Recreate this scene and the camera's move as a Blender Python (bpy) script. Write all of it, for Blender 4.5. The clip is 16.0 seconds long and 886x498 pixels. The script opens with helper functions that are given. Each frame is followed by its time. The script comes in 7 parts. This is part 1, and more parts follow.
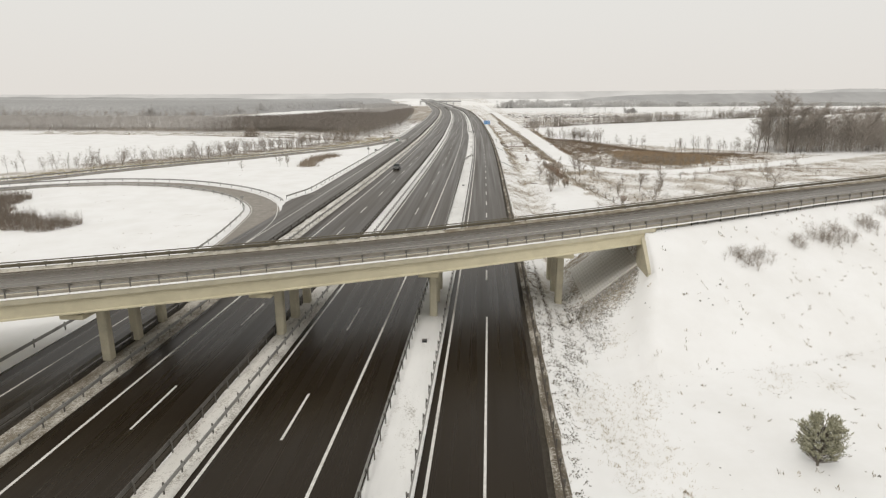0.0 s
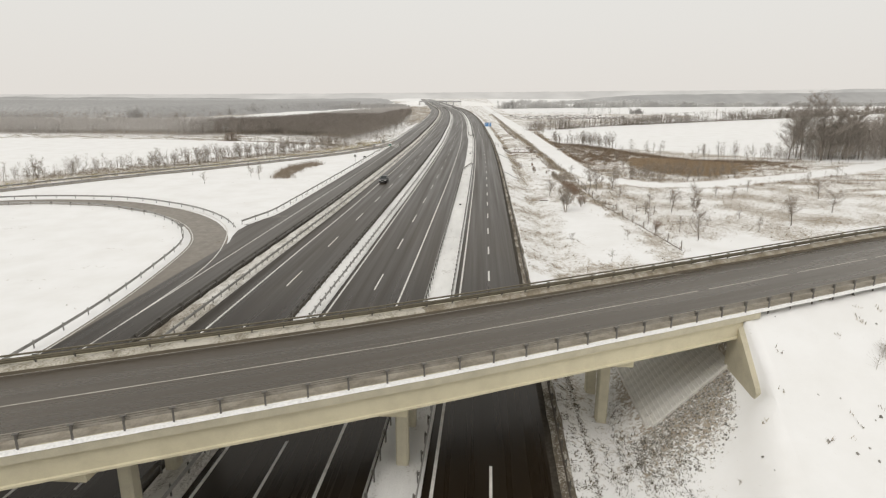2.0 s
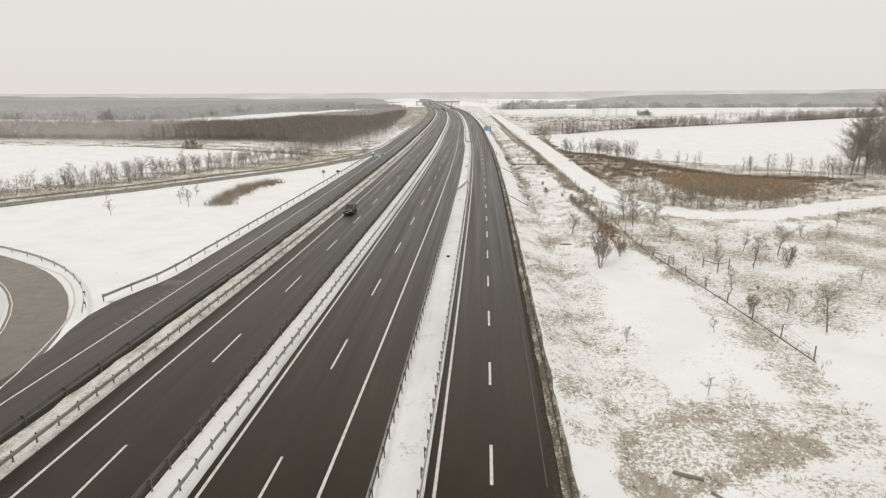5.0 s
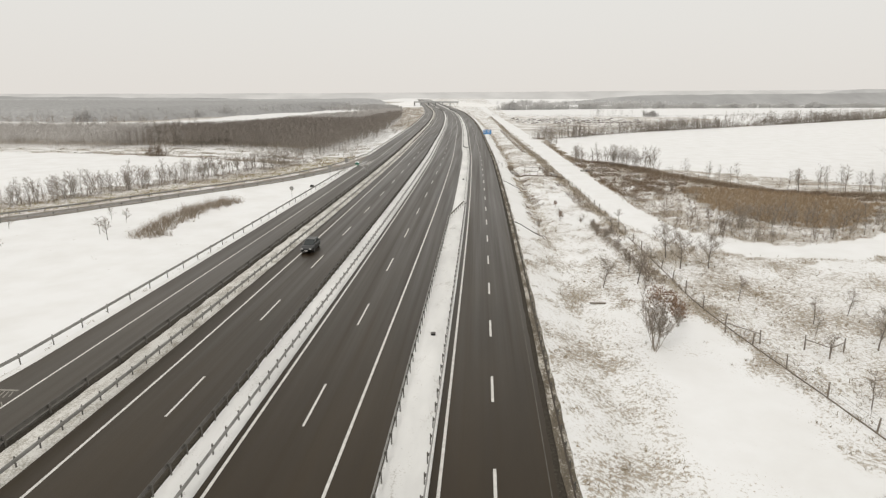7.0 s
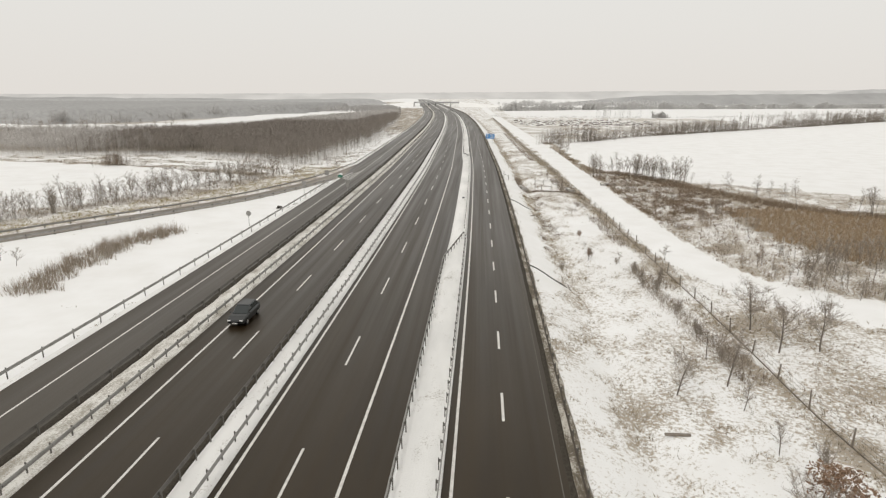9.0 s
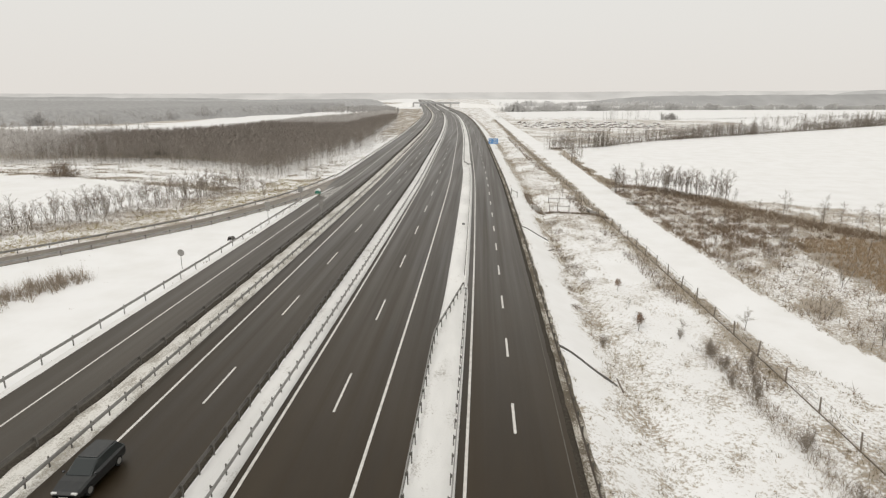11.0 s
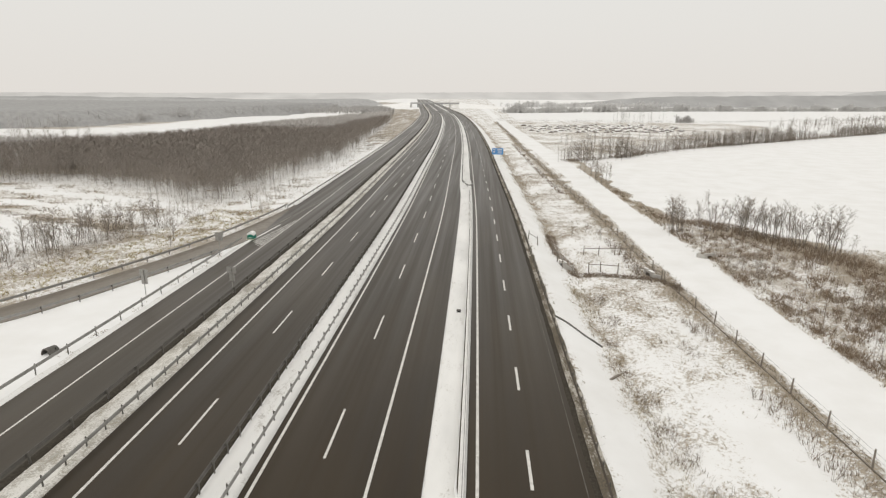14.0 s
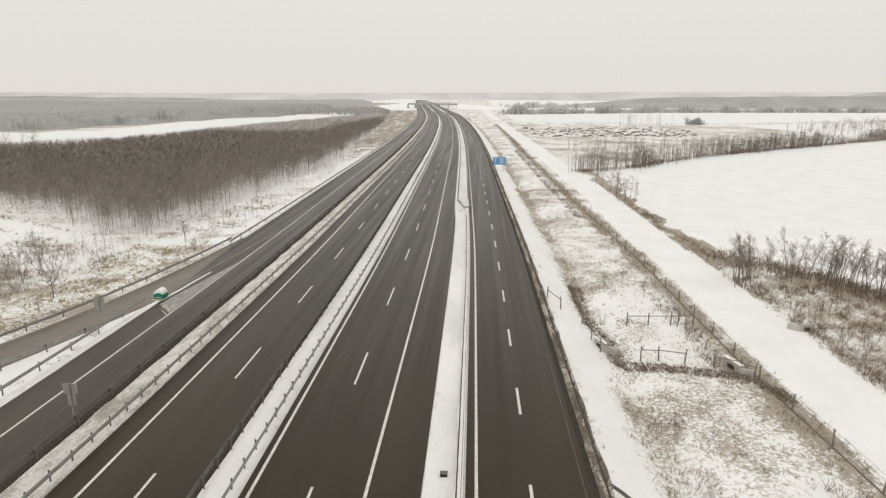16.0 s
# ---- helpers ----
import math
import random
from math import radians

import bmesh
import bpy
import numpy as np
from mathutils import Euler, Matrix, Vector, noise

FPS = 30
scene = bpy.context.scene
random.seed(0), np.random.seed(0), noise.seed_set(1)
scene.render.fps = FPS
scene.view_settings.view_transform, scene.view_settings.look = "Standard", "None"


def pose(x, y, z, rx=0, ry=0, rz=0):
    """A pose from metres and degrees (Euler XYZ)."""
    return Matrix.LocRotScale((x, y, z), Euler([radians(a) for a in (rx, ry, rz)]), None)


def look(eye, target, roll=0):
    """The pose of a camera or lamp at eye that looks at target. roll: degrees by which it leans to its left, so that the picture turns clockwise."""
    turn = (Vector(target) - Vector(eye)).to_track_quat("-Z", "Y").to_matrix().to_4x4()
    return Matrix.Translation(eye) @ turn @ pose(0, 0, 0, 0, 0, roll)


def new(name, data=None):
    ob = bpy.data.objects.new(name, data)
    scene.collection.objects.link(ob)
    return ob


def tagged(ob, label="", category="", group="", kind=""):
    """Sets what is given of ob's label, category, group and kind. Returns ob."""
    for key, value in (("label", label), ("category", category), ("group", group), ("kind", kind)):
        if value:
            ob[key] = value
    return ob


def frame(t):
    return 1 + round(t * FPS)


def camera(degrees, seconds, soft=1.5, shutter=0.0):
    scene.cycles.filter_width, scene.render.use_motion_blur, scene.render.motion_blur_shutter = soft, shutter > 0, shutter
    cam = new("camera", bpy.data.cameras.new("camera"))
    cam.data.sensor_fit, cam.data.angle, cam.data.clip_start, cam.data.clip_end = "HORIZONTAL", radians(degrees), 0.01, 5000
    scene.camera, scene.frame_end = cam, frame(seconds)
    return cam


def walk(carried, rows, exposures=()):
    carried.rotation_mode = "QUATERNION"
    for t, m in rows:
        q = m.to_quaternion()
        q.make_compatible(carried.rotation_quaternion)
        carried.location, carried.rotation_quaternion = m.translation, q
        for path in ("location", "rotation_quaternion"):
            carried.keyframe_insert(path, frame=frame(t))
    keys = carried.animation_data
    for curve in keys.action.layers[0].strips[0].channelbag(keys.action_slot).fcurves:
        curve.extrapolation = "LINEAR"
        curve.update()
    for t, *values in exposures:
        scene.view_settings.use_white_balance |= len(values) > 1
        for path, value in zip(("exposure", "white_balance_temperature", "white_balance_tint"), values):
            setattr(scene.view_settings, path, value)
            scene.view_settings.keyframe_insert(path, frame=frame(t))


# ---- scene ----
cam = camera(73.7, 16.0, 1.25)
# seconds, eye x, y, z, yaw (to the left), pitch, roll
PATH = [
    (0.0, -1.649, -30.779, 20.859, 3.366, -14.626, 0.124),
    (0.5, -1.597, -25.150, 20.927, 3.371, -14.626, 0.114),
    (1.0, -1.583, -18.826, 20.995, 3.383, -14.636, 0.124),
    (1.5, -1.585, -13.229, 21.063, 3.414, -14.637, 0.153),
    (2.0, -1.570, -6.857, 21.130, 3.417, -14.637, 0.163),
    (2.5, -1.516, -0.885, 21.198, 3.409, -14.647, 0.143),
    (3.0, -1.445, 5.434, 21.266, 3.402, -14.647, 0.163),
    (3.5, -1.387, 11.417, 21.334, 3.396, -14.647, 0.193),
    (4.0, -1.335, 17.837, 21.402, 3.385, -14.647, 0.203),
    (6.5, -1.183, 49.831, 21.740, 3.244, -14.657, 0.203),
    (7.0, -1.251, 56.739, 21.807, 3.258, -14.657, 0.233),
    (7.5, -1.356, 63.178, 21.875, 3.282, -14.647, 0.213),
    (8.0, -1.468, 69.987, 21.942, 3.295, -14.647, 0.223),
    (8.5, -1.585, 76.447, 22.009, 3.319, -14.647, 0.223),
    (9.0, -1.712, 83.089, 22.077, 3.350, -14.647, 0.253),
    (11.5, -2.449, 115.111, 22.413, 3.403, -14.637, 0.333),
    (12.0, -2.576, 122.133, 22.480, 3.397, -14.637, 0.373),
    (12.5, -2.693, 128.626, 22.547, 3.372, -14.647, 0.393),
    (13.0, -2.809, 136.147, 22.614, 3.369, -14.667, 0.403),
    (13.5, -2.923, 142.891, 22.681, 3.354, -14.657, 0.433),
    (14.0, -3.012, 149.886, 22.748, 3.343, -14.657, 0.473),
    (14.5, -3.060, 156.383, 22.815, 3.303, -14.656, 0.474),
    (15.0, -3.082, 163.444, 22.882, 3.288, -14.646, 0.474),
    (15.5, -3.099, 170.056, 22.949, 3.253, -14.646, 0.474),
    (16.0, -3.128, 177.171, 23.016, 3.231, -14.626, 0.514),
]
walk(cam, [(t, Matrix.Translation((x, y, z)) @ pose(0, 0, 0, 0, 0, yaw) @ pose(0, 0, 0, 90 + pitch) @ pose(0, 0, 0, 0, 0, roll))
           for t, x, y, z, yaw, pitch, roll in PATH])

# ---- world, sun ----
world = bpy.data.worlds.new("overcast_sky")
scene.world = world
world.use_nodes = True
wn, wl = world.node_tree.nodes, world.node_tree.links
wn.clear()
SUN_EL, SUN_AZ = 48, -150
sky = wn.new("ShaderNodeTexSky")
sky.sky_type, sky.sun_disc = "NISHITA", False
sky.sun_elevation, sky.sun_rotation = radians(SUN_EL), radians(SUN_AZ)
sky.dust_density, sky.air_density, sky.ozone_density = 4.0, 1.0, 1.0
hsv = wn.new("ShaderNodeHueSaturation")
hsv.inputs["Saturation"].default_value = 0.12
back_sky = wn.new("ShaderNodeBackground")
back_sky.inputs["Strength"].default_value = 0.006
co_w = wn.new("ShaderNodeTexCoord")
up_w = wn.new("ShaderNodeSeparateXYZ")
veil = wn.new("ShaderNodeValToRGB")
veil.color_ramp.elements[0].position, veil.color_ramp.elements[0].color = 0.0, (0.80, 0.762, 0.715, 1)
veil.color_ramp.elements[1].position, veil.color_ramp.elements[1].color = 0.16, (0.80, 0.787, 0.752, 1)
wl.new(co_w.outputs["Generated"], up_w.inputs[0])
wl.new(up_w.outputs["Z"], veil.inputs[0])
cloud = wn.new("ShaderNodeBackground")
wl.new(veil.outputs[0], cloud.inputs["Color"])
cloud.inputs["Strength"].default_value = 0.95
add = wn.new("ShaderNodeAddShader")
out = wn.new("ShaderNodeOutputWorld")
wl.new(sky.outputs[0], hsv.inputs["Color"])
wl.new(hsv.outputs[0], back_sky.inputs["Color"])
wl.new(back_sky.outputs[0], add.inputs[0])
wl.new(cloud.outputs[0], add.inputs[1])
wl.new(add.outputs[0], out.inputs["Surface"])

sun = new("sun", bpy.data.lights.new("sun", "SUN"))
sun.data.energy, sun.data.angle, sun.data.color = 0.95, radians(20), (1.0, 0.965, 0.92)
sun.matrix_world = look((0, 0, 60), (0 - math.sin(radians(SUN_AZ)) * 50, -math.cos(radians(SUN_AZ)) * 50, 60 - 50 * math.tan(radians(SUN_EL))))

# ---- plan ----
rnd = random.Random(7)
nrng = np.random.RandomState(11)


SHIFT_Y = np.arange(-60.0, 840.0, 4.0)
SHIFT_X = np.convolve(np.interp(np.arange(-80.0, 860.0, 4.0), [-80, -20, 0, 20, 40, 60, 80, 100, 120, 140, 160, 180, 200, 220, 240, 260, 300, 340, 420, 520, 620, 720, 800], [-2.2, -1.19, -0.85, -0.5, -0.2, 0.06, 0.25, 0.4, 0.55, 0.69, 0.76, 0.76, 0.69, 0.57, 0.41, 0.26, -0.5, -1.0, -1.3, -1.4, -1.0, -0.4, 0.0]), np.ones(11) / 11, "same")[5:-5]


def bend(y):
    """Sideways shift of the motorway, which swings to the left far ahead and then runs straight again."""
    y = np.asarray(y, float)
    u = np.clip(y - 250.0, 0.0, 600.0)
    return -u * u / 11400.0 - 0.1053 * np.maximum(0.0, y - 850.0) + np.interp(y, SHIFT_Y, SHIFT_X)


def rz(y):
    """Level of the motorway, which climbs very slightly."""
    return 2.5 * np.tanh(0.00194 * (np.asarray(y, float) - 100.0))


DECK_ANGLE = radians(24.25)
DA, DB = math.cos(DECK_ANGLE), math.sin(DECK_ANGLE)
NEAR = (-2.7, 22.05)
DECK_W = 11.6
CROSSFALL = 0.06
S_RIGHT, S_LEFT = 20.4, -56.0
END_X = 15.7


def deck_xy(s, d):
    """Place on the overpass: s along it, d from its near edge."""
    return NEAR[0] + DA * s - DB * d, NEAR[1] + DB * s + DA * d


def deck_z(s):
    s = np.asarray(s, float)
    u = np.clip(s, -50, 45)
    return 6.75 + 0.0253 * u + 0.00024 * u * u + 0.03 * np.maximum(0, s - 45) + 0.011 * np.clip(-s - 2, 0, 50)


LOOP = [(-101.0, 13.7), (-109.0, 29.7), (-116.0, 54.7), (-120.0, 71.7), (-116.0, 87.7), (-107.0, 98.2), (-95.0, 104.5), (-83.0, 105.9), (-72.0, 104.3), (-59.5, 98.1), (-51.2, 91.3), (-46.0, 84.9), (-42.2, 78.1), (-40.2, 71.7), (-38.6, 62.7), (-37.3, 53.7), (-36.5, 44.7), (-36.2, 33.7), (-36.2, -0.3), (-36.4, -40.3)]
RAMP = [(-190.0, 20.0), (-150.0, 62.0), (-118.0, 103.0), (-97.0, 137.0), (-79.0, 160.5), (-67.0, 179.0), (-57.5, 193.5), (-51.0, 205.0), (-47.0, 215.0), (-44.0, 224.0), (-41.0, 236.0), (-39.0, 250.0), (-37.8, 264.0), (-37.0, 285.0)]
TRACK = [(-1, 1500), (7, 1050), (13, 763), (21.5, 470), (25.5, 346), (26.3, 290), (27, 240), (27.5, 200), (28.5, 172), (32, 156), (41, 147), (54, 147), (75, 158), (105, 176), (172, 226), (330, 330)]


def smooth_path(pts, step):
    """Catmull-Rom through plan points, resampled at about the step."""
    p = np.array([pts[0]] + list(pts) + [pts[-1]], float)
    res = []
    for i in range(1, len(p) - 2):
        n = max(2, int(np.linalg.norm(p[i + 1] - p[i]) / step))
        for k in range(n):
            u = k / n
            res.append(0.5 * (2 * p[i] + (p[i + 1] - p[i - 1]) * u + (2 * p[i - 1] - 5 * p[i] + 4 * p[i + 1] - p[i + 2]) * u * u + (3 * p[i] - p[i - 1] - 3 * p[i + 1] + p[i + 2]) * u ** 3))
    res.append(p[-2])
    return np.array(res)


def near_path(x, y, path):
    """Distance of places from a plan line."""
    best = np.full(np.shape(x), 1e9)
    for a, b in zip(path[:-1], path[1:]):
        d = b - a
        u = np.clip(((x - a[0]) * d[0] + (y - a[1]) * d[1]) / (d @ d), 0, 1)
        best = np.minimum(best, np.hypot(x - a[0] - u * d[0], y - a[1] - u * d[1]))
    return best


RAMP_P, TRACK_P, LOOP_P = smooth_path(RAMP, 6.0), smooth_path(TRACK, 12.0), smooth_path(LOOP, 3.0)


def step(a, b, v):
    u = np.clip((np.asarray(v, float) - a) / (b - a), 0, 1)
    return u * u * (3 - 2 * u)


def waves(x, y, scale, seed):
    """Cheap smooth noise from -1 to 1."""
    r = np.random.RandomState(seed)
    v = np.zeros(np.shape(x))
    for k in range(5):
        a, f, ph = r.uniform(0, 6.28), r.uniform(0.6, 1.9) / scale, r.uniform(0, 6.28)
        v = v + np.sin((x * math.cos(a) + y * math.sin(a)) * f * 6.28 + ph + 1.3 * np.sin((x * math.sin(a) - y * math.cos(a)) * f * 4.1 + ph * 2))
    return v / 5


def ground_z(x, y):
    """Level of the ground."""
    x, y = np.asarray(x, float), np.asarray(y, float)
    xr = x - bend(y)
    z = -0.06 - 1.15 * step(4.7, 8.6, xr) - 0.55 * step(8.2, 9.6, xr) * (1 - step(10.4, 12.2, xr))
    low = 0.35 * step(37.4, 41.5, -xr)
    left = (xr < -37.4) & (y > -30) & (y < 275)
    if np.any(left):
        near = np.minimum(near_path(x, y, RAMP_P), near_path(x, y, LOOP_P))
        low = np.where(left, low * step(4.5, 11.0, near), low)
    z = z - low
    far = step(45, 60, np.abs(xr + 17))
    z = z + far * (0.10 * waves(x, y, 26, 3)) + step(5.5, 9, np.abs(xr + 17) - 20) * 0.05 * waves(x, y, 5, 4)
    z = z + rz(y)
    # overpass embankments
    s = (x - NEAR[0]) * DA + (y - NEAR[1]) * DB
    d = -(x - NEAR[0]) * DB + (y - NEAR[1]) * DA - DECK_W / 2
    side = np.maximum(0, np.abs(d) - DECK_W / 2 - 0.3)
    top = deck_z(s) - 0.25 - CROSSFALL * np.clip(d + DECK_W / 2, 0, DECK_W) - side / 1.65 + 0.12 * waves(x, y, 9, 5) * step(0.5, 4, side)
    under = 1.5 * (1 - step(0.0, 2.5, side - 0.2))
    plane = 0.62 * (x - 9.8) - 0.12 - np.maximum(0, side - 0.9) * (0.30 - 0.27 * step(12.3, 15.2, x) * (d < 0))
    plane = np.where(side > 0.5, 0.5 * (plane + top - np.hypot(plane - top, 0.5)), plane)
    er = np.where(x > END_X, top, plane + (top - plane) * step(14.2, END_X, x) * step(3.0, 4.4, side) * (d < 0))
    el = np.where(s < S_LEFT, top, deck_z(s) - 0.25 - under - np.hypot(side / 1.65, (s - S_LEFT) / 1.42))
    emb = np.where(s > -10, er, el)
    z = np.maximum(z, emb)
    # the land sinks away far on the left
    z = z - step(100, 600, -xr) * 2.2e-5 * np.maximum(0, y - 900) ** 2
    return z


def ground_at(x, y):
    return float(ground_z(x, y))


# ---- small builders ----
def thing(name, label="", category="", group="", at=(0, 0, 0), kind=""):
    ob = new(name)
    ob.empty_display_size = 0.2
    ob.location = at
    return tagged(ob, label, category, group, kind)


def mesh_of(name, bm_or_data, material):
    me = bpy.data.meshes.new(name)
    if isinstance(bm_or_data, bmesh.types.BMesh):
        bm_or_data.to_mesh(me)
        bm_or_data.free()
    else:
        me.from_pydata([tuple(v) for v in bm_or_data[0]], [], [tuple(f) for f in bm_or_data[1]])
    me.materials.append(material)
    return me


def part(name, bm, material, parent=None, label="", kind=""):
    me = bm if isinstance(bm, bpy.types.Mesh) else mesh_of(name, bm, material)
    ob = new(name, me)
    if parent is not None:
        ob.parent = parent
    return tagged(ob, label, "", "", kind)


def box(bm, m, sx, sy, sz, bevel=0.0):
    """A box of that size about the pose m (its base's middle)."""
    r = bmesh.ops.create_cube(bm, size=1.0, matrix=m @ Matrix.Translation((0, 0, sz / 2)) @ Matrix.Diagonal((sx, sy, sz, 1)))
    if bevel:
        edges = {e for v in r["verts"] for e in v.link_edges}
        bmesh.ops.bevel(bm, geom=list(edges), offset=bevel, segments=1, affect="EDGES")


def tube(bm, a, b, ra, rb, n=8):
    a, b = Vector(a), Vector(b)
    q = (b - a).to_track_quat("Z", "Y").to_matrix().to_4x4()
    bmesh.ops.create_cone(bm, cap_ends=True, segments=n, radius1=ra, radius2=rb, depth=(b - a).length, matrix=Matrix.Translation((a + b) / 2) @ q)


def sweep(path, profile, closed=True):
    """A profile (side, up) drawn along a path of places; side is to the right of the way."""
    p = np.asarray(path, float)
    t = np.gradient(p, axis=0)
    n = np.stack([t[:, 1], -t[:, 0]], 1)
    n /= np.maximum(1e-9, np.linalg.norm(n, axis=1))[:, None]
    k = len(profile)
    verts = np.zeros((len(p), k, 3))
    for j, (a, u) in enumerate(profile):
        verts[:, j, 0], verts[:, j, 1], verts[:, j, 2] = p[:, 0] + n[:, 0] * a, p[:, 1] + n[:, 1] * a, p[:, 2] + u
    faces = []
    last = k if closed else k - 1
    for i in range(len(p) - 1):
        for j in range(last):
            jj = (j + 1) % k
            faces.append((i * k + j, i * k + jj, (i + 1) * k + jj, (i + 1) * k + j))
    if closed:
        faces.append(tuple(range(k))[::-1])
        faces.append(tuple((len(p) - 1) * k + j for j in range(k)))
    return verts.reshape(-1, 3).tolist(), faces


def road_ys(y0, y1, near=4.0):
    ys = list(np.arange(y0, min(y1, 340), near))
    y = max(y0, 340)
    while y < y1:
        ys.append(y)
        y += near * (1 + (y - 340) / 150)
    return np.array(ys + [y1])


def lane_path(x, y0, y1, dz=0.0, near=4.0):
    """A line along the motorway; x may change along it, as a function of y."""
    ys = road_ys(y0, y1, near)
    xs = np.array([x(v) if callable(x) else x for v in ys]) + bend(ys)
    return np.stack([xs, ys, rz(ys) + dz], 1)


def ribbon(x0, x1, y0, y1, top=0.02, deep=0.25, near=4.0):
    """A slab along the motorway between two sideways places."""
    ys = road_ys(y0, y1, near)
    a = np.array([x0(v) if callable(x0) else x0 for v in ys]) + bend(ys)
    b = np.array([x1(v) if callable(x1) else x1 for v in ys]) + bend(ys)
    z = rz(ys)
    v, f = [], []
    for i in range(len(ys)):
        v += [(a[i], ys[i], z[i] + top), (b[i], ys[i], z[i] + top), (b[i], ys[i], z[i] - deep), (a[i], ys[i], z[i] - deep)]
        if i:
            k = 4 * i
            for j in range(4):
                jj = (j + 1) % 4
                f.append((k - 4 + j, k - 4 + jj, k + jj, k + j))
    f += [(3, 2, 1, 0), tuple(4 * (len(ys) - 1) + j for j in range(4))]
    return v, f


def flat_path(path, half_l, half_r, top, deep):
    """A slab along a plan path with levels."""
    return sweep(path, [(-half_l, top), (half_r, top), (half_r, -deep), (-half_l, -deep)])


# ---- materials ----
def material(name):
    m = bpy.data.materials.new(name)
    m.use_nodes = True
    nt = m.node_tree
    return m, nt, nt.nodes["Principled BSDF"]


def ramp_node(nt, stops):
    r = nt.nodes.new("ShaderNodeValToRGB")
    while len(r.color_ramp.elements) < len(stops):
        r.color_ramp.elements.new(0.5)
    for e, (p, c) in zip(r.color_ramp.elements, stops):
        e.position, e.color = p, (*c, 1)
    return r


def noise_node(nt, scale, detail=6.0, rough=0.6, vec=None, stretch=None, turn=0.0):
    t = nt.nodes.new("ShaderNodeTexNoise")
    t.inputs["Scale"].default_value, t.inputs["Detail"].default_value, t.inputs["Roughness"].default_value = scale, detail, rough
    co = nt.nodes.new("ShaderNodeTexCoord")
    src = co.outputs["Object"]
    if stretch:
        mp = nt.nodes.new("ShaderNodeMapping")
        mp.inputs["Scale"].default_value = stretch
        if turn:
            spin = nt.nodes.new("ShaderNodeMapping")
            spin.inputs["Rotation"].default_value = (0, 0, turn)
            nt.links.new(src, spin.inputs["Vector"])
            src = spin.outputs[0]
        nt.links.new(src, mp.inputs["Vector"])
        src = mp.outputs[0]
    nt.links.new(src, t.inputs["Vector"])
    return t


def mix_node(nt, fac, a, b, mode="MIX"):
    x = nt.nodes.new("ShaderNodeMix")
    x.data_type, x.blend_type = "RGBA", mode
    for sock, v in ((x.inputs[0], fac), (x.inputs[6], a), (x.inputs[7], b)):
        if isinstance(v, (int, float)):
            sock.default_value = v
        elif isinstance(v, tuple):
            sock.default_value = (*v, 1)
        else:
            nt.links.new(v, sock)
    return x.outputs[2]


def math_node(nt, op, a, b=0.0, clamp=False):
    x = nt.nodes.new("ShaderNodeMath")
    x.operation, x.use_clamp = op, clamp
    for sock, v in zip(x.inputs, (a, b)):
        if isinstance(v, (int, float)):
            sock.default_value = v
        else:
            nt.links.new(v, sock)
    return x.outputs[0]


def bump(nt, bsdf, height, strength, dist):
    b = nt.nodes.new("ShaderNodeBump")
    b.inputs["Strength"].default_value, b.inputs["Distance"].default_value = strength, dist
    nt.links.new(height, b.inputs["Height"])
    nt.links.new(b.outputs[0], bsdf.inputs["Normal"])


def speckled(name, base, dark, scale=3.0, amount=0.35, rough=0.7, metal=0.0, fine=60.0, bumpy=0.2, spec=0.3, stretch=None):
    """A plain surface with stains at a large and grain at a small scale."""
    m, nt, b = material(name)
    n1 = noise_node(nt, scale, 6, 0.65, stretch=stretch)
    n2 = noise_node(nt, fine, 3, 0.6)
    f1 = ramp_node(nt, [(0.42, (0, 0, 0)), (0.72, (1, 1, 1))])
    nt.links.new(n1.outputs[0], f1.inputs[0])
    f = math_node(nt, "MULTIPLY", f1.outputs[0], amount)
    col = mix_node(nt, f, base, dark)
    g = ramp_node(nt, [(0.3, (0.85, 0.85, 0.85)), (0.7, (1.1, 1.1, 1.1))])
    nt.links.new(n2.outputs[0], g.inputs[0])
    col = mix_node(nt, 1.0, col, g.outputs[0], "MULTIPLY")
    nt.links.new(col, b.inputs["Base Color"])
    b.inputs["Roughness"].default_value, b.inputs["Metallic"].default_value = rough, metal
    b.inputs["Specular IOR Level"].default_value = spec
    bump(nt, b, n2.outputs[0], bumpy, 0.01)
    return m


SNOW = (0.86, 0.855, 0.845)


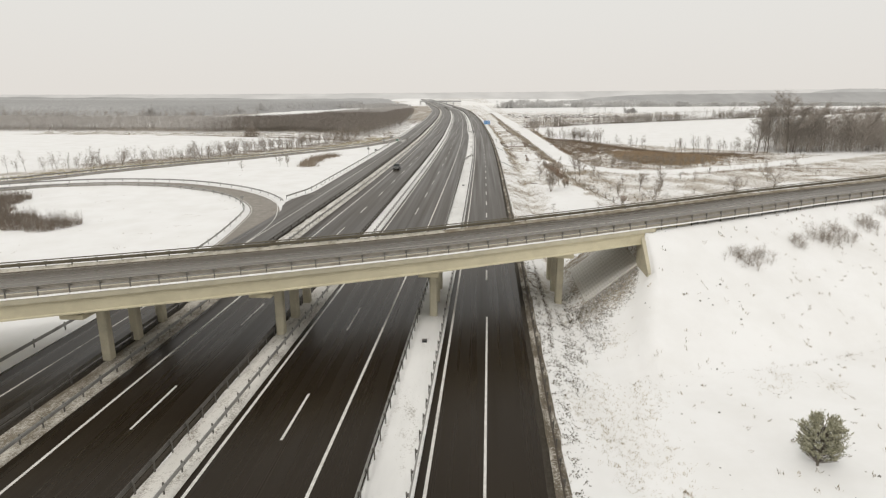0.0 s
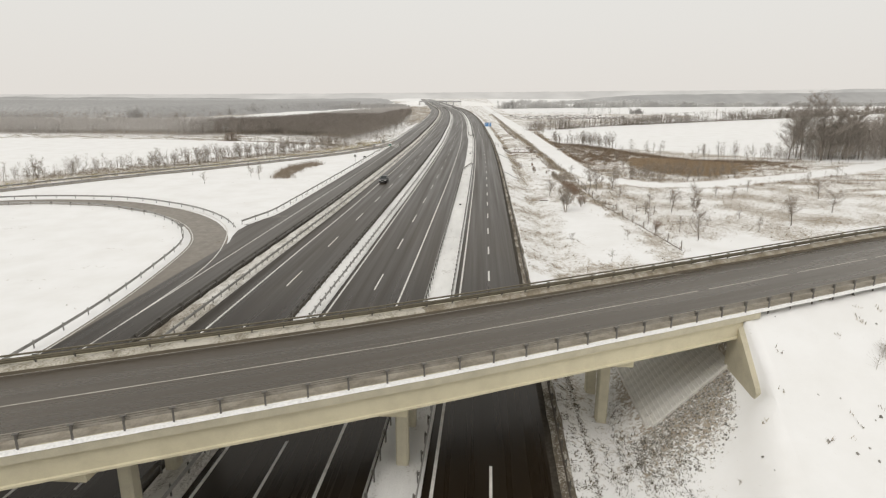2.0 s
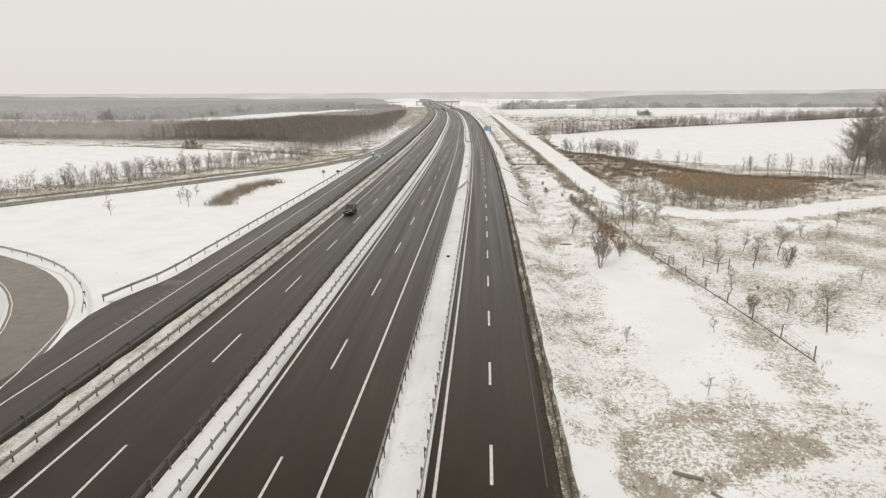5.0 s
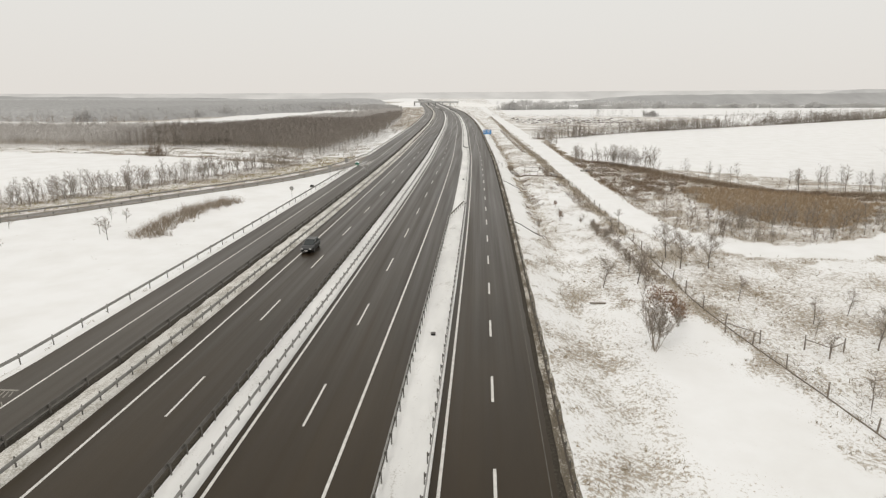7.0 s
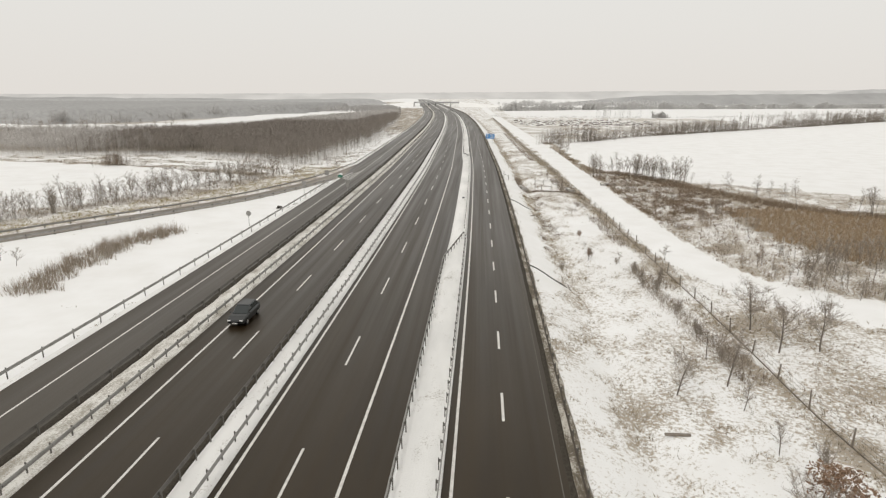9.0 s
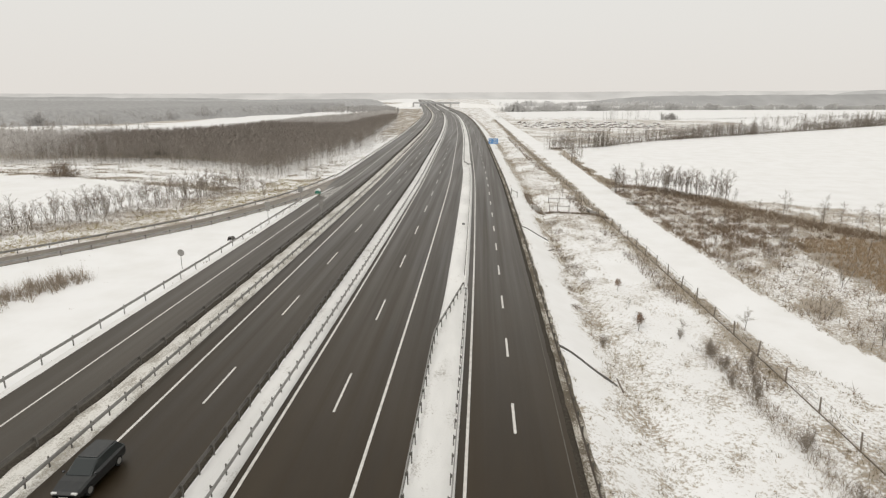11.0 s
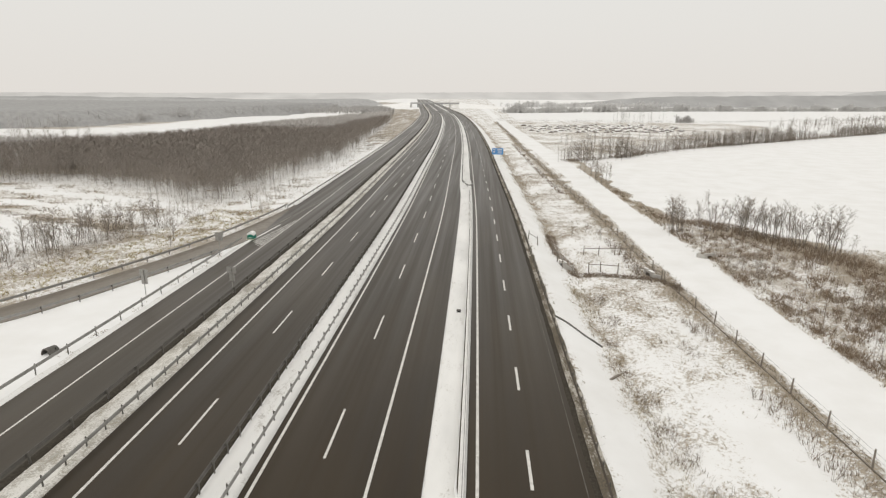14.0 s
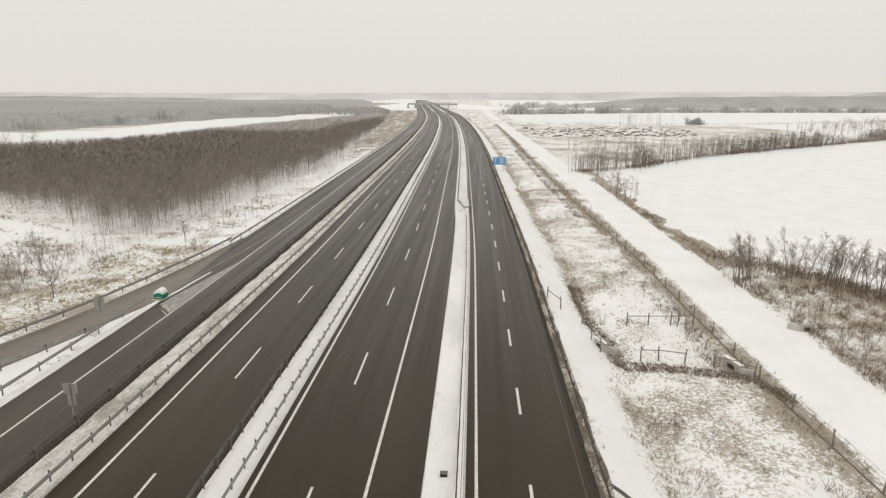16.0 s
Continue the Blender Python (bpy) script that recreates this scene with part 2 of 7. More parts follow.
def ground_material():
    """Thin snow over dry grass and soil; how much grass shows follows the attribute."""
    m, nt, b = material("snowy_ground")
    at = nt.nodes.new("ShaderNodeAttribute")
    at.attribute_name = "grass"
    n1, n2, n3 = noise_node(nt, 0.16, 5, 0.6), noise_node(nt, 1.1, 6, 0.72), noise_node(nt, 3.4, 8, 0.82)
    s = math_node(nt, "ADD", math_node(nt, "MULTIPLY", n1.outputs[0], 0.08), math_node(nt, "ADD", math_node(nt, "MULTIPLY", n2.outputs[0], 0.20), math_node(nt, "MULTIPLY", n3.outputs[0], 0.72)))
    cut = math_node(nt, "SUBTRACT", math_node(nt, "ADD", s, math_node(nt, "MULTIPLY", at.outputs["Fac"], 0.42)), 0.70)
    f = math_node(nt, "MULTIPLY", cut, 18.0, True)
    kind = ramp_node(nt, [(0.35, (0.115, 0.090, 0.060)), (0.52, (0.27, 0.210, 0.135)), (0.7, (0.43, 0.350, 0.235))])
    nt.links.new(n3.outputs[0], kind.inputs[0])
    brown = nt.nodes.new("ShaderNodeAttribute")
    brown.attribute_name = "brown"
    under = mix_node(nt, brown.outputs["Fac"], kind.outputs[0], (0.215, 0.172, 0.122))
    tone = ramp_node(nt, [(0.3, (0.80, 0.79, 0.77)), (0.6, SNOW)])
    nt.links.new(n1.outputs[0], tone.inputs[0])
    nt.links.new(mix_node(nt, math_node(nt, "MULTIPLY", f, 0.82), tone.outputs[0], under), b.inputs["Base Color"])
    b.inputs["Roughness"].default_value = 0.85
    b.inputs["Specular IOR Level"].default_value = 0.15
    hsum = math_node(nt, "ADD", n3.outputs[0], math_node(nt, "MULTIPLY", n2.outputs[0], 2.0))
    bump(nt, b, hsum, 0.22, 0.08)
    return m


def asphalt_material(name, base, worn, salt, turn=0.0, along=0.012, wet=False, spec=0.45, rough=(0.29, 0.48), tint=(1.0, 0.885, 0.73), film=0.0):
    """Damp asphalt with lengthwise wear and pale salt traces; wet: darker and less reflective before and under the
    overpass.
    """
    m, nt, b = material(name)
    long1 = noise_node(nt, 1.0, 4, 0.6, stretch=(1.1, along, 1), turn=turn)
    lanes = noise_node(nt, 0.42, 3, 0.5, stretch=(1.0, along * 0.6, 1), turn=turn)
    blot = noise_node(nt, 0.11, 6, 0.62, stretch=(1.6, 0.35, 1), turn=turn)
    grain = noise_node(nt, 42.0, 3, 0.7)
    f = ramp_node(nt, [(0.38, (0, 0, 0)), (0.66, (1, 1, 1))])
    nt.links.new(math_node(nt, "ADD", math_node(nt, "MULTIPLY", long1.outputs[0], 0.5), math_node(nt, "MULTIPLY", lanes.outputs[0], 0.5)), f.inputs[0])
    g = ramp_node(nt, [(0.40, (0, 0, 0)), (0.75, (1, 1, 1))])
    nt.links.new(blot.outputs[0], g.inputs[0])
    col = mix_node(nt, math_node(nt, "MULTIPLY", f.outputs[0], 0.85), base, worn)
    col = mix_node(nt, math_node(nt, "MULTIPLY", g.outputs[0], 0.55), col, salt)
    k = ramp_node(nt, [(0.3, (0.8, 0.8, 0.8)), (0.7, (1.2, 1.2, 1.2))])
    nt.links.new(grain.outputs[0], k.inputs[0])
    col = mix_node(nt, 1.0, col, k.outputs[0], "MULTIPLY")
    r = ramp_node(nt, [(0.3, (rough[0],) * 3), (0.7, (rough[1],) * 3)])
    nt.links.new(long1.outputs[0], r.inputs[0])
    gloss = r.outputs[0]
    if wet:
        co = nt.nodes.new("ShaderNodeTexCoord")
        sep = nt.nodes.new("ShaderNodeSeparateXYZ")
        nt.links.new(co.outputs["Object"], sep.inputs[0])
        edge = math_node(nt, "ADD", sep.outputs["Y"], math_node(nt, "MULTIPLY", blot.outputs[0], 24.0))
        darken = math_node(nt, "MULTIPLY", math_node(nt, "SUBTRACT", 88.0, edge), 0.03, True)
        col = mix_node(nt, math_node(nt, "MULTIPLY", darken, 0.85), col, mix_node(nt, g.outputs[0], (0.0150, 0.0104, 0.0063), (0.0195, 0.0141, 0.0091)))
        gloss = math_node(nt, "SUBTRACT", gloss, math_node(nt, "MULTIPLY", darken, 0.10))
    nt.links.new(col, b.inputs["Base Color"])
    nt.links.new(gloss, b.inputs["Roughness"])
    b.inputs["Coat Weight"].default_value, b.inputs["Coat Roughness"].default_value, b.inputs["Coat Tint"].default_value = film, 0.26, (*tint, 1)
    if wet:
        nt.links.new(math_node(nt, "SUBTRACT", spec, math_node(nt, "MULTIPLY", darken, 0.60 * spec)), b.inputs["Specular IOR Level"])
    else:
        b.inputs["Specular IOR Level"].default_value = spec
    b.inputs["Specular Tint"].default_value = (*tint, 1)
    bump(nt, b, grain.outputs[0], 0.15, 0.01)
    return m


def strip_material(name, cover, snow=(0.82, 0.81, 0.785), amount=0.85, sharp=8.0, dark=(0.075, 0.06, 0.042), pale=(0.27, 0.225, 0.16)):
    """Old roadside snow, dirty with grit and grass."""
    m, nt, b = material(name)
    n0, n1, n2 = noise_node(nt, 0.22, 4, 0.6, stretch=(1, 0.25, 1)), noise_node(nt, 0.8, 5, 0.7, stretch=(1, 0.35, 1)), noise_node(nt, 7.0, 5, 0.72)
    s = math_node(nt, "ADD", math_node(nt, "MULTIPLY", n1.outputs[0], 0.5), math_node(nt, "MULTIPLY", n2.outputs[0], 0.5))
    f = math_node(nt, "MULTIPLY", math_node(nt, "SUBTRACT", s, cover), sharp, True)
    dirt = ramp_node(nt, [(0.35, dark), (0.65, pale)])
    nt.links.new(n2.outputs[0], dirt.inputs[0])
    tone = ramp_node(nt, [(0.35, tuple(0.84 * c for c in snow)), (0.6, snow)])
    nt.links.new(n0.outputs[0], tone.inputs[0])
    nt.links.new(mix_node(nt, math_node(nt, "MULTIPLY", f, amount), tone.outputs[0], dirt.outputs[0]), b.inputs["Base Color"])
    b.inputs["Roughness"].default_value = 0.85
    b.inputs["Specular IOR Level"].default_value = 0.15
    bump(nt, b, n2.outputs[0], 0.5, 0.08)
    return m


def random_tint(name, a, c, rough=0.85):
    """Two tones chosen by island, for twigs, leaves and grass."""
    m, nt, b = material(name)
    geo = nt.nodes.new("ShaderNodeNewGeometry")
    nt.links.new(mix_node(nt, geo.outputs["Random Per Island"], a, c), b.inputs["Base Color"])
    b.inputs["Roughness"].default_value = rough
    b.inputs["Specular IOR Level"].default_value = 0.1
    return m


M_GROUND = ground_material()
M_ASPH = asphalt_material("motorway_asphalt", (0.0110, 0.0058, 0.0012), (0.0230, 0.0140, 0.0052), (0.040, 0.0275, 0.0135), wet=True, spec=0.46)
M_ASPH2 = asphalt_material("ramp_asphalt", (0.098, 0.087, 0.073), (0.130, 0.117, 0.100), (0.18, 0.165, 0.143), 0.0, 0.8, film=0.4)
M_ASPH3 = asphalt_material("collector_asphalt", (0.0225, 0.0170, 0.0112), (0.040, 0.0315, 0.0225), (0.070, 0.0575, 0.043), wet=True, spec=0.5)
M_DECK = asphalt_material("overpass_asphalt", (0.0255, 0.0180, 0.0100), (0.0375, 0.0272, 0.0165), (0.068, 0.0515, 0.0340), radians(90) - DECK_ANGLE, spec=0.5, rough=(0.22, 0.36), tint=(1.0, 0.89, 0.72), film=0.08)
M_PAINT = speckled("road_paint", (0.72, 0.70, 0.66), (0.30, 0.28, 0.25), 2.0, 0.5, 0.6, fine=25)
M_BARRIER = speckled("dusted_barrier", (0.80, 0.79, 0.765), (0.55, 0.535, 0.51), 1.2, 0.5, 0.7, fine=18)
M_PAINT_F = speckled("faded_road_paint", (0.15, 0.138, 0.118), (0.06, 0.053, 0.043), 0.8, 0.8, 0.7, fine=18)
M_PAINT_G = speckled("dirty_road_paint", (0.46, 0.43, 0.38), (0.24, 0.215, 0.18), 1.2, 0.7, 0.7, fine=18)
M_STRIP = strip_material("median_snow", 0.555)
M_PAINT_W = speckled("worn_road_paint", (0.36, 0.34, 0.30), (0.16, 0.145, 0.125), 2.5, 0.5, 0.7, fine=25)
M_STRIP_D = strip_material("dirty_strip_snow", 0.465, (0.75, 0.73, 0.685), 0.72, 9.0, (0.10, 0.085, 0.06), (0.30, 0.26, 0.19))
M_STRIP_M = strip_material("muddy_median_snow", 0.50, (0.74, 0.715, 0.665), 0.85, 8.0, (0.06, 0.047, 0.03), (0.20, 0.165, 0.115))
M_STRIP_B = strip_material("brown_strip_mud", 0.425, (0.62, 0.585, 0.52), 0.9, 7.0, (0.055, 0.043, 0.027), (0.19, 0.155, 0.105))
M_KERB = strip_material("mossy_kerb_snow", 0.465, (0.62, 0.58, 0.505), 0.80, 8.0, (0.075, 0.065, 0.035), (0.24, 0.205, 0.13))
M_KERB_B = strip_material("brown_kerb_grass", 0.40, (0.52, 0.475, 0.40), 0.9, 7.0, (0.085, 0.068, 0.042), (0.27, 0.22, 0.15))
M_KERBDIRT = speckled("kerb_dirt", (0.34, 0.305, 0.25), (0.17, 0.145, 0.11), 1.1, 0.8, 0.85, fine=7, bumpy=0.3, spec=0.15)
M_MUD = speckled("kerb_mud", (0.085, 0.068, 0.045), (0.15, 0.122, 0.085), 0.9, 0.6, 0.75, fine=9, bumpy=0.3, spec=0.3)
M_RAILDIRT = speckled("dirt_streaked_steel", (0.30, 0.275, 0.235), (0.17, 0.15, 0.12), 1.5, 0.6, 0.6, 0.3, fine=12)
M_RUSTY = speckled("rusty_steel", (0.085, 0.068, 0.052), (0.16, 0.14, 0.12), 1.5, 0.5, 0.7, 0.2, fine=20)
M_VERGE = strip_material("gritty_verge", 0.44, (0.60, 0.565, 0.50), 0.93, 16.0, (0.045, 0.036, 0.024), (0.17, 0.138, 0.095))
M_GRIT = speckled("wet_grit", (0.045, 0.038, 0.029), (0.145, 0.128, 0.105), 5.0, 0.35, 0.85, fine=40, bumpy=0.5, spec=0.15)
M_STEEL = speckled("galvanised_steel", (0.40, 0.39, 0.37), (0.20, 0.19, 0.17), 1.5, 0.5, 0.5, 0.5, fine=20)
M_DARKSTEEL = speckled("weathered_steel", (0.17, 0.16, 0.145), (0.08, 0.075, 0.065), 1.5, 0.5, 0.6, 0.4, fine=20)
M_OLIVE = speckled("dirty_rail_steel", (0.20, 0.178, 0.13), (0.11, 0.095, 0.068), 1.5, 0.5, 0.6, 0.3, fine=20)
M_BEAM = speckled("painted_concrete_beam", (0.66, 0.60, 0.43), (0.50, 0.45, 0.32), 0.6, 0.6, 0.75, fine=60, bumpy=0.08)
M_CONC = speckled("concrete", (0.56, 0.515, 0.39), (0.38, 0.345, 0.26), 0.8, 0.6, 0.8, fine=60, bumpy=0.1)
M_PAVER = speckled("slope_slab_concrete", (0.72, 0.70, 0.655), (0.50, 0.48, 0.44), 0.7, 0.7, 0.85, fine=15)
M_BARK = speckled("bark", (0.17, 0.145, 0.12), (0.27, 0.24, 0.21), 4.0, 0.6, 0.9, fine=30)
M_TWIG = random_tint("twigs", (0.22, 0.185, 0.15), (0.42, 0.37, 0.315))
M_TWIG_RED = random_tint("brown_twigs", (0.15, 0.117, 0.088), (0.30, 0.242, 0.190))
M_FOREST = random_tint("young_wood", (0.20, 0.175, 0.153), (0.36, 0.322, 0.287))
# two lighter copies of the young wood with haze put into their colour
M_FOREST_H = random_tint("haze_tinted_young_wood", (0.47, 0.445, 0.42), (0.62, 0.595, 0.57))
M_FOREST_D = random_tint("haze_tinted_distant_wood", (0.29, 0.258, 0.225), (0.42, 0.38, 0.34))
# far wood in three copies, each paler to paint in more distance haze
M_FAR = random_tint("haze_tinted_far_wood", (0.44, 0.425, 0.41), (0.52, 0.505, 0.49))
M_FAR2 = random_tint("paler_haze_far_wood", (0.54, 0.53, 0.515), (0.60, 0.59, 0.575))
M_FAR3 = random_tint("palest_haze_far_wood", (0.62, 0.61, 0.60), (0.68, 0.67, 0.66))
M_HEDGE = random_tint("pale_hedge", (0.18, 0.155, 0.13), (0.32, 0.285, 0.245))
# canopy greys hold painted distance haze; the second, farther off, is paler
M_CANOPY = speckled("haze_tinted_canopy", (0.40, 0.395, 0.387), (0.345, 0.34, 0.333), 0.012, 0.7, 1.0, fine=0.35, bumpy=0.0, spec=0.0, stretch=(1, 0.2, 1))
M_CANOPY2 = speckled("paler_haze_canopy", (0.45, 0.445, 0.44), (0.40, 0.395, 0.39), 0.008, 0.6, 1.0, fine=0.2, bumpy=0.0, spec=0.0, stretch=(1, 0.2, 1))
M_EDGEWOOD = random_tint("haze_tinted_wood_edge", (0.38, 0.365, 0.35), (0.50, 0.485, 0.47))
M_GRASS = random_tint("dry_grass", (0.14, 0.108, 0.070), (0.42, 0.345, 0.235))
M_REED = random_tint("brown_reed", (0.29, 0.212, 0.135), (0.47, 0.360, 0.240))
M_REED_G = random_tint("grey_brown_reed", (0.20, 0.160, 0.120), (0.40, 0.335, 0.265))
M_BRAMBLE = random_tint("brown_bramble", (0.165, 0.122, 0.084), (0.33, 0.255, 0.185))
M_YELLOW = random_tint("yellow_grass", (0.30, 0.25, 0.125), (0.52, 0.45, 0.26))
M_WEED = random_tint("dark_weeds", (0.062, 0.052, 0.034), (0.19, 0.160, 0.110))
M_STRAW = random_tint("yellow_straw", (0.27, 0.225, 0.145), (0.52, 0.45, 0.32))
M_GREY = speckled("grey_concrete", (0.48, 0.46, 0.43), (0.30, 0.28, 0.25), 1.0, 0.6, 0.85, fine=15)
M_LEAF = random_tint("withered_leaves", (0.19, 0.118, 0.078), (0.33, 0.225, 0.155))
M_NEEDLE = random_tint("pine_needles", (0.22, 0.215, 0.13), (0.62, 0.60, 0.47))
M_WOOD = speckled("grey_wood", (0.20, 0.17, 0.14), (0.34, 0.31, 0.27), 3.0, 0.5, 0.9, fine=30)
M_SNOW = speckled("clean_snow", (0.87, 0.86, 0.84), (0.78, 0.77, 0.75), 1.5, 0.5, 0.85, fine=8, bumpy=0.4, spec=0.15)

# ---- ground ----
FENCE = [(28.9, 80.3), (27.8, 91), (26.4, 102), (24.8, 113), (23.9, 124), (24.0, 134), (23.8, 158), (22.6, 205), (21.6, 226), (21.2, 243), (20.9, 266), (19.8, 291), (18.2, 334), (16.0, 414), (14.5, 500), (11, 640)]
FENCE_P = smooth_path(FENCE, 5.0)
MARSH = [(50, 206), (60, 208), (71, 203), (80, 198), (85, 188), (79, 177), (71, 168), (62, 163), (55, 166), (47, 179)]
FIELD_EDGE = smooth_path([(28, 345), (31, 302), (33, 269), (43, 258), (48, 245), (54, 230), (60, 219), (66, 209), (72, 203), (82, 200), (94, 199)], 4.0)
DARK_LINE = smooth_path([(-150, 268), (-117, 263), (-96, 256), (-77, 248), (-64, 243)], 4.0)
LANES = [np.array([(-125.0, 283.0), (-91.8, 275.4), (-77.4, 270.8), (-63.9, 264.6), (-57.0, 259.0)]), np.array([(-100.0, 266.0), (-79.9, 260.6), (-66.4, 255.2), (-56.0, 249.0)])]
FOREST = [(-420, 300), (-250, 292), (-195, 288), (-156, 284), (-130, 290), (-112, 291), (-96, 286), (-82, 281), (-70, 273), (-61, 265), (-55, 270), (-52.5, 292), (-52, 330), (-50.5, 350), (-53, 394), (-58, 446), (-66, 560), (-84, 700), (-112, 540), (-126, 459), (-130, 414), (-134, 385), (-150, 362), (-250, 345), (-420, 360)]
FOREST_RIM = np.array(FOREST + FOREST[:1], float)


def inside(x, y, poly):
    """Whether places lie in a plan polygon."""
    x, y = np.asarray(x, float), np.asarray(y, float)
    res = np.zeros(np.shape(x), bool)
    p = poly
    for (x0, y0), (x1, y1) in zip(p, p[1:] + p[:1]):
        if y0 != y1:
            hit = ((y0 > y) != (y1 > y)) & (x < (x1 - x0) * (y - y0) / (y1 - y0) + x0)
            res ^= hit
    return res


def grass_cover(x, y):
    """How far dry grass shows through the snow."""
    x, y = np.asarray(x, float), np.asarray(y, float)
    ox, oy = x, y
    xr = x - bend(y)
    x, y = ox + 2.4 * waves(ox, oy, 11, 52) + 1.0 * waves(ox, oy, 4, 54), oy + 2.8 * waves(ox, oy, 12, 53) + 1.0 * waves(ox, oy, 5, 55)
    g = 0.12 + 0.10 * waves(x, y, 40, 21)
    # motorway slope, ditch and orchard on the right
    g = np.where((xr > 4.6) & (x < 31) & (y > 20), 0.47 + 0.14 * waves(x, y, 22, 22) + 0.16 * waves(x, y, 7, 35), g)
    g = g - 0.30 * np.exp(-((xr - 6.4) / 1.3) ** 2) * (xr > 4.6) * (y > 150)
    g = g + (0.05 + 0.16 * waves(x, y, 9, 36) + 0.12 * step(225, 260, y)) * np.exp(-((xr - 9.6) / 1.3) ** 2) * (y > 120)
    g = g - 0.30 * np.exp(-((x - 19) / 5.0) ** 2 - ((y - 96) / 18.0) ** 2)
    g = g + 0.05 * np.exp(-((xr - 8.8) / 2.2) ** 2) * (y > 48) * (y < 115) + 0.10 * (x > 9) * (x < 24) * (y > 52) * (y < 74)
    g = g - 0.26 * np.exp(-((x - 17.1) / 2.4) ** 2 - ((y - 188) / 9.0) ** 2) - 0.16 * np.exp(-((x - 16) / 2.6) ** 2 - ((y - 165) / 7.0) ** 2)
    g = g - 0.4 * ((xr > 4.9) & (xr < 7.2) & (y > 40) & (y < 64))
    df = near_path(ox, oy, FENCE_P)
    g = g + 0.22 * np.exp(-(df / 1.5) ** 2)
    g = np.where((x > 24) & (x < 190) & (y > 75) & (y < 0.42 * x + 150), 0.52 + 0.22 * waves(x, y, 18, 23), g)
    g = np.where((x > 28) & (x < 125) & (y > 60) & (y < 88), 0.25 + 0.2 * waves(x, y, 14, 26), g)
    wood_r = (x > 28.5) & (y > 140) & (y < 262 - 0.62 * (x - 32)) & (x < 115)
    g = np.where(wood_r, 0.56 + 0.14 * waves(x, y, 15, 24) + 0.20 * waves(x, y, 6, 37), g)
    fe = near_path(x, y, FIELD_EDGE)
    g = np.where((x > 28.5), g + 0.6 * np.exp(-(fe / 3.4) ** 2) * (1 - 0.82 * step(262, 278, y)), g)
    g = np.where(inside(x, y, MARSH), 0.82 + 0.2 * waves(x, y, 8, 38), g)
    edge_r = (x > 30) & (y > 262) & (x < 33.5) & (y < 560)
    g = np.where(edge_r, 0.72, g)
    # verge and forest on the left
    dr = near_path(x, y, RAMP_P)
    left_of_ramp = (x < -40) & (y > np.interp(x, RAMP_P[:, 0], RAMP_P[:, 1]))
    g = np.where(left_of_ramp & (dr < 34) & (y > 60), 0.56 + 0.16 * waves(x, y, 16, 25) + 0.14 * waves(x, y, 5, 39) - 0.55 * step(21, 31, dr), g)
    back = (x < -45) & (x > -240) & (y > 232) & (y > np.interp(x, DARK_LINE[:, 0], DARK_LINE[:, 1])) & (y < 305)
    g = np.where(back, 0.47 + 0.16 * waves(x, y, 20, 31) + 0.16 * waves(x * 0.35, y + 0.3 * x, 7, 32), g)
    g = g + 0.5 * np.exp(-(near_path(x, y, DARK_LINE) / 1.6) ** 2) * (x < -62)
    g = np.where((xr < -38.5) & (xr > -52 - 30 * step(400, 460, y)) & (y > 262) & (y < 1000), 0.36 + 0.30 * step(380, 470, y) + 0.24 * waves(x, y, 14, 27) + 0.16 * waves(x, y, 5, 28), g)
    for lane in LANES:
        g = g - 0.5 * np.exp(-(near_path(ox, oy, lane) / 1.2) ** 2)
    # far land
    g = np.where((x > 20) & (y > 372) & (y < 680) & (x < 210) & (x < 0.85 * (y - 335)), 0.52 + 0.15 * waves(x, y, 50, 28) + 0.12 * waves(x, y, 17, 28), g)
    wood_l = (x < -190) & (y > 490) & (x < -228 + 0.1 * np.maximum(0, y - 560)) & (y < 1700)
    g = np.where(wood_l, 0.62, g)
    # clean snow
    g = np.where(near_path(ox, oy, TRACK_P) < 3.6, 0.0, g)
    x, y = ox, oy
    s = (x - NEAR[0]) * DA + (y - NEAR[1]) * DB
    d = -(x - NEAR[0]) * DB + (y - NEAR[1]) * DA - DECK_W / 2
    emb = (s > S_RIGHT + 1) & (np.abs(d) < 24)
    g = np.where(emb & (d < 0), 0.20 + 0.12 * waves(x, y, 11, 29), g)
    g = np.where(emb & (d > 0), 0.42 + 0.2 * waves(x, y, 8, 30), g)
    dn = d + DECK_W / 2
    front = (s > 7) & (x < END_X) & (dn > -5.5 - 0.9 * waves(x, y, 4, 33)) & (dn < DECK_W + 4) & (xr > 6.5)
    g = np.where(front, 0.62 + 0.12 * waves(x, y, 3, 34) - 0.3 * step(-1.5, -4.5, dn) - 0.2 * (1 - step(8.5, 10.5, xr)), np.where((s < S_RIGHT) & (xr > 5) & (y < 24) & (dn < 0), np.minimum(g, 0.22 + 0.42 * np.exp(-((xr - 8.5 - 0.15 * (24 - y)) / 2.2) ** 2)), g))
    g = np.where((dn < 0) & (x > 11.0 + 0.34 * (y - 16.55)) & (y < 60), np.minimum(g, 0.22 + 0.1 * waves(x, y, 6, 56)), g)
    rim = near_path(x, y, FOREST_RIM)
    g = np.where((x < -38) & inside(x, y, FOREST), 0.48 + 0.25 * step(6, 26, rim), g)
    return np.clip(g, 0, 1.2)


def grid_axis(stops):
    """Coordinates with a step of its own for each stretch."""
    res = []
    for (a, st), (b, _) in zip(stops[:-1], stops[1:]):
        res += list(np.arange(a, b - 1e-6, st))
    return np.array(res + [stops[-1][0]])


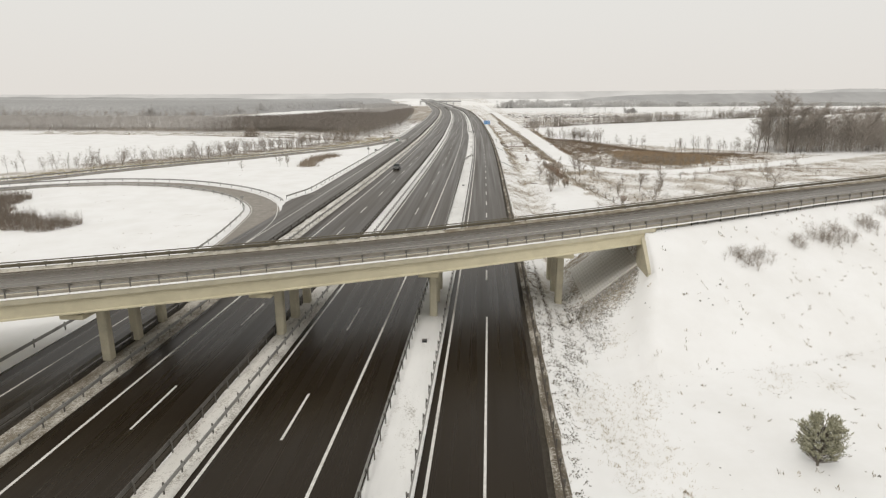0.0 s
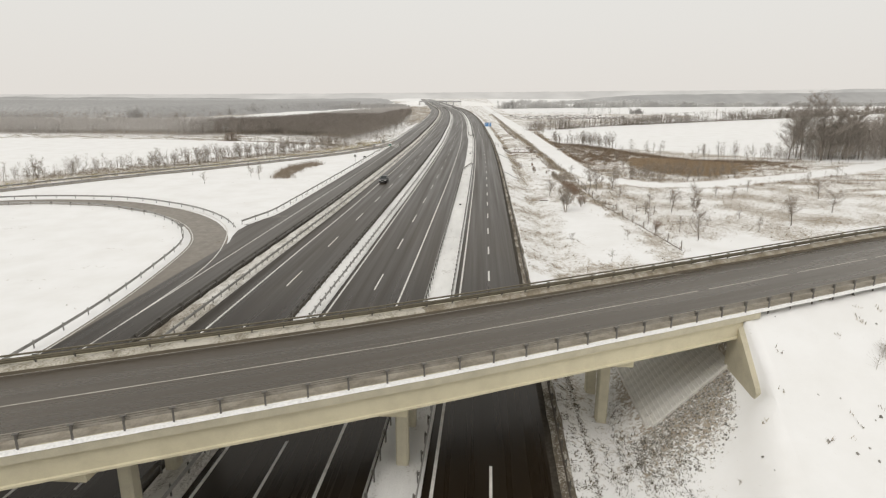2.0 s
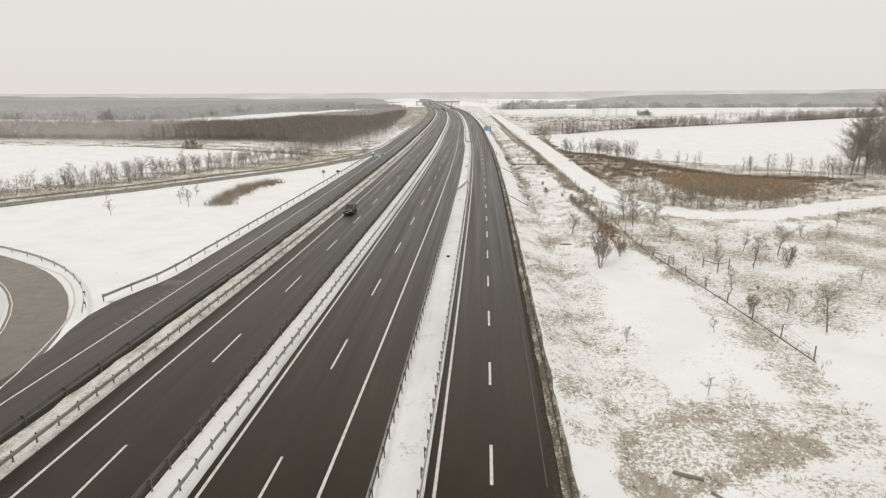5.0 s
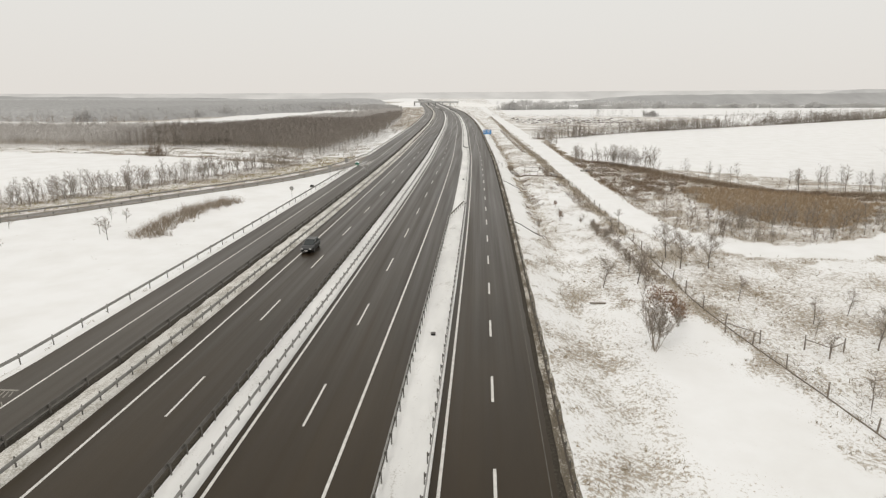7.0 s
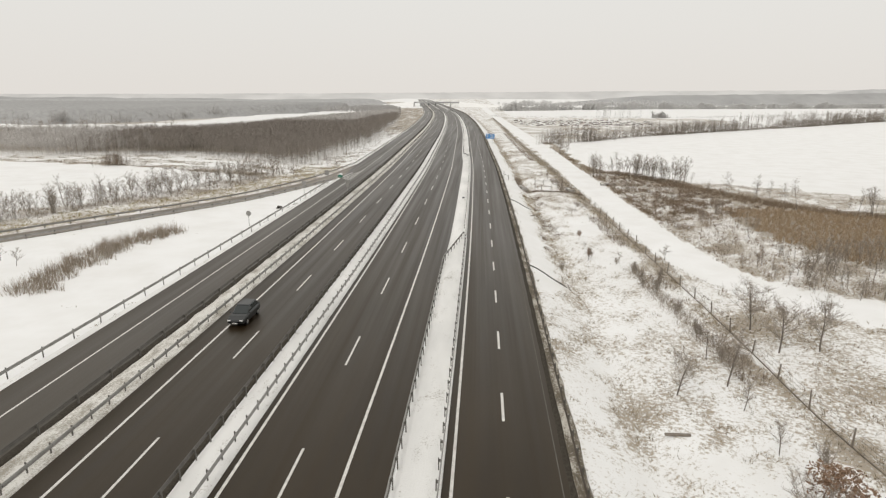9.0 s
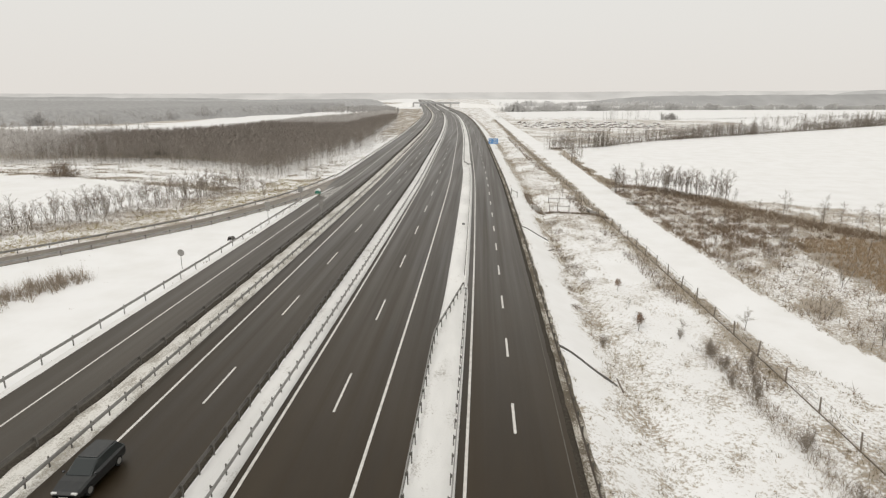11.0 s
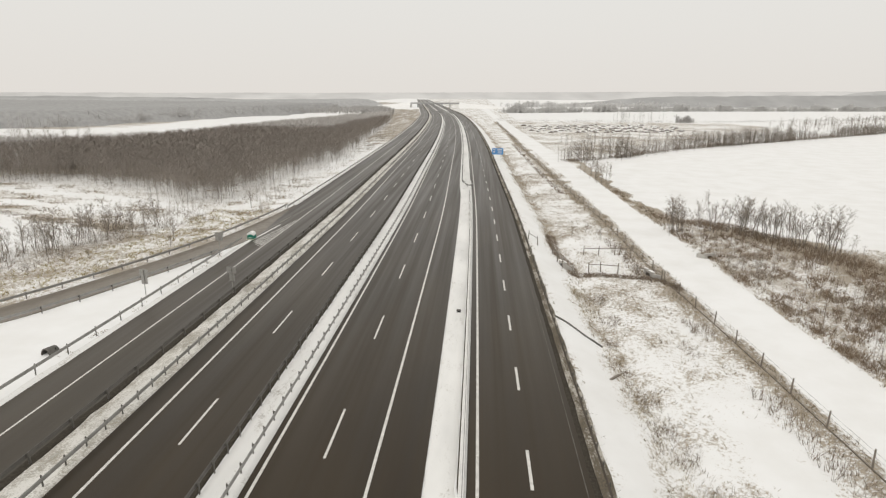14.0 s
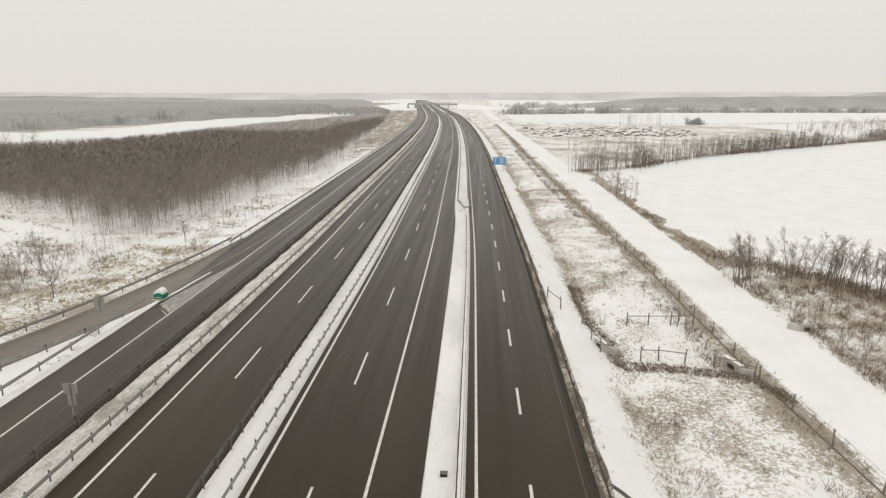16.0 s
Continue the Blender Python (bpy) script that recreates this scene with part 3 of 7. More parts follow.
GX = grid_axis([(-5000, 500), (-1500, 100), (-500, 20), (-200, 5), (-60, 2.0), (3, 0.8), (36, 2.0), (80, 5), (200, 20), (600, 100), (1500, 500), (5000, 1)])
GY = grid_axis([(-300, 30), (-60, 3), (-10, 1.0), (70, 2.0), (330, 5), (600, 20), (1200, 100), (3000, 500), (8000, 1)])
GX = np.sort(np.r_[GX[np.abs(GX - END_X) > 0.12], END_X - 0.02, END_X + 0.04])
xx, yy = np.meshgrid(GX, GY)
xx = xx + bend(np.minimum(yy, 900)) * step(300, 500, yy)
zz = ground_z(xx, yy)
# fall away from the road at the far rim so that nothing floats
nx, ny = len(GX), len(GY)
verts = np.stack([xx, yy, zz], -1).reshape(-1, 3)
idx = np.arange(nx * ny).reshape(ny, nx)
faces = np.stack([idx[:-1, :-1], idx[:-1, 1:], idx[1:, 1:], idx[1:, :-1]], -1).reshape(-1, 4)
gme = bpy.data.meshes.new("ground")
gme.from_pydata(verts.tolist(), [], faces.tolist())
gme.materials.append(M_GROUND)
for nm, val in (("grass", grass_cover(xx, yy)), ("brown", inside(xx, yy, MARSH) * 0.7 + inside(xx, yy, FOREST) * 0.5)):
    a = gme.attributes.new(nm, "FLOAT", "POINT")
    a.data.foreach_set("value", np.ascontiguousarray(val.reshape(-1), dtype=np.float32))
gme.shade_smooth()
ground = tagged(new("ground", gme), "snow-covered fields with dry grass showing through", "ground", "", "structure")

# ---- roads ----
FARY = 2600


def road(name, data, mat, label):
    ob = part(name, data, mat)
    return tagged(ob, label, "road", "", "structure")


def coll_left(y):
    return -38.2 - 1.5 * step(236, 262, y) - 2.1 * step(74, 84, y) * (1 - step(86, 99, y))


def left_way(x):
    """A line of the left carriageway, which lies a little further out near the overpass."""
    return lambda y: x - 0.45 * (1 - step(60, 112, y))


road_coll = road("road", ribbon(coll_left, left_way(-31.3), -140, FARY), M_ASPH3, "dark asphalt collector road beside the motorway")
road_left = road("road", ribbon(left_way(-28.1), -19.55, -140, FARY), M_ASPH, "dark damp asphalt motorway carriageway with white lines")
road_main = road("road", ribbon(-17.05, lambda y: -6.95 + 0.35 * step(152, 174, y) * (1 - step(280, 300, y)), -140, FARY), M_ASPH, "dark damp asphalt motorway carriageway with white lines")
road_right = road("road", ribbon(lambda y: -3.95 - 0.65 * step(175, 179, y) * (1 - step(288, 293, y)), 3.75, -140, FARY), M_ASPH, "dark damp asphalt collector road with dashed line")


loop3 = np.column_stack([LOOP_P, rz(LOOP_P[:, 1])])
road_loop = road("road", flat_path(loop3, 2.7, 2.6, 0.012, 0.5), M_ASPH2, "grey asphalt loop ramp curving through snow")
ramp3 = np.column_stack([RAMP_P, rz(RAMP_P[:, 1])])
road("road", flat_path(ramp3, 2.4, 2.4, 0.008, 0.3), M_ASPH2, "grey asphalt slip road joining the collector road")
# ---- markings ----
def marking(name, path, half, parent, lift=0.026, mat=None):
    p = np.array(path, float)
    p[:, 2] += lift
    return part(name, sweep(p, [(-half, 0), (half, 0), (half, -0.02), (-half, -0.02)]), mat or M_PAINT, parent)


def dash_mesh(length, half):
    bm = bmesh.new()
    box(bm, Matrix.Translation((0, -length / 2, -0.012)), 2 * half, length, 0.018)
    return mesh_of("dash", bm, M_PAINT)


def dashes(parent, x, tops, length, half):
    me = dash_mesh(length, half)
    for y in tops:
        slope = math.atan((float(rz(y)) - float(rz(y - length))) / length)
        turn = math.atan((float(bend(y)) - float(bend(y - length))) / length)
        xx_ = x(y) if callable(x) else x
        ob = part("dash", me, None, parent)
        ob.matrix_basis = pose(xx_ + float(bend(y)), y, float(rz(y)) + 0.026) @ pose(0, 0, 0, math.degrees(slope), 0, -math.degrees(turn))


main_tops = [-10.1, 7.9, 25.9, 43.9, 61.9, 79.9, 97.9, 115.9, 133.9, 151.9, 169.7, 188.2, 206.9, 225.6] + [243.8 + 18 * k for k in range(36)]
left_tops = [-9.5, 8.5, 26.5, 44.5, 62.5, 80.5, 98.5, 116.5, 134.5, 152.4, 170.3, 189, 207.5, 225.9] + [243.7 + 18 * k for k in range(36)]
dashes(road_main, -13.05, main_tops, 6.0, 0.085)
dashes(road_left, left_way(-22.9), left_tops, 6.0, 0.085)
dashes(road_right, -0.16, [40.0 + 12 * k for k in range(56)], 4.0, 0.10)
marking("solid_line", lane_path(-0.08, -140, 24.15), 0.085, road_right)
marking("solid_line", lane_path(-3.38, -140, FARY), 0.10, road_right)
marking("solid_line", lane_path(3.02, 60, FARY), 0.03, road_right, 0.026, M_PAINT_F)
marking("solid_line", lane_path(-9.8, -140, FARY), 0.10, road_main)
marking("solid_line", lane_path(-16.55, -140, FARY), 0.10, road_main)
marking("solid_line", lane_path(left_way(-26.3), -140, FARY), 0.10, road_left)
marking("solid_line", lane_path(-35.3, -140, FARY), 0.08, road_coll)
# loop ramp lines and hatching
def offset_path(path, off):
    t = np.gradient(path, axis=0)
    nrm = np.stack([t[:, 1], -t[:, 0]], 1)
    nrm /= np.linalg.norm(nrm, axis=1)[:, None]
    return path + nrm * off


lo = smooth_path([(-60, 101.5), (-52, 96.9), (-46, 90.5), (-41.8, 83.7), (-38.7, 75.2), (-36.8, 67.7), (-35.8, 59.7), (-35.5, 49.7), (-35.5, 39.7)], 3.0)
marking("solid_line", np.column_stack([lo, rz(lo[:, 1])]), 0.07, road_loop)
li = offset_path(LOOP_P, 2.3)
li = li[li[:, 1] > 25]
marking("solid_line", np.column_stack([li, rz(li[:, 1])]), 0.06, road_loop)
# worn hatching where the loop ramp leaves the collector road
marking("hatch_line", [(-38.0, 95.4, float(rz(95.4))), (-35.6, 95.4, float(rz(95.4)))], 0.10, road_coll, 0.026, M_PAINT_W)
for k in range(7):
    x, d = -37.9 + 0.34 * k, 1.7 - 0.16 * k
    marking("hatch_line", [(x, 95.2, float(rz(95.2))), (x + 0.25, 95.2 - d, float(rz(95.2 - d)))], 0.045, road_coll, 0.026, M_PAINT_W)
for k in range(12):
    y = 93.2 - 1.05 * k
    marking("hatch_line", [(-35.45 + float(bend(y)), y, float(rz(y))), (-35.95 - 0.25 * (k % 3) + float(bend(y)), y + 0.5, float(rz(y)))], 0.035, road_coll, 0.026, M_PAINT_W)
# gore of the slip road
for k in range(3):
    y = 233.2 + 0.9 * k
    marking("hatch_line", [(-35.55 + float(bend(y)), y, float(rz(y))), (-37.7 + 0.2 * k + float(bend(y)), y + 2.3, float(rz(y)))], 0.05, road_coll)
for k in range(12):
    x, y = -37.75 + 0.185 * k, 236.0 - 0.19 * k
    far_y = y + (-35.5 - x) / 0.135
    marking("hatch_line", [(x + float(bend(y)), y, float(rz(y))), (-35.5 + float(bend(far_y)), far_y, float(rz(far_y)))], 0.038, road_coll)
marking("solid_line", np.column_stack([[-38.0, -37.4, -36.6, -35.6], [243, 253, 262, 272], rz(np.array([243, 253, 262, 272]))]), 0.07, road_coll, 0.026, M_PAINT_W)


# ---- strips between the roads ----
def mound(x0, x1, y0, y1, height, mat, name, label, seed, near=2.0, top=0.02):
    """A low uneven bank of snow along the motorway."""
    ys = road_ys(y0, y1, near)
    k = 7
    v, f = [], []
    for i, y in enumerate(ys):
        a = (x0(y) if callable(x0) else x0) + float(bend(y))
        b = (x1(y) if callable(x1) else x1) + float(bend(y))
        jit = min(1.0, (b - a) / 2.0)
        j0 = jit * 0.14 * math.sin(y * 1.7 + seed) * math.sin(y * 0.37 + seed) + jit * 0.05 * math.sin(y * 4.1 + 2 * seed)
        j1 = jit * 0.14 * math.sin(y * 1.3 + 2 * seed) * math.sin(y * 0.41) + jit * 0.05 * math.sin(y * 3.7 + seed)
        for j in range(k):
            u = j / (k - 1)
            x = a + j0 + (b + j1 - a - j0) * u
            h = height * (1 - abs(2 * u - 1) ** 2.5) * (0.75 + 0.25 * math.sin(y * 0.9 + 7 * u + seed))
            v.append((x, y, float(rz(y)) + top + h - (0.10 if j in (0, k - 1) else 0)))
        if i:
            o = k * i
            for j in range(k - 1):
                f.append((o - k + j, o - k + j + 1, o + j + 1, o + j))
    ob = part(name, (v, f), mat)
    ob.data.shade_smooth()
    return tagged(ob, label, "snow", "", "structure")


mound(-19.5, -17.0, 34, FARY, 0.10, M_STRIP, "median_strip", "snow-covered median between two steel guardrails", 1)
mound(-19.5, -17.0, -140, 34, 0.10, M_STRIP_M, "median_strip", "muddy snow on the median beneath the overpass", 1)
mound(-19.82, -19.42, -140, FARY, 0.02, M_GRIT, "grit_band", "dark band along the foot of the median guardrail", 10, top=0.03)
mound(left_way(-31.3), left_way(-28.0), 50, FARY, 0.14, M_STRIP_D, "separating_strip", "gritty snow strip between collector road and carriageway", 2)
mound(left_way(-31.3), left_way(-28.0), -140, 50, 0.14, M_STRIP_B, "separating_strip", "brown mud and thin snow between collector road and carriageway", 2)
mound(left_way(-31.6), left_way(-30.55), -140, FARY, 0.05, M_GRIT, "grit_band", "dark wet grit under the guardrail of the strip", 8, top=0.07)
mound(lambda y: -6.98 + 0.35 * step(152, 174, y) * (1 - step(280, 300, y)), lambda y: -3.85 - 0.75 * step(168, 180, y) * (1 - step(286, 293, y)), -140, FARY, 0.12, M_STRIP, "traffic_island", "snow-covered strip between carriageway and collector road", 3)
mound(3.30, 3.90, -140, FARY, 0.012, M_GRIT, "grit_band", "dark wet grit beside the road edge line", 9)
mound(lambda y: 3.72 + 0.10 * math.sin(0.9 * y) * math.sin(0.37 * y + 1), lambda y: 4.74 + 0.07 * math.sin(0.6 * y + 2) * math.sin(1.3 * y), -140, FARY, 0.06, M_VERGE, "verge", "gritty brown roadside verge with thin snow", 4)
mound(lambda y: coll_left(y) - 0.9, lambda y: coll_left(y) + 0.12, 88, 236, 0.05, M_STRIP, "verge", "thin snowy verge along the collector road", 5)
mound(lambda y: -38.5 + 0.09 * (y - 237), lambda y: -38.0 + 0.08 * (y - 237), 237.5, 248, 0.05, M_STRIP, "verge", "thin ridge of snow behind the crash cushion", 12)
mound(lambda y: coll_left(y) - 0.75, lambda y: coll_left(y) + 0.12, 266, FARY, 0.05, M_STRIP, "verge", "thin snowy verge along the collector road", 6)

# ---- overpass ----
def deck_path(s0, s1, d, dz, stepm=4.0):
    s = np.linspace(s0, s1, max(2, int((s1 - s0) / stepm) + 1))
    x, y = deck_xy(s, d)
    return np.stack([x, y, deck_z(s) + dz - CROSSFALL * d], 1)


def tilted(prof):
    """A profile leaned by the deck's crossfall."""
    return [(a, z + CROSSFALL * a) for a, z in prof]


bridge = thing("overpass_bridge", "beige concrete overpass with steel railings and snowy kerbs", "bridge", at=(0, 0, 0))
mid = DECK_W / 2
# the deck slab and its two edge girders
part("deck_slab", sweep(deck_path(S_LEFT, 26.5, mid, 0), tilted([(-mid + 0.35, -0.02), (mid - 0.35, -0.02), (mid - 0.35, -0.42), (-mid + 0.35, -0.42)])), M_CONC, bridge)
for d, sg in ((0.0, 1), (DECK_W, -1)):
    prof = [(-0.42, 0.12), (0.42, 0.12), (0.42, -0.28), (-0.42, -0.28)]
    if d == 0:
        prof = [(-0.80, 0.11), (-0.78, 0.13), (0.86, 0.13), (0.86, -0.26), (-0.80, -0.28)]
    part("kerb_beam", sweep(deck_path(S_LEFT - 0.5, S_RIGHT + 0.9 + 0.475 * d, d + 0.42 * sg, 0), prof), M_CONC, bridge)
for k, d in enumerate((0.10, 3.9, 7.3, DECK_W - 0.55)):
    prof = [(-0.28, -0.30), (0.28, -0.30), (0.22, -0.55), (0.20, -1.28), (0.34, -1.42), (0.34, -1.58), (-0.34, -1.58), (-0.34, -1.42), (-0.20, -1.28), (-0.22, -0.55)]
    if k in (0, 3):
        prof = [(-0.34, -0.28), (0.34, -0.28), (0.34, -1.32), (0.42, -1.37), (0.42, -1.48), (-0.42, -1.48), (-0.42, -1.37), (-0.34, -1.32)]
    part("girder", sweep(deck_path(S_LEFT, S_RIGHT + 0.1 + 0.475 * d, d, 0), prof), M_BEAM, bridge)
# snow lying on the kerbs
for d, w, mat, sa, sb in ((-0.19, 0.25, M_SNOW, S_LEFT - 30, S_RIGHT + 60), (DECK_W - 0.74, 0.50, M_KERB, S_LEFT - 30, 2.0), (DECK_W - 0.74, 0.50, M_KERB_B, 2.0, S_RIGHT + 60)):
    p = deck_path(sa, sb, d, 0.12, 0.8)
    i_ = np.arange(len(p))
    p[:, 2] += (0.02 if mat is not M_SNOW else 0.006) * np.sin(i_ * 1.7)
    wob = 0.06 * np.sin(i_ * 0.9) * np.sin(i_ * 0.23) if mat is not M_SNOW else 0.0
    p[:, 0], p[:, 1] = p[:, 0] + DB * wob, p[:, 1] - DA * wob
    part("kerb_snow", sweep(p, [(-w, -0.12), (-w * 0.9, 0.03), (-w * 0.5, 0.07), (w * 0.5, 0.06), (w * 0.95, 0.0), (w * 1.1, -0.09)] if mat is not M_SNOW else [(-w * 0.8, 0.012), (-w * 0.5, 0.035), (w * 0.5, 0.04), (w * 1.1, 0.0)], False), mat, bridge, "old snow on the kerb" if mat is M_SNOW else "dirty snow and moss on the kerb")
p = deck_path(S_LEFT - 30, S_RIGHT + 60, 0.47, 0.155, 0.8)
p[:, 2] += 0.012 * np.sin(np.arange(len(p)) * 2.3)
part("kerb_dirt", sweep(p, [(-0.42, -0.05), (-0.40, 0.02), (-0.1, 0.035), (0.25, 0.02), (0.45, -0.09)], False), M_KERBDIRT, bridge, "grey dirt and old salt on the kerb")
# dirt-stained edge of the asphalt
road_over = road("road", sweep(deck_path(S_LEFT - 110, S_RIGHT + 190, mid, 0), tilted([(-mid + 0.9, 0.03), (mid - 0.8, 0.03), (mid - 0.8, -0.04), (-mid + 0.9, -0.04)])), M_DECK, "grey asphalt road over the overpass")
marking("solid_line", deck_path(S_LEFT - 110, 21.6, 5.3, 0.03), 0.055, road_over, 0.004, M_PAINT_G)
for k in range(14):
    marking("dash", deck_path(22.6 + 9 * k, 22.6 + 9 * k + 8.0, 5.3, 0.03), 0.06, road_over, 0.004, M_PAINT_G)
marking("solid_line", deck_path(S_LEFT - 110, 24, 9.75, 0.03), 0.035, road_over, 0.004, M_PAINT_W)
for d, w in ((1.02, 0.17), (DECK_W - 1.52, 0.30)):
    part("dirt_band", sweep(deck_path(S_LEFT - 60, S_RIGHT + 90, d, 0.036, 2.0), tilted([(-w, 0.004), (w, 0.004), (w, -0.06), (-w, -0.06)])), M_MUD, road_over, "wet grit along the kerb")


def columns(xc, dy):
    """A row of three columns in the line of the motorway, with their cross head."""
    s_edge = (xc - NEAR[0]) / DA
    y_edge = NEAR[1] + DB * s_edge
    for k in range(3):
        y = y_edge + 2.3 + dy + 4.2 * k
        s = (xc - NEAR[0]) * DA + (y - NEAR[1]) * DB
        ztop = float(deck_z(s)) - 2.15
        zb = min(float(rz(y)) - 0.1, ground_at(xc, y) - 0.3)
        bm = bmesh.new()
        box(bm, pose(xc, y, zb), 0.74, 0.84, ztop - zb + 0.02, 0.10)
        part("column", bm, M_CONC, bridge)
    y0, y1 = y_edge + 0.30, y_edge + 2.3 + 4.4 * 2 + 0.9
    s = (xc - NEAR[0]) * DA + ((y0 + y1) / 2 - NEAR[1]) * DB
    bm = bmesh.new()
    box(bm, pose(xc - 0.25, (y0 + y1) / 2, float(deck_z(s)) - 2.14), 1.9, y1 - y0, 0.42, 0.05)
    part("cross_head", bm, M_BEAM, bridge)
    for dx in (-0.32, 0.32):
        bm = bmesh.new()
        box(bm, pose(xc + dx * 1.2, y0 + 0.35, float(deck_z(s)) - 1.78), 0.3, 0.4, 0.2)
        part("bearing", bm, M_DARKSTEEL, bridge)


for xc, dy in ((-31.8, 1.3), (-19.35, 1.9), (-5.8, 1.2), (7.4, 2.6)):
    columns(xc, dy)


def abutment(s, sg):
    """The end wall with its sloping wing walls; sg points to the embankment."""
    zt = float(deck_z(s))
    for d0 in (0.0, DECK_W):
        side = -1 if d0 == 0 else 1
        v = []
        for off in (0.0, 0.42):
            for ss, dd, z in ((0.25, -0.4, 0.08), (0.25, 0.15, 0.08), (-1.5, 3.9, -2.75), (-1.6, 3.9, -3.5), (-0.2, 0.9, -4.2), (0.25, -0.4, -4.2)):
                x, y = deck_xy(s + sg * (ss + off), d0 + side * dd)
                v.append((x, y, zt + z))
        k = 6
        f = [tuple(range(k)), tuple(range(2 * k - 1, k - 1, -1))] + [(i, (i + 1) % k, k + (i + 1) % k, k + i) for i in range(k)]
        part("wing_wall", (v, f), M_CONC, bridge)
    bm = bmesh.new()
    x, y = deck_xy(s + sg * 0.75, mid)
    box(bm, pose(x, y, zt - 4.2, 0, 0, math.degrees(DECK_ANGLE)), 0.7, DECK_W + 0.2, 4.1, 0.02)
    part("end_wall", bm, M_CONC, bridge)


# the skew right end: end wall and wing wall in one line beside the motorway
bm = bmesh.new()
box(bm, pose(END_X + 0.45, 37.15, -0.6), 0.7, 12.6, 6.9, 0.02)
part("end_wall", bm, M_CONC, bridge)
for face in ([(31.25, 6.98), (30.45, 7.0), (26.75, 4.0), (26.55, 3.72), (26.7, 2.6), (31.25, 0.6)], [(43.15, 6.6), (43.7, 6.6), (46.6, 4.5), (46.6, 4.2), (43.6, 0.6), (43.15, 0.6)]):
    v = [(END_X - 0.32 + 0.42 * k, y, z) for k in (0, 1) for y, z in face]
    n = len(face)
    f = [tuple(range(n)), tuple(range(2 * n - 1, n - 1, -1))] + [(i, (i + 1) % n, n + (i + 1) % n, n + i) for i in range(n)]
    part("wing_wall", (v, f), M_CONC, bridge)
abutment(S_LEFT, -1)

# slab paving on the slope under the right end
paving = thing("slope_paving", "grey concrete slabs paving the slope under the overpass", "paving", kind="structure")
bm = bmesh.new()
box(bm, Matrix.Identity(4), 0.29, 1.02, 0.09, 0.012)
slab_me = mesh_of("slab", bm, M_PAVER)
slope = math.atan(0.62)
for i in range(21):
    x = 9.95 + (i + 0.5) * 0.325 * math.cos(slope)
    y0 = NEAR[1] + (0.72 + (x - NEAR[0]) * DB) / DA
    for j in range(11):
        y = y0 + 0.51 + 1.04 * j
        d = -(x - NEAR[0]) * DB + (y - NEAR[1]) * DA
        if d > DECK_W - 0.4:
            continue
        ob = part("slab", slab_me, None, paving)
        ob.matrix_basis = pose(x, y, 0.62 * (x - 9.8) - 0.10 + 0.010 * rnd.random(), 0, -math.degrees(slope), 0) @ pose(0, 0, 0, rnd.uniform(-0.7, 0.7), rnd.uniform(-0.7, 0.7), 0)
# snow blown into the joints between the slabs
x0_, x1_ = 9.95, 9.95 + 21 * 0.325 * math.cos(slope)
v = []
for dd in (0.72, DECK_W - 0.4):
    for x in (x0_, x1_):
        v.append((x, NEAR[1] + (dd + (x - NEAR[0]) * DB) / DA, 0.62 * (x - 9.8) - 0.033))
v += [(x, y, z - 0.2) for x, y, z in v]
part("joint_snow", (v, [(0, 1, 3, 2), (4, 6, 7, 5), (0, 4, 5, 1), (2, 3, 7, 6), (0, 2, 6, 4), (1, 5, 7, 3)]), M_SNOW, paving, "snow in the joints")
xa, ya = deck_xy(14.3, 0.55)
xb, yb = deck_xy(20.4, 0.55)
v = []
for x, y in ((xa, ya), (xb, yb)):
    z = 0.62 * (x - 9.8)
    for dd, dz in ((-0.09, -0.3), (0.09, -0.3), (0.09, 0.10), (-0.09, 0.10)):
        v.append((x - DB * dd, y + DA * dd, z + dz))
part("edging", (v, [(0, 1, 5, 4), (1, 2, 6, 5), (2, 3, 7, 6), (3, 0, 4, 7), (3, 2, 1, 0), (4, 5, 6, 7)]), M_PAVER, paving)
bm = bmesh.new()
box(bm, pose(9.85, 33.15, -0.55), 0.22, 9.2, 0.62, 0.02)
part("edging", bm, M_PAVER, paving)

# ---- guardrails ----
W_BEAM = [(0.00, 0.435), (0.035, 0.46), (0.04, 0.52), (0.075, 0.55), (0.075, 0.58), (0.04, 0.61), (0.04, 0.63), (0.075, 0.66), (0.075, 0.69), (0.04, 0.72), (0.035, 0.76), (0.0, 0.745), (0.005, 0.70), (0.04, 0.675), (0.005, 0.62), (0.04, 0.565), (0.005, 0.50)]


def post_mesh(name, height, sx, sy, mat, block):
    bm = bmesh.new()
    box(bm, pose(0, 0, -0.45), sx, sy, height + 0.45, 0.012)
    if block:
        box(bm, pose(0.10, 0, 0.50), 0.16, sy * 0.8, 0.2, 0.01)
    return mesh_of(name, bm, mat)


P_THIN = post_mesh("post", 0.78, 0.07, 0.10, M_DARKSTEEL, True)
P_THICK = post_mesh("post", 0.84, 0.10, 0.15, M_DARKSTEEL, True)


def resample(path, gap):
    p = np.asarray(path, float)
    d = np.r_[0, np.cumsum(np.linalg.norm(np.diff(p[:, :2], axis=0), axis=1))]
    s = np.arange(0.3, d[-1], gap)
    return np.stack([np.interp(s, d, p[:, j]) for j in range(3)], 1)


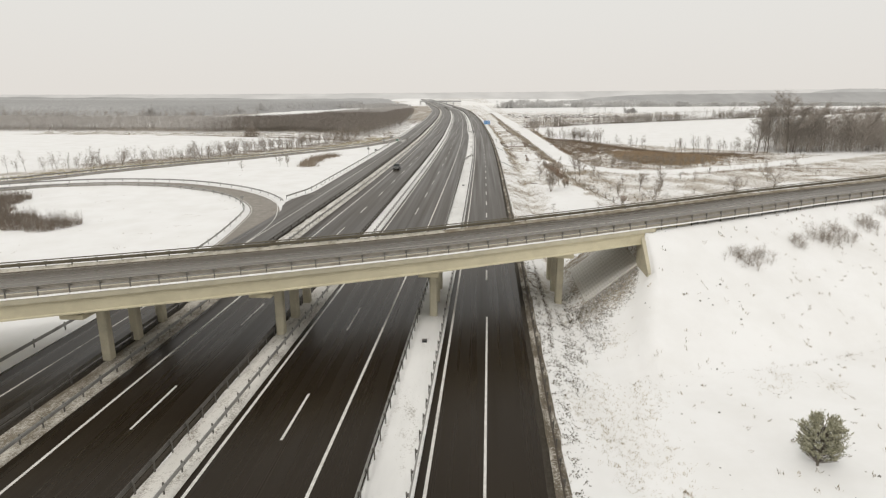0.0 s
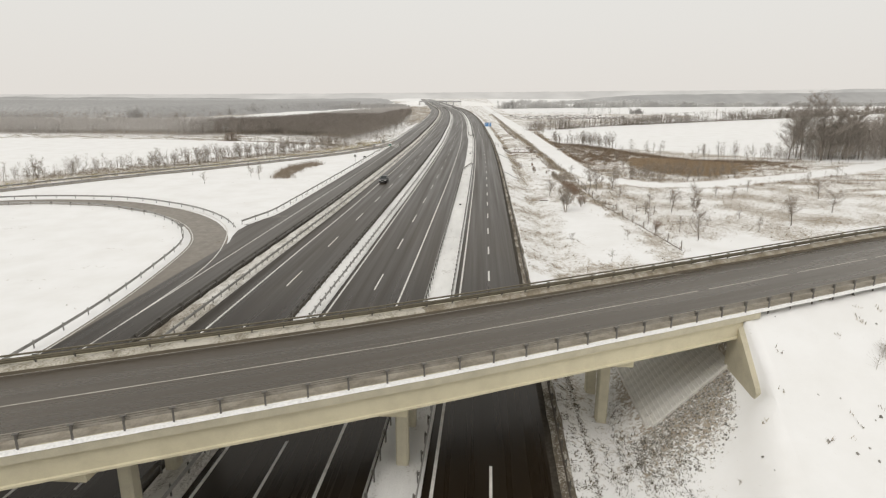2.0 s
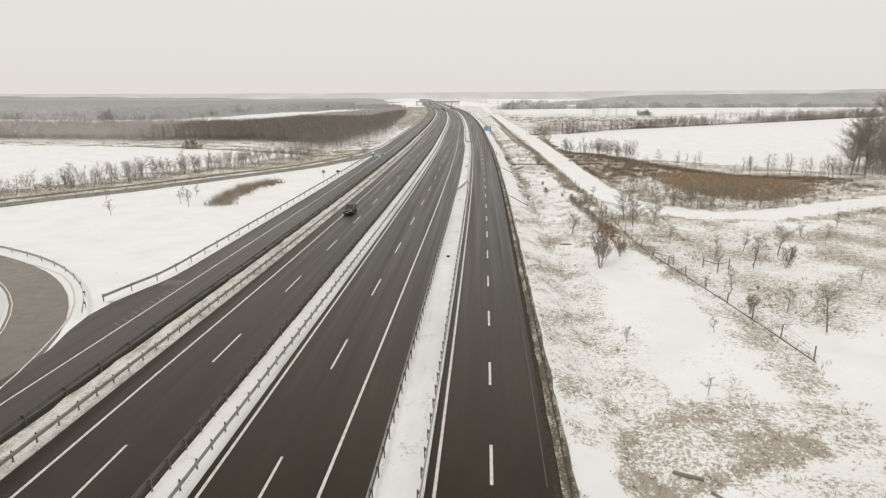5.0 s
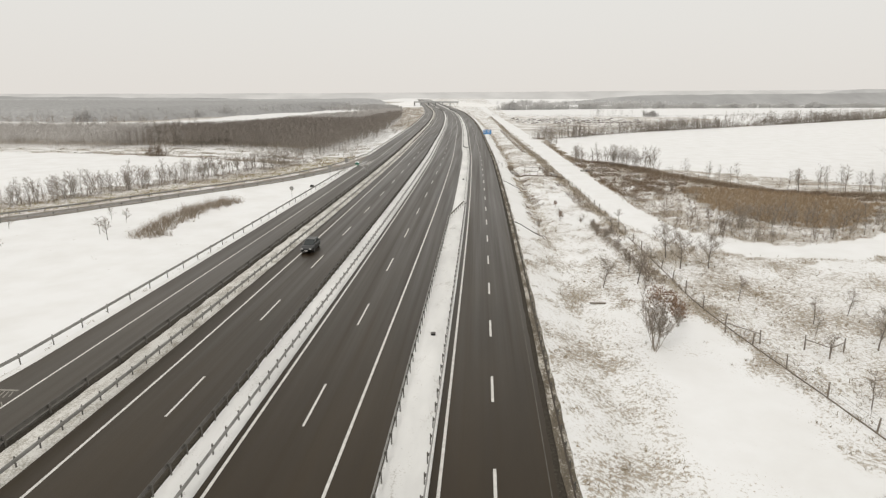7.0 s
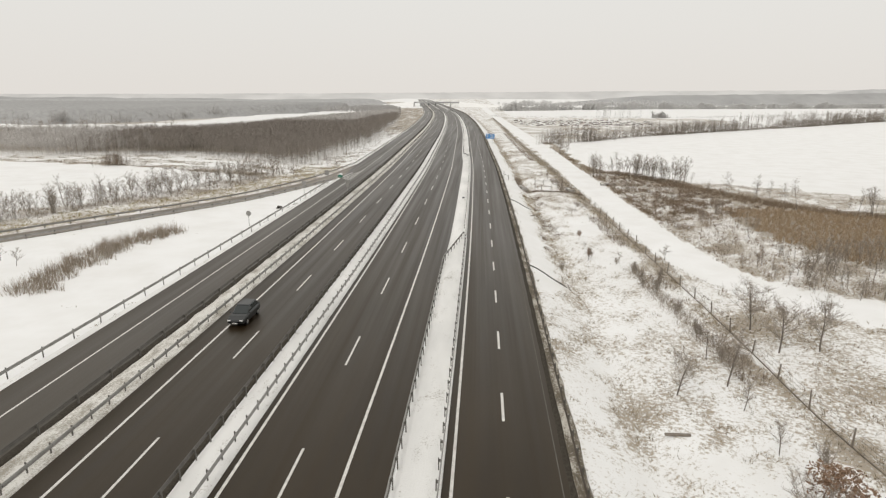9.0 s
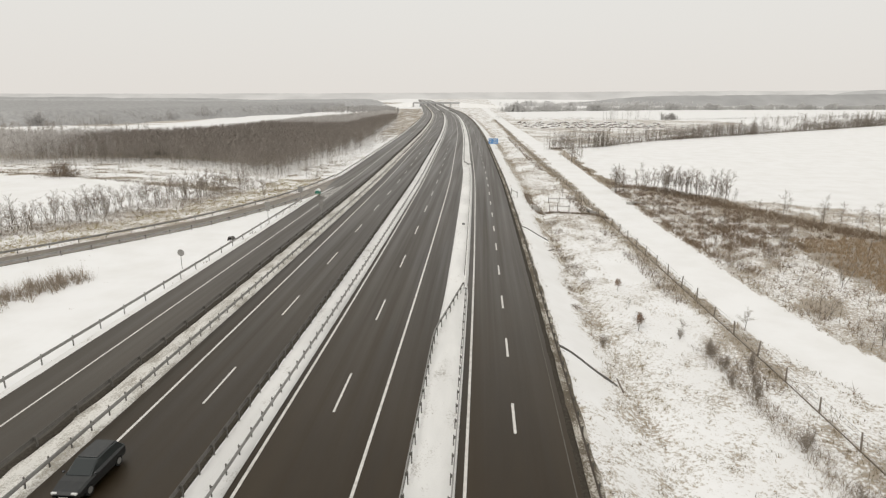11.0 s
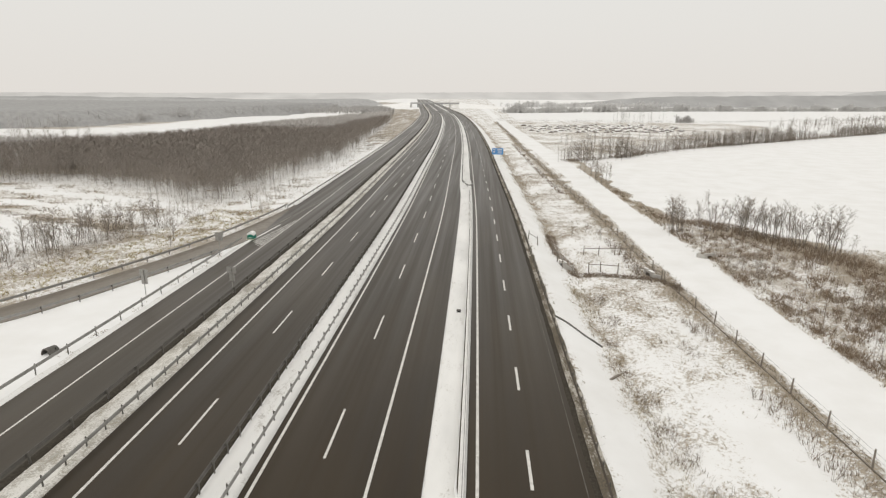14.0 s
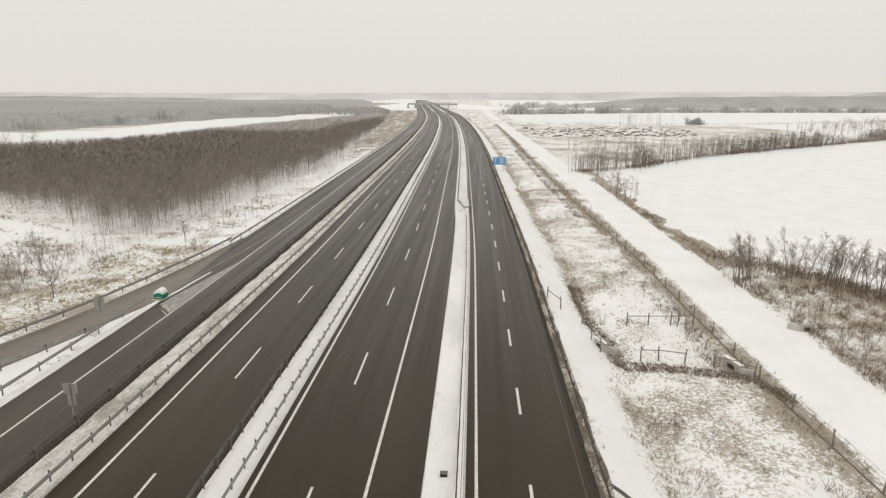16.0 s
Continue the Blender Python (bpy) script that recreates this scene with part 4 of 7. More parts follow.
def guardrail(path, face, gap, post, mat, label, group, parts_y=(-40, 330), dz=0.0):
    """A steel beam on posts along a path; face +1: the beam looks to the right of the way."""
    rail = thing("guardrail", label, "guardrail", group)
    p = np.asarray(path, float).copy()
    p[:, 2] += dz
    prof = [(a * face + 0.13 * face, u) for a, u in W_BEAM]
    part("beam", sweep(p, prof), mat, rail)
    q = resample(p, gap)
    t = np.gradient(q, axis=0)
    rest_v, rest_f = [], []
    used = 0
    for pt, tt in zip(q, t):
        a = math.degrees(math.atan2(tt[1], tt[0])) - 90
        if parts_y[0] <= pt[1] <= parts_y[1] and used < 290:
            ob = part("post", post, None, rail)
            ob.matrix_basis = pose(pt[0], pt[1], pt[2], 0, 0, a + (0 if face > 0 else 180)) @ pose(0, 0, 0, rnd.uniform(-1.5, 1.5), rnd.uniform(-1.5, 1.5), 0)
            used += 1
        elif pt[1] < 900:
            o = len(rest_v)
            for z in (-0.2, 0.8):
                rest_v += [(pt[0] - 0.06, pt[1] - 0.07, pt[2] + z), (pt[0] + 0.06, pt[1] - 0.07, pt[2] + z), (pt[0] + 0.06, pt[1] + 0.07, pt[2] + z), (pt[0] - 0.06, pt[1] + 0.07, pt[2] + z)]
            rest_f += [(o + i, o + (i + 1) % 4, o + 4 + (i + 1) % 4, o + 4 + i) for i in range(4)] + [(o + 4, o + 5, o + 6, o + 7)]
    if rest_v:
        part("far_post", (rest_v, rest_f), M_DARKSTEEL, rail, "", "stuff")
    return rail


R_MED = "guardrails on the median"
guardrail(lane_path(-19.3, -140, 1500, 0.06), -1, 2.0, P_THIN, M_DARKSTEEL, "dark weathered steel guardrail on the snowy median", R_MED)
guardrail(lane_path(-17.65, -140, 1500, 0.06), 1, 2.0, P_THIN, M_STEEL, "grey galvanised guardrail along the snowy median", R_MED)
R_SEP = "guardrails on the separating strip"
sep_rail = guardrail(lane_path(left_way(-30.95), -140, 1500, 0.06), -1, 4.0, P_THICK, M_DARKSTEEL, "dark steel guardrail with thick posts beside collector road", R_SEP)
part("low_rail", sweep(lane_path(left_way(-30.95), -140, 96, 0.06), [(-0.20, 0.16), (-0.12, 0.16), (-0.12, 0.30), (-0.20, 0.30)]), M_DARKSTEEL, sep_rail)
guardrail(lane_path(left_way(-28.65), -140, 1500, 0.06), 1, 2.0, P_THIN, M_STEEL, "grey galvanised guardrail on a gritty snow strip", R_SEP)
R_ISL = "guardrails on the traffic island"
guardrail(lane_path(lambda y: -6.75 if y < 158 else -6.75 + 2.35 * (max(0.0, y - 159.5) / 15.0 if y > 163 else 0.0156 * (y - 158)**2 * 0.6), -140, 174.2, 0.05, 2.0), -1, 2.0, P_THIN, M_STEEL, "grey guardrail along the snowy traffic island", R_ISL)
guardrail(lane_path(lambda y: -4.25, -140, 174, 0.05), 1, 2.0, P_THIN, M_STEEL, "grey guardrail along the snowy traffic island", R_ISL)
# the closed nose of the next pair of rails
nose = [(-6.3 + float(bend(y)), y, float(rz(y)) + 0.05) for y in range(900, 298, -6)] + [(-6.2, 297.5, 0), (-5.7, 293.5, 0), (-5.1, 292.6, 0), (-4.6, 293.2, 0), (-4.25, 297.5, 0)] + [(-4.2 + float(bend(y)), y, float(rz(y)) + 0.05) for y in range(304, 900, 6)]
nose = [(x, y, float(rz(y)) + 0.05) for x, y, _ in nose]
guardrail(nose, 1, 2.0, P_THIN, M_STEEL, "grey guardrail bent round the nose of the traffic island", R_ISL)
# low movable barrier that closes the crossing between the two noses
barrier = thing("crash_barrier", "low pale movable barrier dusted with snow on the island", "barrier", "")
for k in range(11):
    y0 = 175.2 + 10.5 * k
    seg = lane_path(lambda y: -4.27, y0, y0 + 10.42, 0.0, 2.0)
    part("barrier_section", sweep(seg, [(-0.24, -0.1), (-0.24, 0.10), (-0.13, 0.22), (-0.10, 0.52), (-0.03, 0.54), (0.0, 0.40), (0.03, 0.54), (0.10, 0.52), (0.13, 0.22), (0.24, 0.10), (0.24, -0.1)][::-1]), M_BARRIER, barrier)
guardrail(lane_path(4.38, -140, 1500, -0.16), -1, 2.0, P_THIN, M_RUSTY, "dirty steel guardrail along the brown verge", "guardrails on the right verge")
guardrail(lane_path(lambda y: coll_left(y) - 1.35, 88, 236, 0.0), 1, 4.0, P_THIN, M_STEEL, "grey guardrail between collector road and snowfield", "guardrails of the ramps")
guardrail(lane_path(lambda y: -40.4 + 0.3 * step(262, 330, y), 262, 1200, 0.0), 1, 4.0, P_THIN, M_STEEL, "grey guardrail on the outer edge of the collector road", "guardrails of the ramps")
lr = offset_path(LOOP_P, -4.3)
lr = lr[(lr[:, 1] > 82) | (lr[:, 0] < -45)]
guardrail(np.column_stack([lr, rz(lr[:, 1]) - 0.05]), 1, 4.0, P_THIN, M_STEEL, "grey guardrail round the outside of the loop ramp", "guardrails of the ramps", (-60, 330))
lr = offset_path(LOOP_P, 3.7)
guardrail(np.column_stack([lr, rz(lr[:, 1]) - 0.05]), -1, 4.0, P_THIN, M_STEEL, "grey guardrail round the inside of the loop ramp", "guardrails of the ramps", (-60, 330))


for off, face in ((-3.2, 1), (3.0, -1)):
    rp = offset_path(RAMP_P, off)
    rp = rp[(rp[:, 1] > 60) & (rp[:, 1] < (268 if off < 0 else 232))]
    guardrail(np.column_stack([rp, rz(rp[:, 1]) - 0.05]), face, 4.0, P_THIN, M_STEEL, "grey guardrail along the slip road", "guardrails of the ramps")

# railings of the overpass
bm = bmesh.new()
box(bm, pose(0, 0, -0.30), 0.07, 0.09, 1.14, 0.012)
box(bm, pose(0.10, 0, 0.52), 0.18, 0.09, 0.20, 0.01)
box(bm, pose(0.02, 0, 0.80), 0.14, 0.26, 0.05, 0.012)
P_BR = mesh_of("post", bm, M_DARKSTEEL)


def bridge_rail(d, face, s0, s1, gap, label, mat, low):
    rail = thing("bridge_railing", label, "railing", "railings of the overpass")
    p = deck_path(s0, s1, d, 0.10 if not low else -0.12, 2.0)
    part("beam", sweep(p, [(a * face + 0.12 * face, u + 0.04) for a, u in W_BEAM]), mat, rail)
    if low:
        part("top_rail", sweep(p, [(-0.05, 0.86), (0.05, 0.86), (0.05, 0.95), (-0.05, 0.95)]), mat, rail)
        part("low_rail", sweep(p, [(0.10, 0.18), (0.17, 0.18), (0.17, 0.30), (0.10, 0.30)]), M_DARKSTEEL, rail)
    q = resample(p, gap)
    for pt in q:
        ob = part("post", P_BR, None, rail)
        ob.matrix_basis = pose(pt[0], pt[1], pt[2] - 0.05, 0, 0, math.degrees(DECK_ANGLE) - 90 + (0 if face > 0 else 180))
    return rail


bridge_rail(-0.12, -1, -110, 130, 2.0, "dirty steel railing with dark posts on the snowy kerb", M_RAILDIRT, False)
bridge_rail(DECK_W - 0.55, 1, -110, 130, 2.0, "olive-stained steel railing with dark posts", M_OLIVE, True)


# ---- plants ----
def fast_mesh(name, verts, faces, mat):
    """A mesh from arrays of places and of equal-sized faces."""
    v, f = np.asarray(verts, np.float32), np.asarray(faces, np.int32)
    me = bpy.data.meshes.new(name)
    me.vertices.add(len(v))
    me.vertices.foreach_set("co", v.reshape(-1))
    k = f.shape[1]
    me.loops.add(f.size)
    me.loops.foreach_set("vertex_index", f.reshape(-1))
    me.polygons.add(len(f))
    me.polygons.foreach_set("loop_start", np.arange(0, f.size, k, dtype=np.int32))
    me.update(calc_edges=True)
    me.materials.append(mat)
    return me


class Sticks:
    """Collects thin tapered sticks."""

    def __init__(self):
        self.v, self.f, self.n = [], [], 0

    def add(self, a, b, ra, rb, sides=3):
        a, b = np.asarray(a, float), np.asarray(b, float)
        w = b - a
        w = w / max(1e-6, np.linalg.norm(w))
        u = np.cross(w, (0.3, 0.9, 0.31) if abs(w[2]) > 0.8 else (0, 0, 1))
        u /= np.linalg.norm(u)
        t = np.cross(w, u)
        ang = np.arange(sides) * 2 * math.pi / sides
        off = np.cos(ang)[:, None] * u + np.sin(ang)[:, None] * t
        self.v += [a + off * ra, b + off * rb]
        for j in range(sides):
            jj = (j + 1) % sides
            self.f.append((self.n + j, self.n + jj, self.n + sides + jj, self.n + sides + j))
        self.n += 2 * sides

    def mesh(self, name, mat):
        return fast_mesh(name, np.concatenate(self.v), self.f, mat)


def bare_tree(seed, h, spread, limbs, twigs, stems=1, lean=0.05, twig_mat=None, r0=0.022, low=0.22, rise=0.8, fine=1.0, taper=0.85, bark=None):
    """Two meshes, trunk and crown, of a leafless tree."""
    r = random.Random(seed)
    wood, crown = Sticks(), Sticks()
    for st in range(stems):
        p = np.array([r.uniform(-0.25, 0.25) * (stems > 1), r.uniform(-0.25, 0.25) * (stems > 1), -0.15])
        d = np.array([r.uniform(-lean, lean) * (1 + 2 * (stems > 1)), r.uniform(-lean, lean) * (1 + 2 * (stems > 1)), 1.0])
        segs = 6
        pts, rad = [p.copy()], [h * r0 * (1 if stems == 1 else 0.55)]
        for k in range(segs):
            d = d + np.array([r.uniform(-0.10, 0.10), r.uniform(-0.10, 0.10), 0])
            p = p + d / np.linalg.norm(d) * h / segs * (0.95 if stems == 1 else r.uniform(0.75, 0.95))
            pts.append(p.copy())
            rad.append(rad[0] * (1 - (k + 1) / segs) ** 0.8 + 0.008)
        for k in range(segs):
            wood.add(pts[k], pts[k + 1], rad[k], rad[k + 1], 5)
        for k in range(limbs):
            u = low + (0.98 - low) * (k + r.random()) / limbs
            i = min(segs - 1, int(u * segs))
            base = pts[i] + (pts[i + 1] - pts[i]) * (u * segs - i)
            a = r.uniform(0, 6.283)
            length = spread * h * (1.15 - u * taper) * r.uniform(0.6, 1.1)
            up_ = r.uniform(rise * 0.6, rise * 1.4)
            q = base
            w = np.array([math.cos(a), math.sin(a), up_])
            w /= np.linalg.norm(w)
            rr = rad[i] * 0.38
            line = [base]
            for _ in range(3):
                w = w + np.array([r.uniform(-0.28, 0.28), r.uniform(-0.28, 0.28), r.uniform(-0.08, 0.22)])
                w /= np.linalg.norm(w)
                q = q + w * length / 3
                line.append(q)
            for j in range(3):
                (wood if j == 0 else crown).add(line[j], line[j + 1], rr * (1 - j / 3.3), rr * (1 - (j + 1) / 3.3) + 0.004, 3)
            for _ in range(twigs):
                j = r.randint(0, 2)
                b = line[j] + (line[j + 1] - line[j]) * r.random()
                e = b + (np.array([r.uniform(-1, 1), r.uniform(-1, 1), r.uniform(-0.1, 1.1)]) * 0.7 + w * 0.5) * length * r.uniform(0.25, 0.5)
                crown.add(b, e, fine * (0.006 + h * 0.0014), 0.006 * fine, 3)
                for _ in range(3):
                    m_ = b + (e - b) * r.uniform(0.3, 0.9)
                    crown.add(m_, m_ + np.array([r.uniform(-1, 1), r.uniform(-1, 1), r.uniform(-0.2, 1)]) * length * r.uniform(0.18, 0.36), fine * (0.006 + h * 0.0008), 0.005 * fine, 3)
    return wood.mesh("trunk", bark or M_BARK), crown.mesh("crown", twig_mat or M_TWIG)


def leaves_mesh(seed, h, w, n, size, mat, low=0.15):
    """Small loose leaf blades in an uneven cloud."""
    r = np.random.RandomState(seed)
    u = r.normal(size=(n, 3))
    u /= np.linalg.norm(u, axis=1)[:, None]
    lump = 0.72 + 0.28 * np.sin(3 * u[:, 0] + seed) * np.sin(4 * u[:, 1] + 2 * seed) + 0.15 * np.sin(7 * u[:, 2])
    rad = r.uniform(0.45, 1.0, n) ** 0.6 * lump
    c = u * rad[:, None] * (w, w, h * (0.5 - low / 2)) + (0, 0, h * (0.5 + low / 2))
    a, b = r.normal(size=(n, 3)), r.normal(size=(n, 3))
    a /= np.linalg.norm(a, axis=1)[:, None]
    b -= (a * b).sum(1)[:, None] * a
    b /= np.linalg.norm(b, axis=1)[:, None]
    s = size * r.uniform(0.6, 1.3, n)[:, None]
    v = np.stack([c - a * s, c + b * s * 0.5, c + a * s, c - b * s * 0.5], 1).reshape(-1, 3)
    return fast_mesh("leaves", v, np.arange(4 * n).reshape(-1, 4), mat)


def place_tree(meshes, x, y, name, label, category, group, turn, size, leaf=None, dz=0.0):
    t = thing(name, label, category, group)
    t.matrix_basis = pose(x, y, ground_at(x, y) + dz, 0, 0, turn) @ Matrix.Diagonal((size, size, size, 1))
    part("trunk", meshes[0], None, t)
    part("crown", meshes[1], None, t)
    if leaf:
        part("leaves", leaf, None, t, "withered brown leaves")
    return t


SMALL = [bare_tree(100 + k, 3.5, 0.46, 15, 8, r0=0.014, low=0.32, rise=0.55, taper=0.8, fine=0.9, lean=0.12) for k in range(5)]
WIDE = [bare_tree(150 + k, 4.1, 0.60, 17, 10, r0=0.016, low=0.24, rise=0.6, taper=0.62, fine=0.95, lean=0.14) for k in range(4)]
TALL = [bare_tree(200 + k, 6.9, 0.34, 13, 7, r0=0.0070, low=0.36, rise=0.85, lean=0.12, taper=0.75, fine=0.75) for k in range(6)]
SHRUB = [bare_tree(300 + k, 3.2, 0.34, 8, 7, stems=9, r0=0.008, lean=0.09, rise=0.8, fine=0.8, bark=M_TWIG) for k in range(4)]
THIN = [bare_tree(340 + k, 5.4, 0.30, 9, 6, stems=3, r0=0.008, low=0.28, rise=0.75, lean=0.10, taper=0.7, fine=0.75) for k in range(5)]
BIG = [bare_tree(400 + k, 14.0, 0.50, 26, 18, r0=0.012, low=0.28, rise=0.6, fine=1.5, taper=0.55, twig_mat=M_FOREST_D) for k in range(3)]

# orchard and fence-side trees on the right
for k, (x, y, sz) in enumerate([(54.0, 99.3, 1.3), (33.8, 87.5, 1.15), (32.5, 92.7, 0.9), (45.9, 93.6, 0.8), (36.4, 109.9, 1.1), (42.8, 116.8, 1.1), (54, 125, 0.9), (33.9, 116.2, 0.9), (51.4, 127.5, 0.8),
                                (29.2, 123.2, 0.9), (22.5, 86.7, 0.5), (13.2, 83.6, 0.55), (17.2, 73.8, 0.5), (14.5, 126.9, 0.95), (19.1, 128.6, 1.1), (18.8, 124.7, 0.7), (18.7, 119.0, 0.75), (19.3, 133.9, 0.9), (26.3, 141.1, 1.25), (26.6, 135.7, 1.3),
                                (30.5, 136.1, 1.2), (38.8, 118.9, 0.9), (29.0, 98.9, 0.9), (30.9, 107.9, 0.8), (32.5, 113.2, 0.6), (15, 172.5, 0.35), (14.6, 166.9, 0.5), (25.2, 166.5, 0.7), (18.6, 165.5, 0.45), (17.4, 246.4, 0.7), (16, 252, 0.5), (13.4, 250, 0.5), (99.7, 166.8, 0.9), (84.7, 152.9, 0.9), (68, 112, 1.1), (62, 136, 0.9), (74, 128, 1.0), (58, 108, 0.7), (80, 140, 0.8), (92, 150, 0.9), (64, 120, 0.6), (47, 104, 0.6), (39, 98, 0.55)]):
    place_tree(WIDE[k % 4] if sz >= 0.95 else SMALL[k % 5], x, y, "young_tree", "spreading leafless tree standing in snowy grass" if sz >= 0.95 else "small leafless tree standing in snowy grass", "tree", "young trees on the right", 47 * k, sz)
# bushes with withered leaves
LEAF1 = leaves_mesh(5, 3.3, 1.6, 750, 0.075, M_LEAF, 0.3)
for k, (x, y, sz, lf) in enumerate([(19.6, 114.6, 0.8, True), (28.5, 92.4, 0.7, True), (22, 157.6, 0.6, False), (40.8, 110.2, 1.2, False), (20.8, 117.5, 0.7, False)]):
    place_tree(SHRUB[k % 4], x, y, "bush", "bare bush with brown withered leaves in the snow" if lf else "bare many-stemmed bush in the snow", "bush", "bushes on the right", 61 * k, sz, LEAF1 if lf else None)
FAN = bare_tree(377, 5.0, 0.24, 13, 8, stems=13, r0=0.0062, lean=0.12, rise=1.0, fine=0.55, low=0.30, taper=0.6, bark=M_TWIG)
fan = place_tree(FAN, 15.6, 108.6, "bush", "tall fan-shaped bush with many thin stems and withered leaves", "bush", "bushes on the right", 20, 1.2)
for k, (dx, dy, dz, w, n) in enumerate([(0.9, 0.3, 2.6, 1.3, 520), (1.5, -0.2, 1.9, 0.9, 260), (0.1, 0.6, 3.0, 0.9, 220)]):
    lv = part("leaves", leaves_mesh(8 + k, 2.4, w, n, 0.085, M_LEAF, 0.2), None, fan, "withered brown leaves")
    lv.location = (dx, dy, dz)
for k, (x, y, sz) in enumerate([(14.6, 166.9, 0.42)]):
    place_tree(SMALL[(k + 2) % 5], x + 0.3, y, "sapling", "tiny sapling with brown leaves in the snow", "tree", "saplings", 61 * k, sz * 0.8, leaves_mesh(31 + k, 3.4, 0.9, 160, 0.16, M_LEAF, 0.35))

for k, (x, y, sz, w) in enumerate([(15.0, 178.3, 0.50, 1.0), (14.3, 165.7, 0.62, 0.55)]):
    place_tree(SMALL[(k + 3) % 5], x, y, "sapling", "dark little sapling keeping its withered leaves in snow", "tree", "saplings", 40 * k, sz, leaves_mesh(41 + k, 3.4, w, 240, 0.15, M_LEAF, 0.3))
for k, (x, y, sz) in enumerate([(17.9, 163.9, 0.42), (10.1, 162.5, 0.5), (19.4, 160.5, 0.55), (19.3, 157.0, 0.6), (18.9, 154.0, 0.55), (20.9, 154.3, 0.5), (19.2, 159.5, 0.6), (19.9, 151.8, 0.7), (20.1, 145.0, 0.7), (20.1, 138.4, 0.75), (20.4, 133.1, 0.7)]):
    place_tree(SHRUB[k % 4], x, y, "bush", "low brown bush by the fence in the snow", "bush", "bushes on the right", 61 * k, sz)
# lines of slender trees by the frozen field
rows = [((29.5, 251), (33, 254), 12), ((34, 256), (41, 255), 14), ((41, 255), (53, 240), 66), ((56, 223), (65, 207), 9), ((72, 202), (98, 199), 26), ((98, 199), (125, 199), 12)]
k = 0
for a, b, n in rows:
    for i in range(n):
        u = (i + rnd.random()) / n
        x, y = a[0] + (b[0] - a[0]) * u + rnd.uniform(-1.6, 1.6), a[1] + (b[1] - a[1]) * u + rnd.uniform(-2.0, 2.0)
        place_tree(TALL[k % 6], x, y, "slender_tree", "slender leafless tree at the edge of a snowfield", "tree", "slender trees by the field", 53 * k, rnd.uniform(0.5, 1.08))
        k += 1
for k in range(34):
    x, y = (rnd.uniform(38, 60), 0) if k < 20 else (rnd.uniform(31, 46), 0)
    y = 134 + 0.55 * x + rnd.uniform(-2.5, 9) if k < 20 else rnd.uniform(180, 236)
    place_tree(THIN[k % 5], x, y, "thin_tree", "thin leafless young tree in snowy scrub", "tree", "thin trees in the scrub", 41 * k, rnd.uniform(0.5, 0.9))
for k, (x, y) in enumerate([(29.3, 313), (30.0, 318), (31, 323), (29.9, 309), (31.5, 316), (30.8, 306), (28.8, 321), (30.4, 327), (29.2, 331), (31.4, 311), (29.6, 316.5), (30.6, 321), (28.6, 336), (30.9, 314)]):
    place_tree(TALL[k % 6], x, y, "slender_tree", "slender leafless tree beside the snowy track", "tree", "slender trees by the track", 71 * k, rnd.uniform(0.75, 1.0))
# crooked young trees in front of the reed bed
for k in range(95):
    u = rnd.random()
    x = 36 + 44 * u + rnd.uniform(-2, 2)
    y = 148 + 0.10 * (x - 36) + 24 * rnd.random() ** 1.2
    if near_path(np.array([x]), np.array([y]), TRACK_P)[0] > 4.5:
        place_tree(SMALL[k % 5] if k % 2 else THIN[k % 5], x, y, "thin_tree", "crooked little bare tree in snowy scrub by the reeds", "tree", "thin trees in the scrub", 77 * k, rnd.uniform(0.6, 1.0) if k % 2 else rnd.uniform(0.4, 0.7))
# tall old trees
for k, (x, y, sz) in enumerate([(106.5, 208, 0.95), (111, 209, 1.2), (117, 207, 1.45), (121.5, 211, 1.25), (127, 212, 1.15), (113, 216, 1.2), (135, 216, 1.05), (146, 219, 1.0), (158, 224, 1.05), (176, 232, 1.1)]):
    place_tree(BIG[k % 3], x, y, "old_tree", "tall old leafless tree with a broad crown", "tree", "old trees beyond the marsh", 83 * k, sz)


def scatter(n, x0, x1, y0, y1, test, seed):
    r = np.random.RandomState(seed)
    x, y = r.uniform(x0, x1, n), r.uniform(y0, y1, n)
    keep = test(x, y, r)
    return x[keep], y[keep]


def blades(name, x, y, height, width, per, mat, label, seed, splay=0.5):
    """Dry stalks, each one thin triangle, at many places: one object."""
    r = np.random.RandomState(seed)
    x, y = np.repeat(x, per), np.repeat(y, per)
    n = len(x)
    x, y = x + r.normal(0, 0.10, n), y + r.normal(0, 0.10, n)
    z = ground_z(x, y) - 0.04
    a = r.uniform(0, 6.283, n)
    h = height * r.uniform(0.45, 1.15, n)
    w = width * r.uniform(0.6, 1.4, n)
    dx, dy = np.cos(a) * w, np.sin(a) * w
    lx, ly = r.normal(0, splay, n) * h, r.normal(0, splay, n) * h
    v = np.stack([np.stack([x - dx, y - dy, z], 1), np.stack([x + dx, y + dy, z], 1), np.stack([x + lx, y + ly, z + h], 1)], 1).reshape(-1, 3)
    ob = new(name, fast_mesh(name, v, np.arange(3 * n).reshape(-1, 3), mat))
    return tagged(ob, label, "grass", "", "stuff")


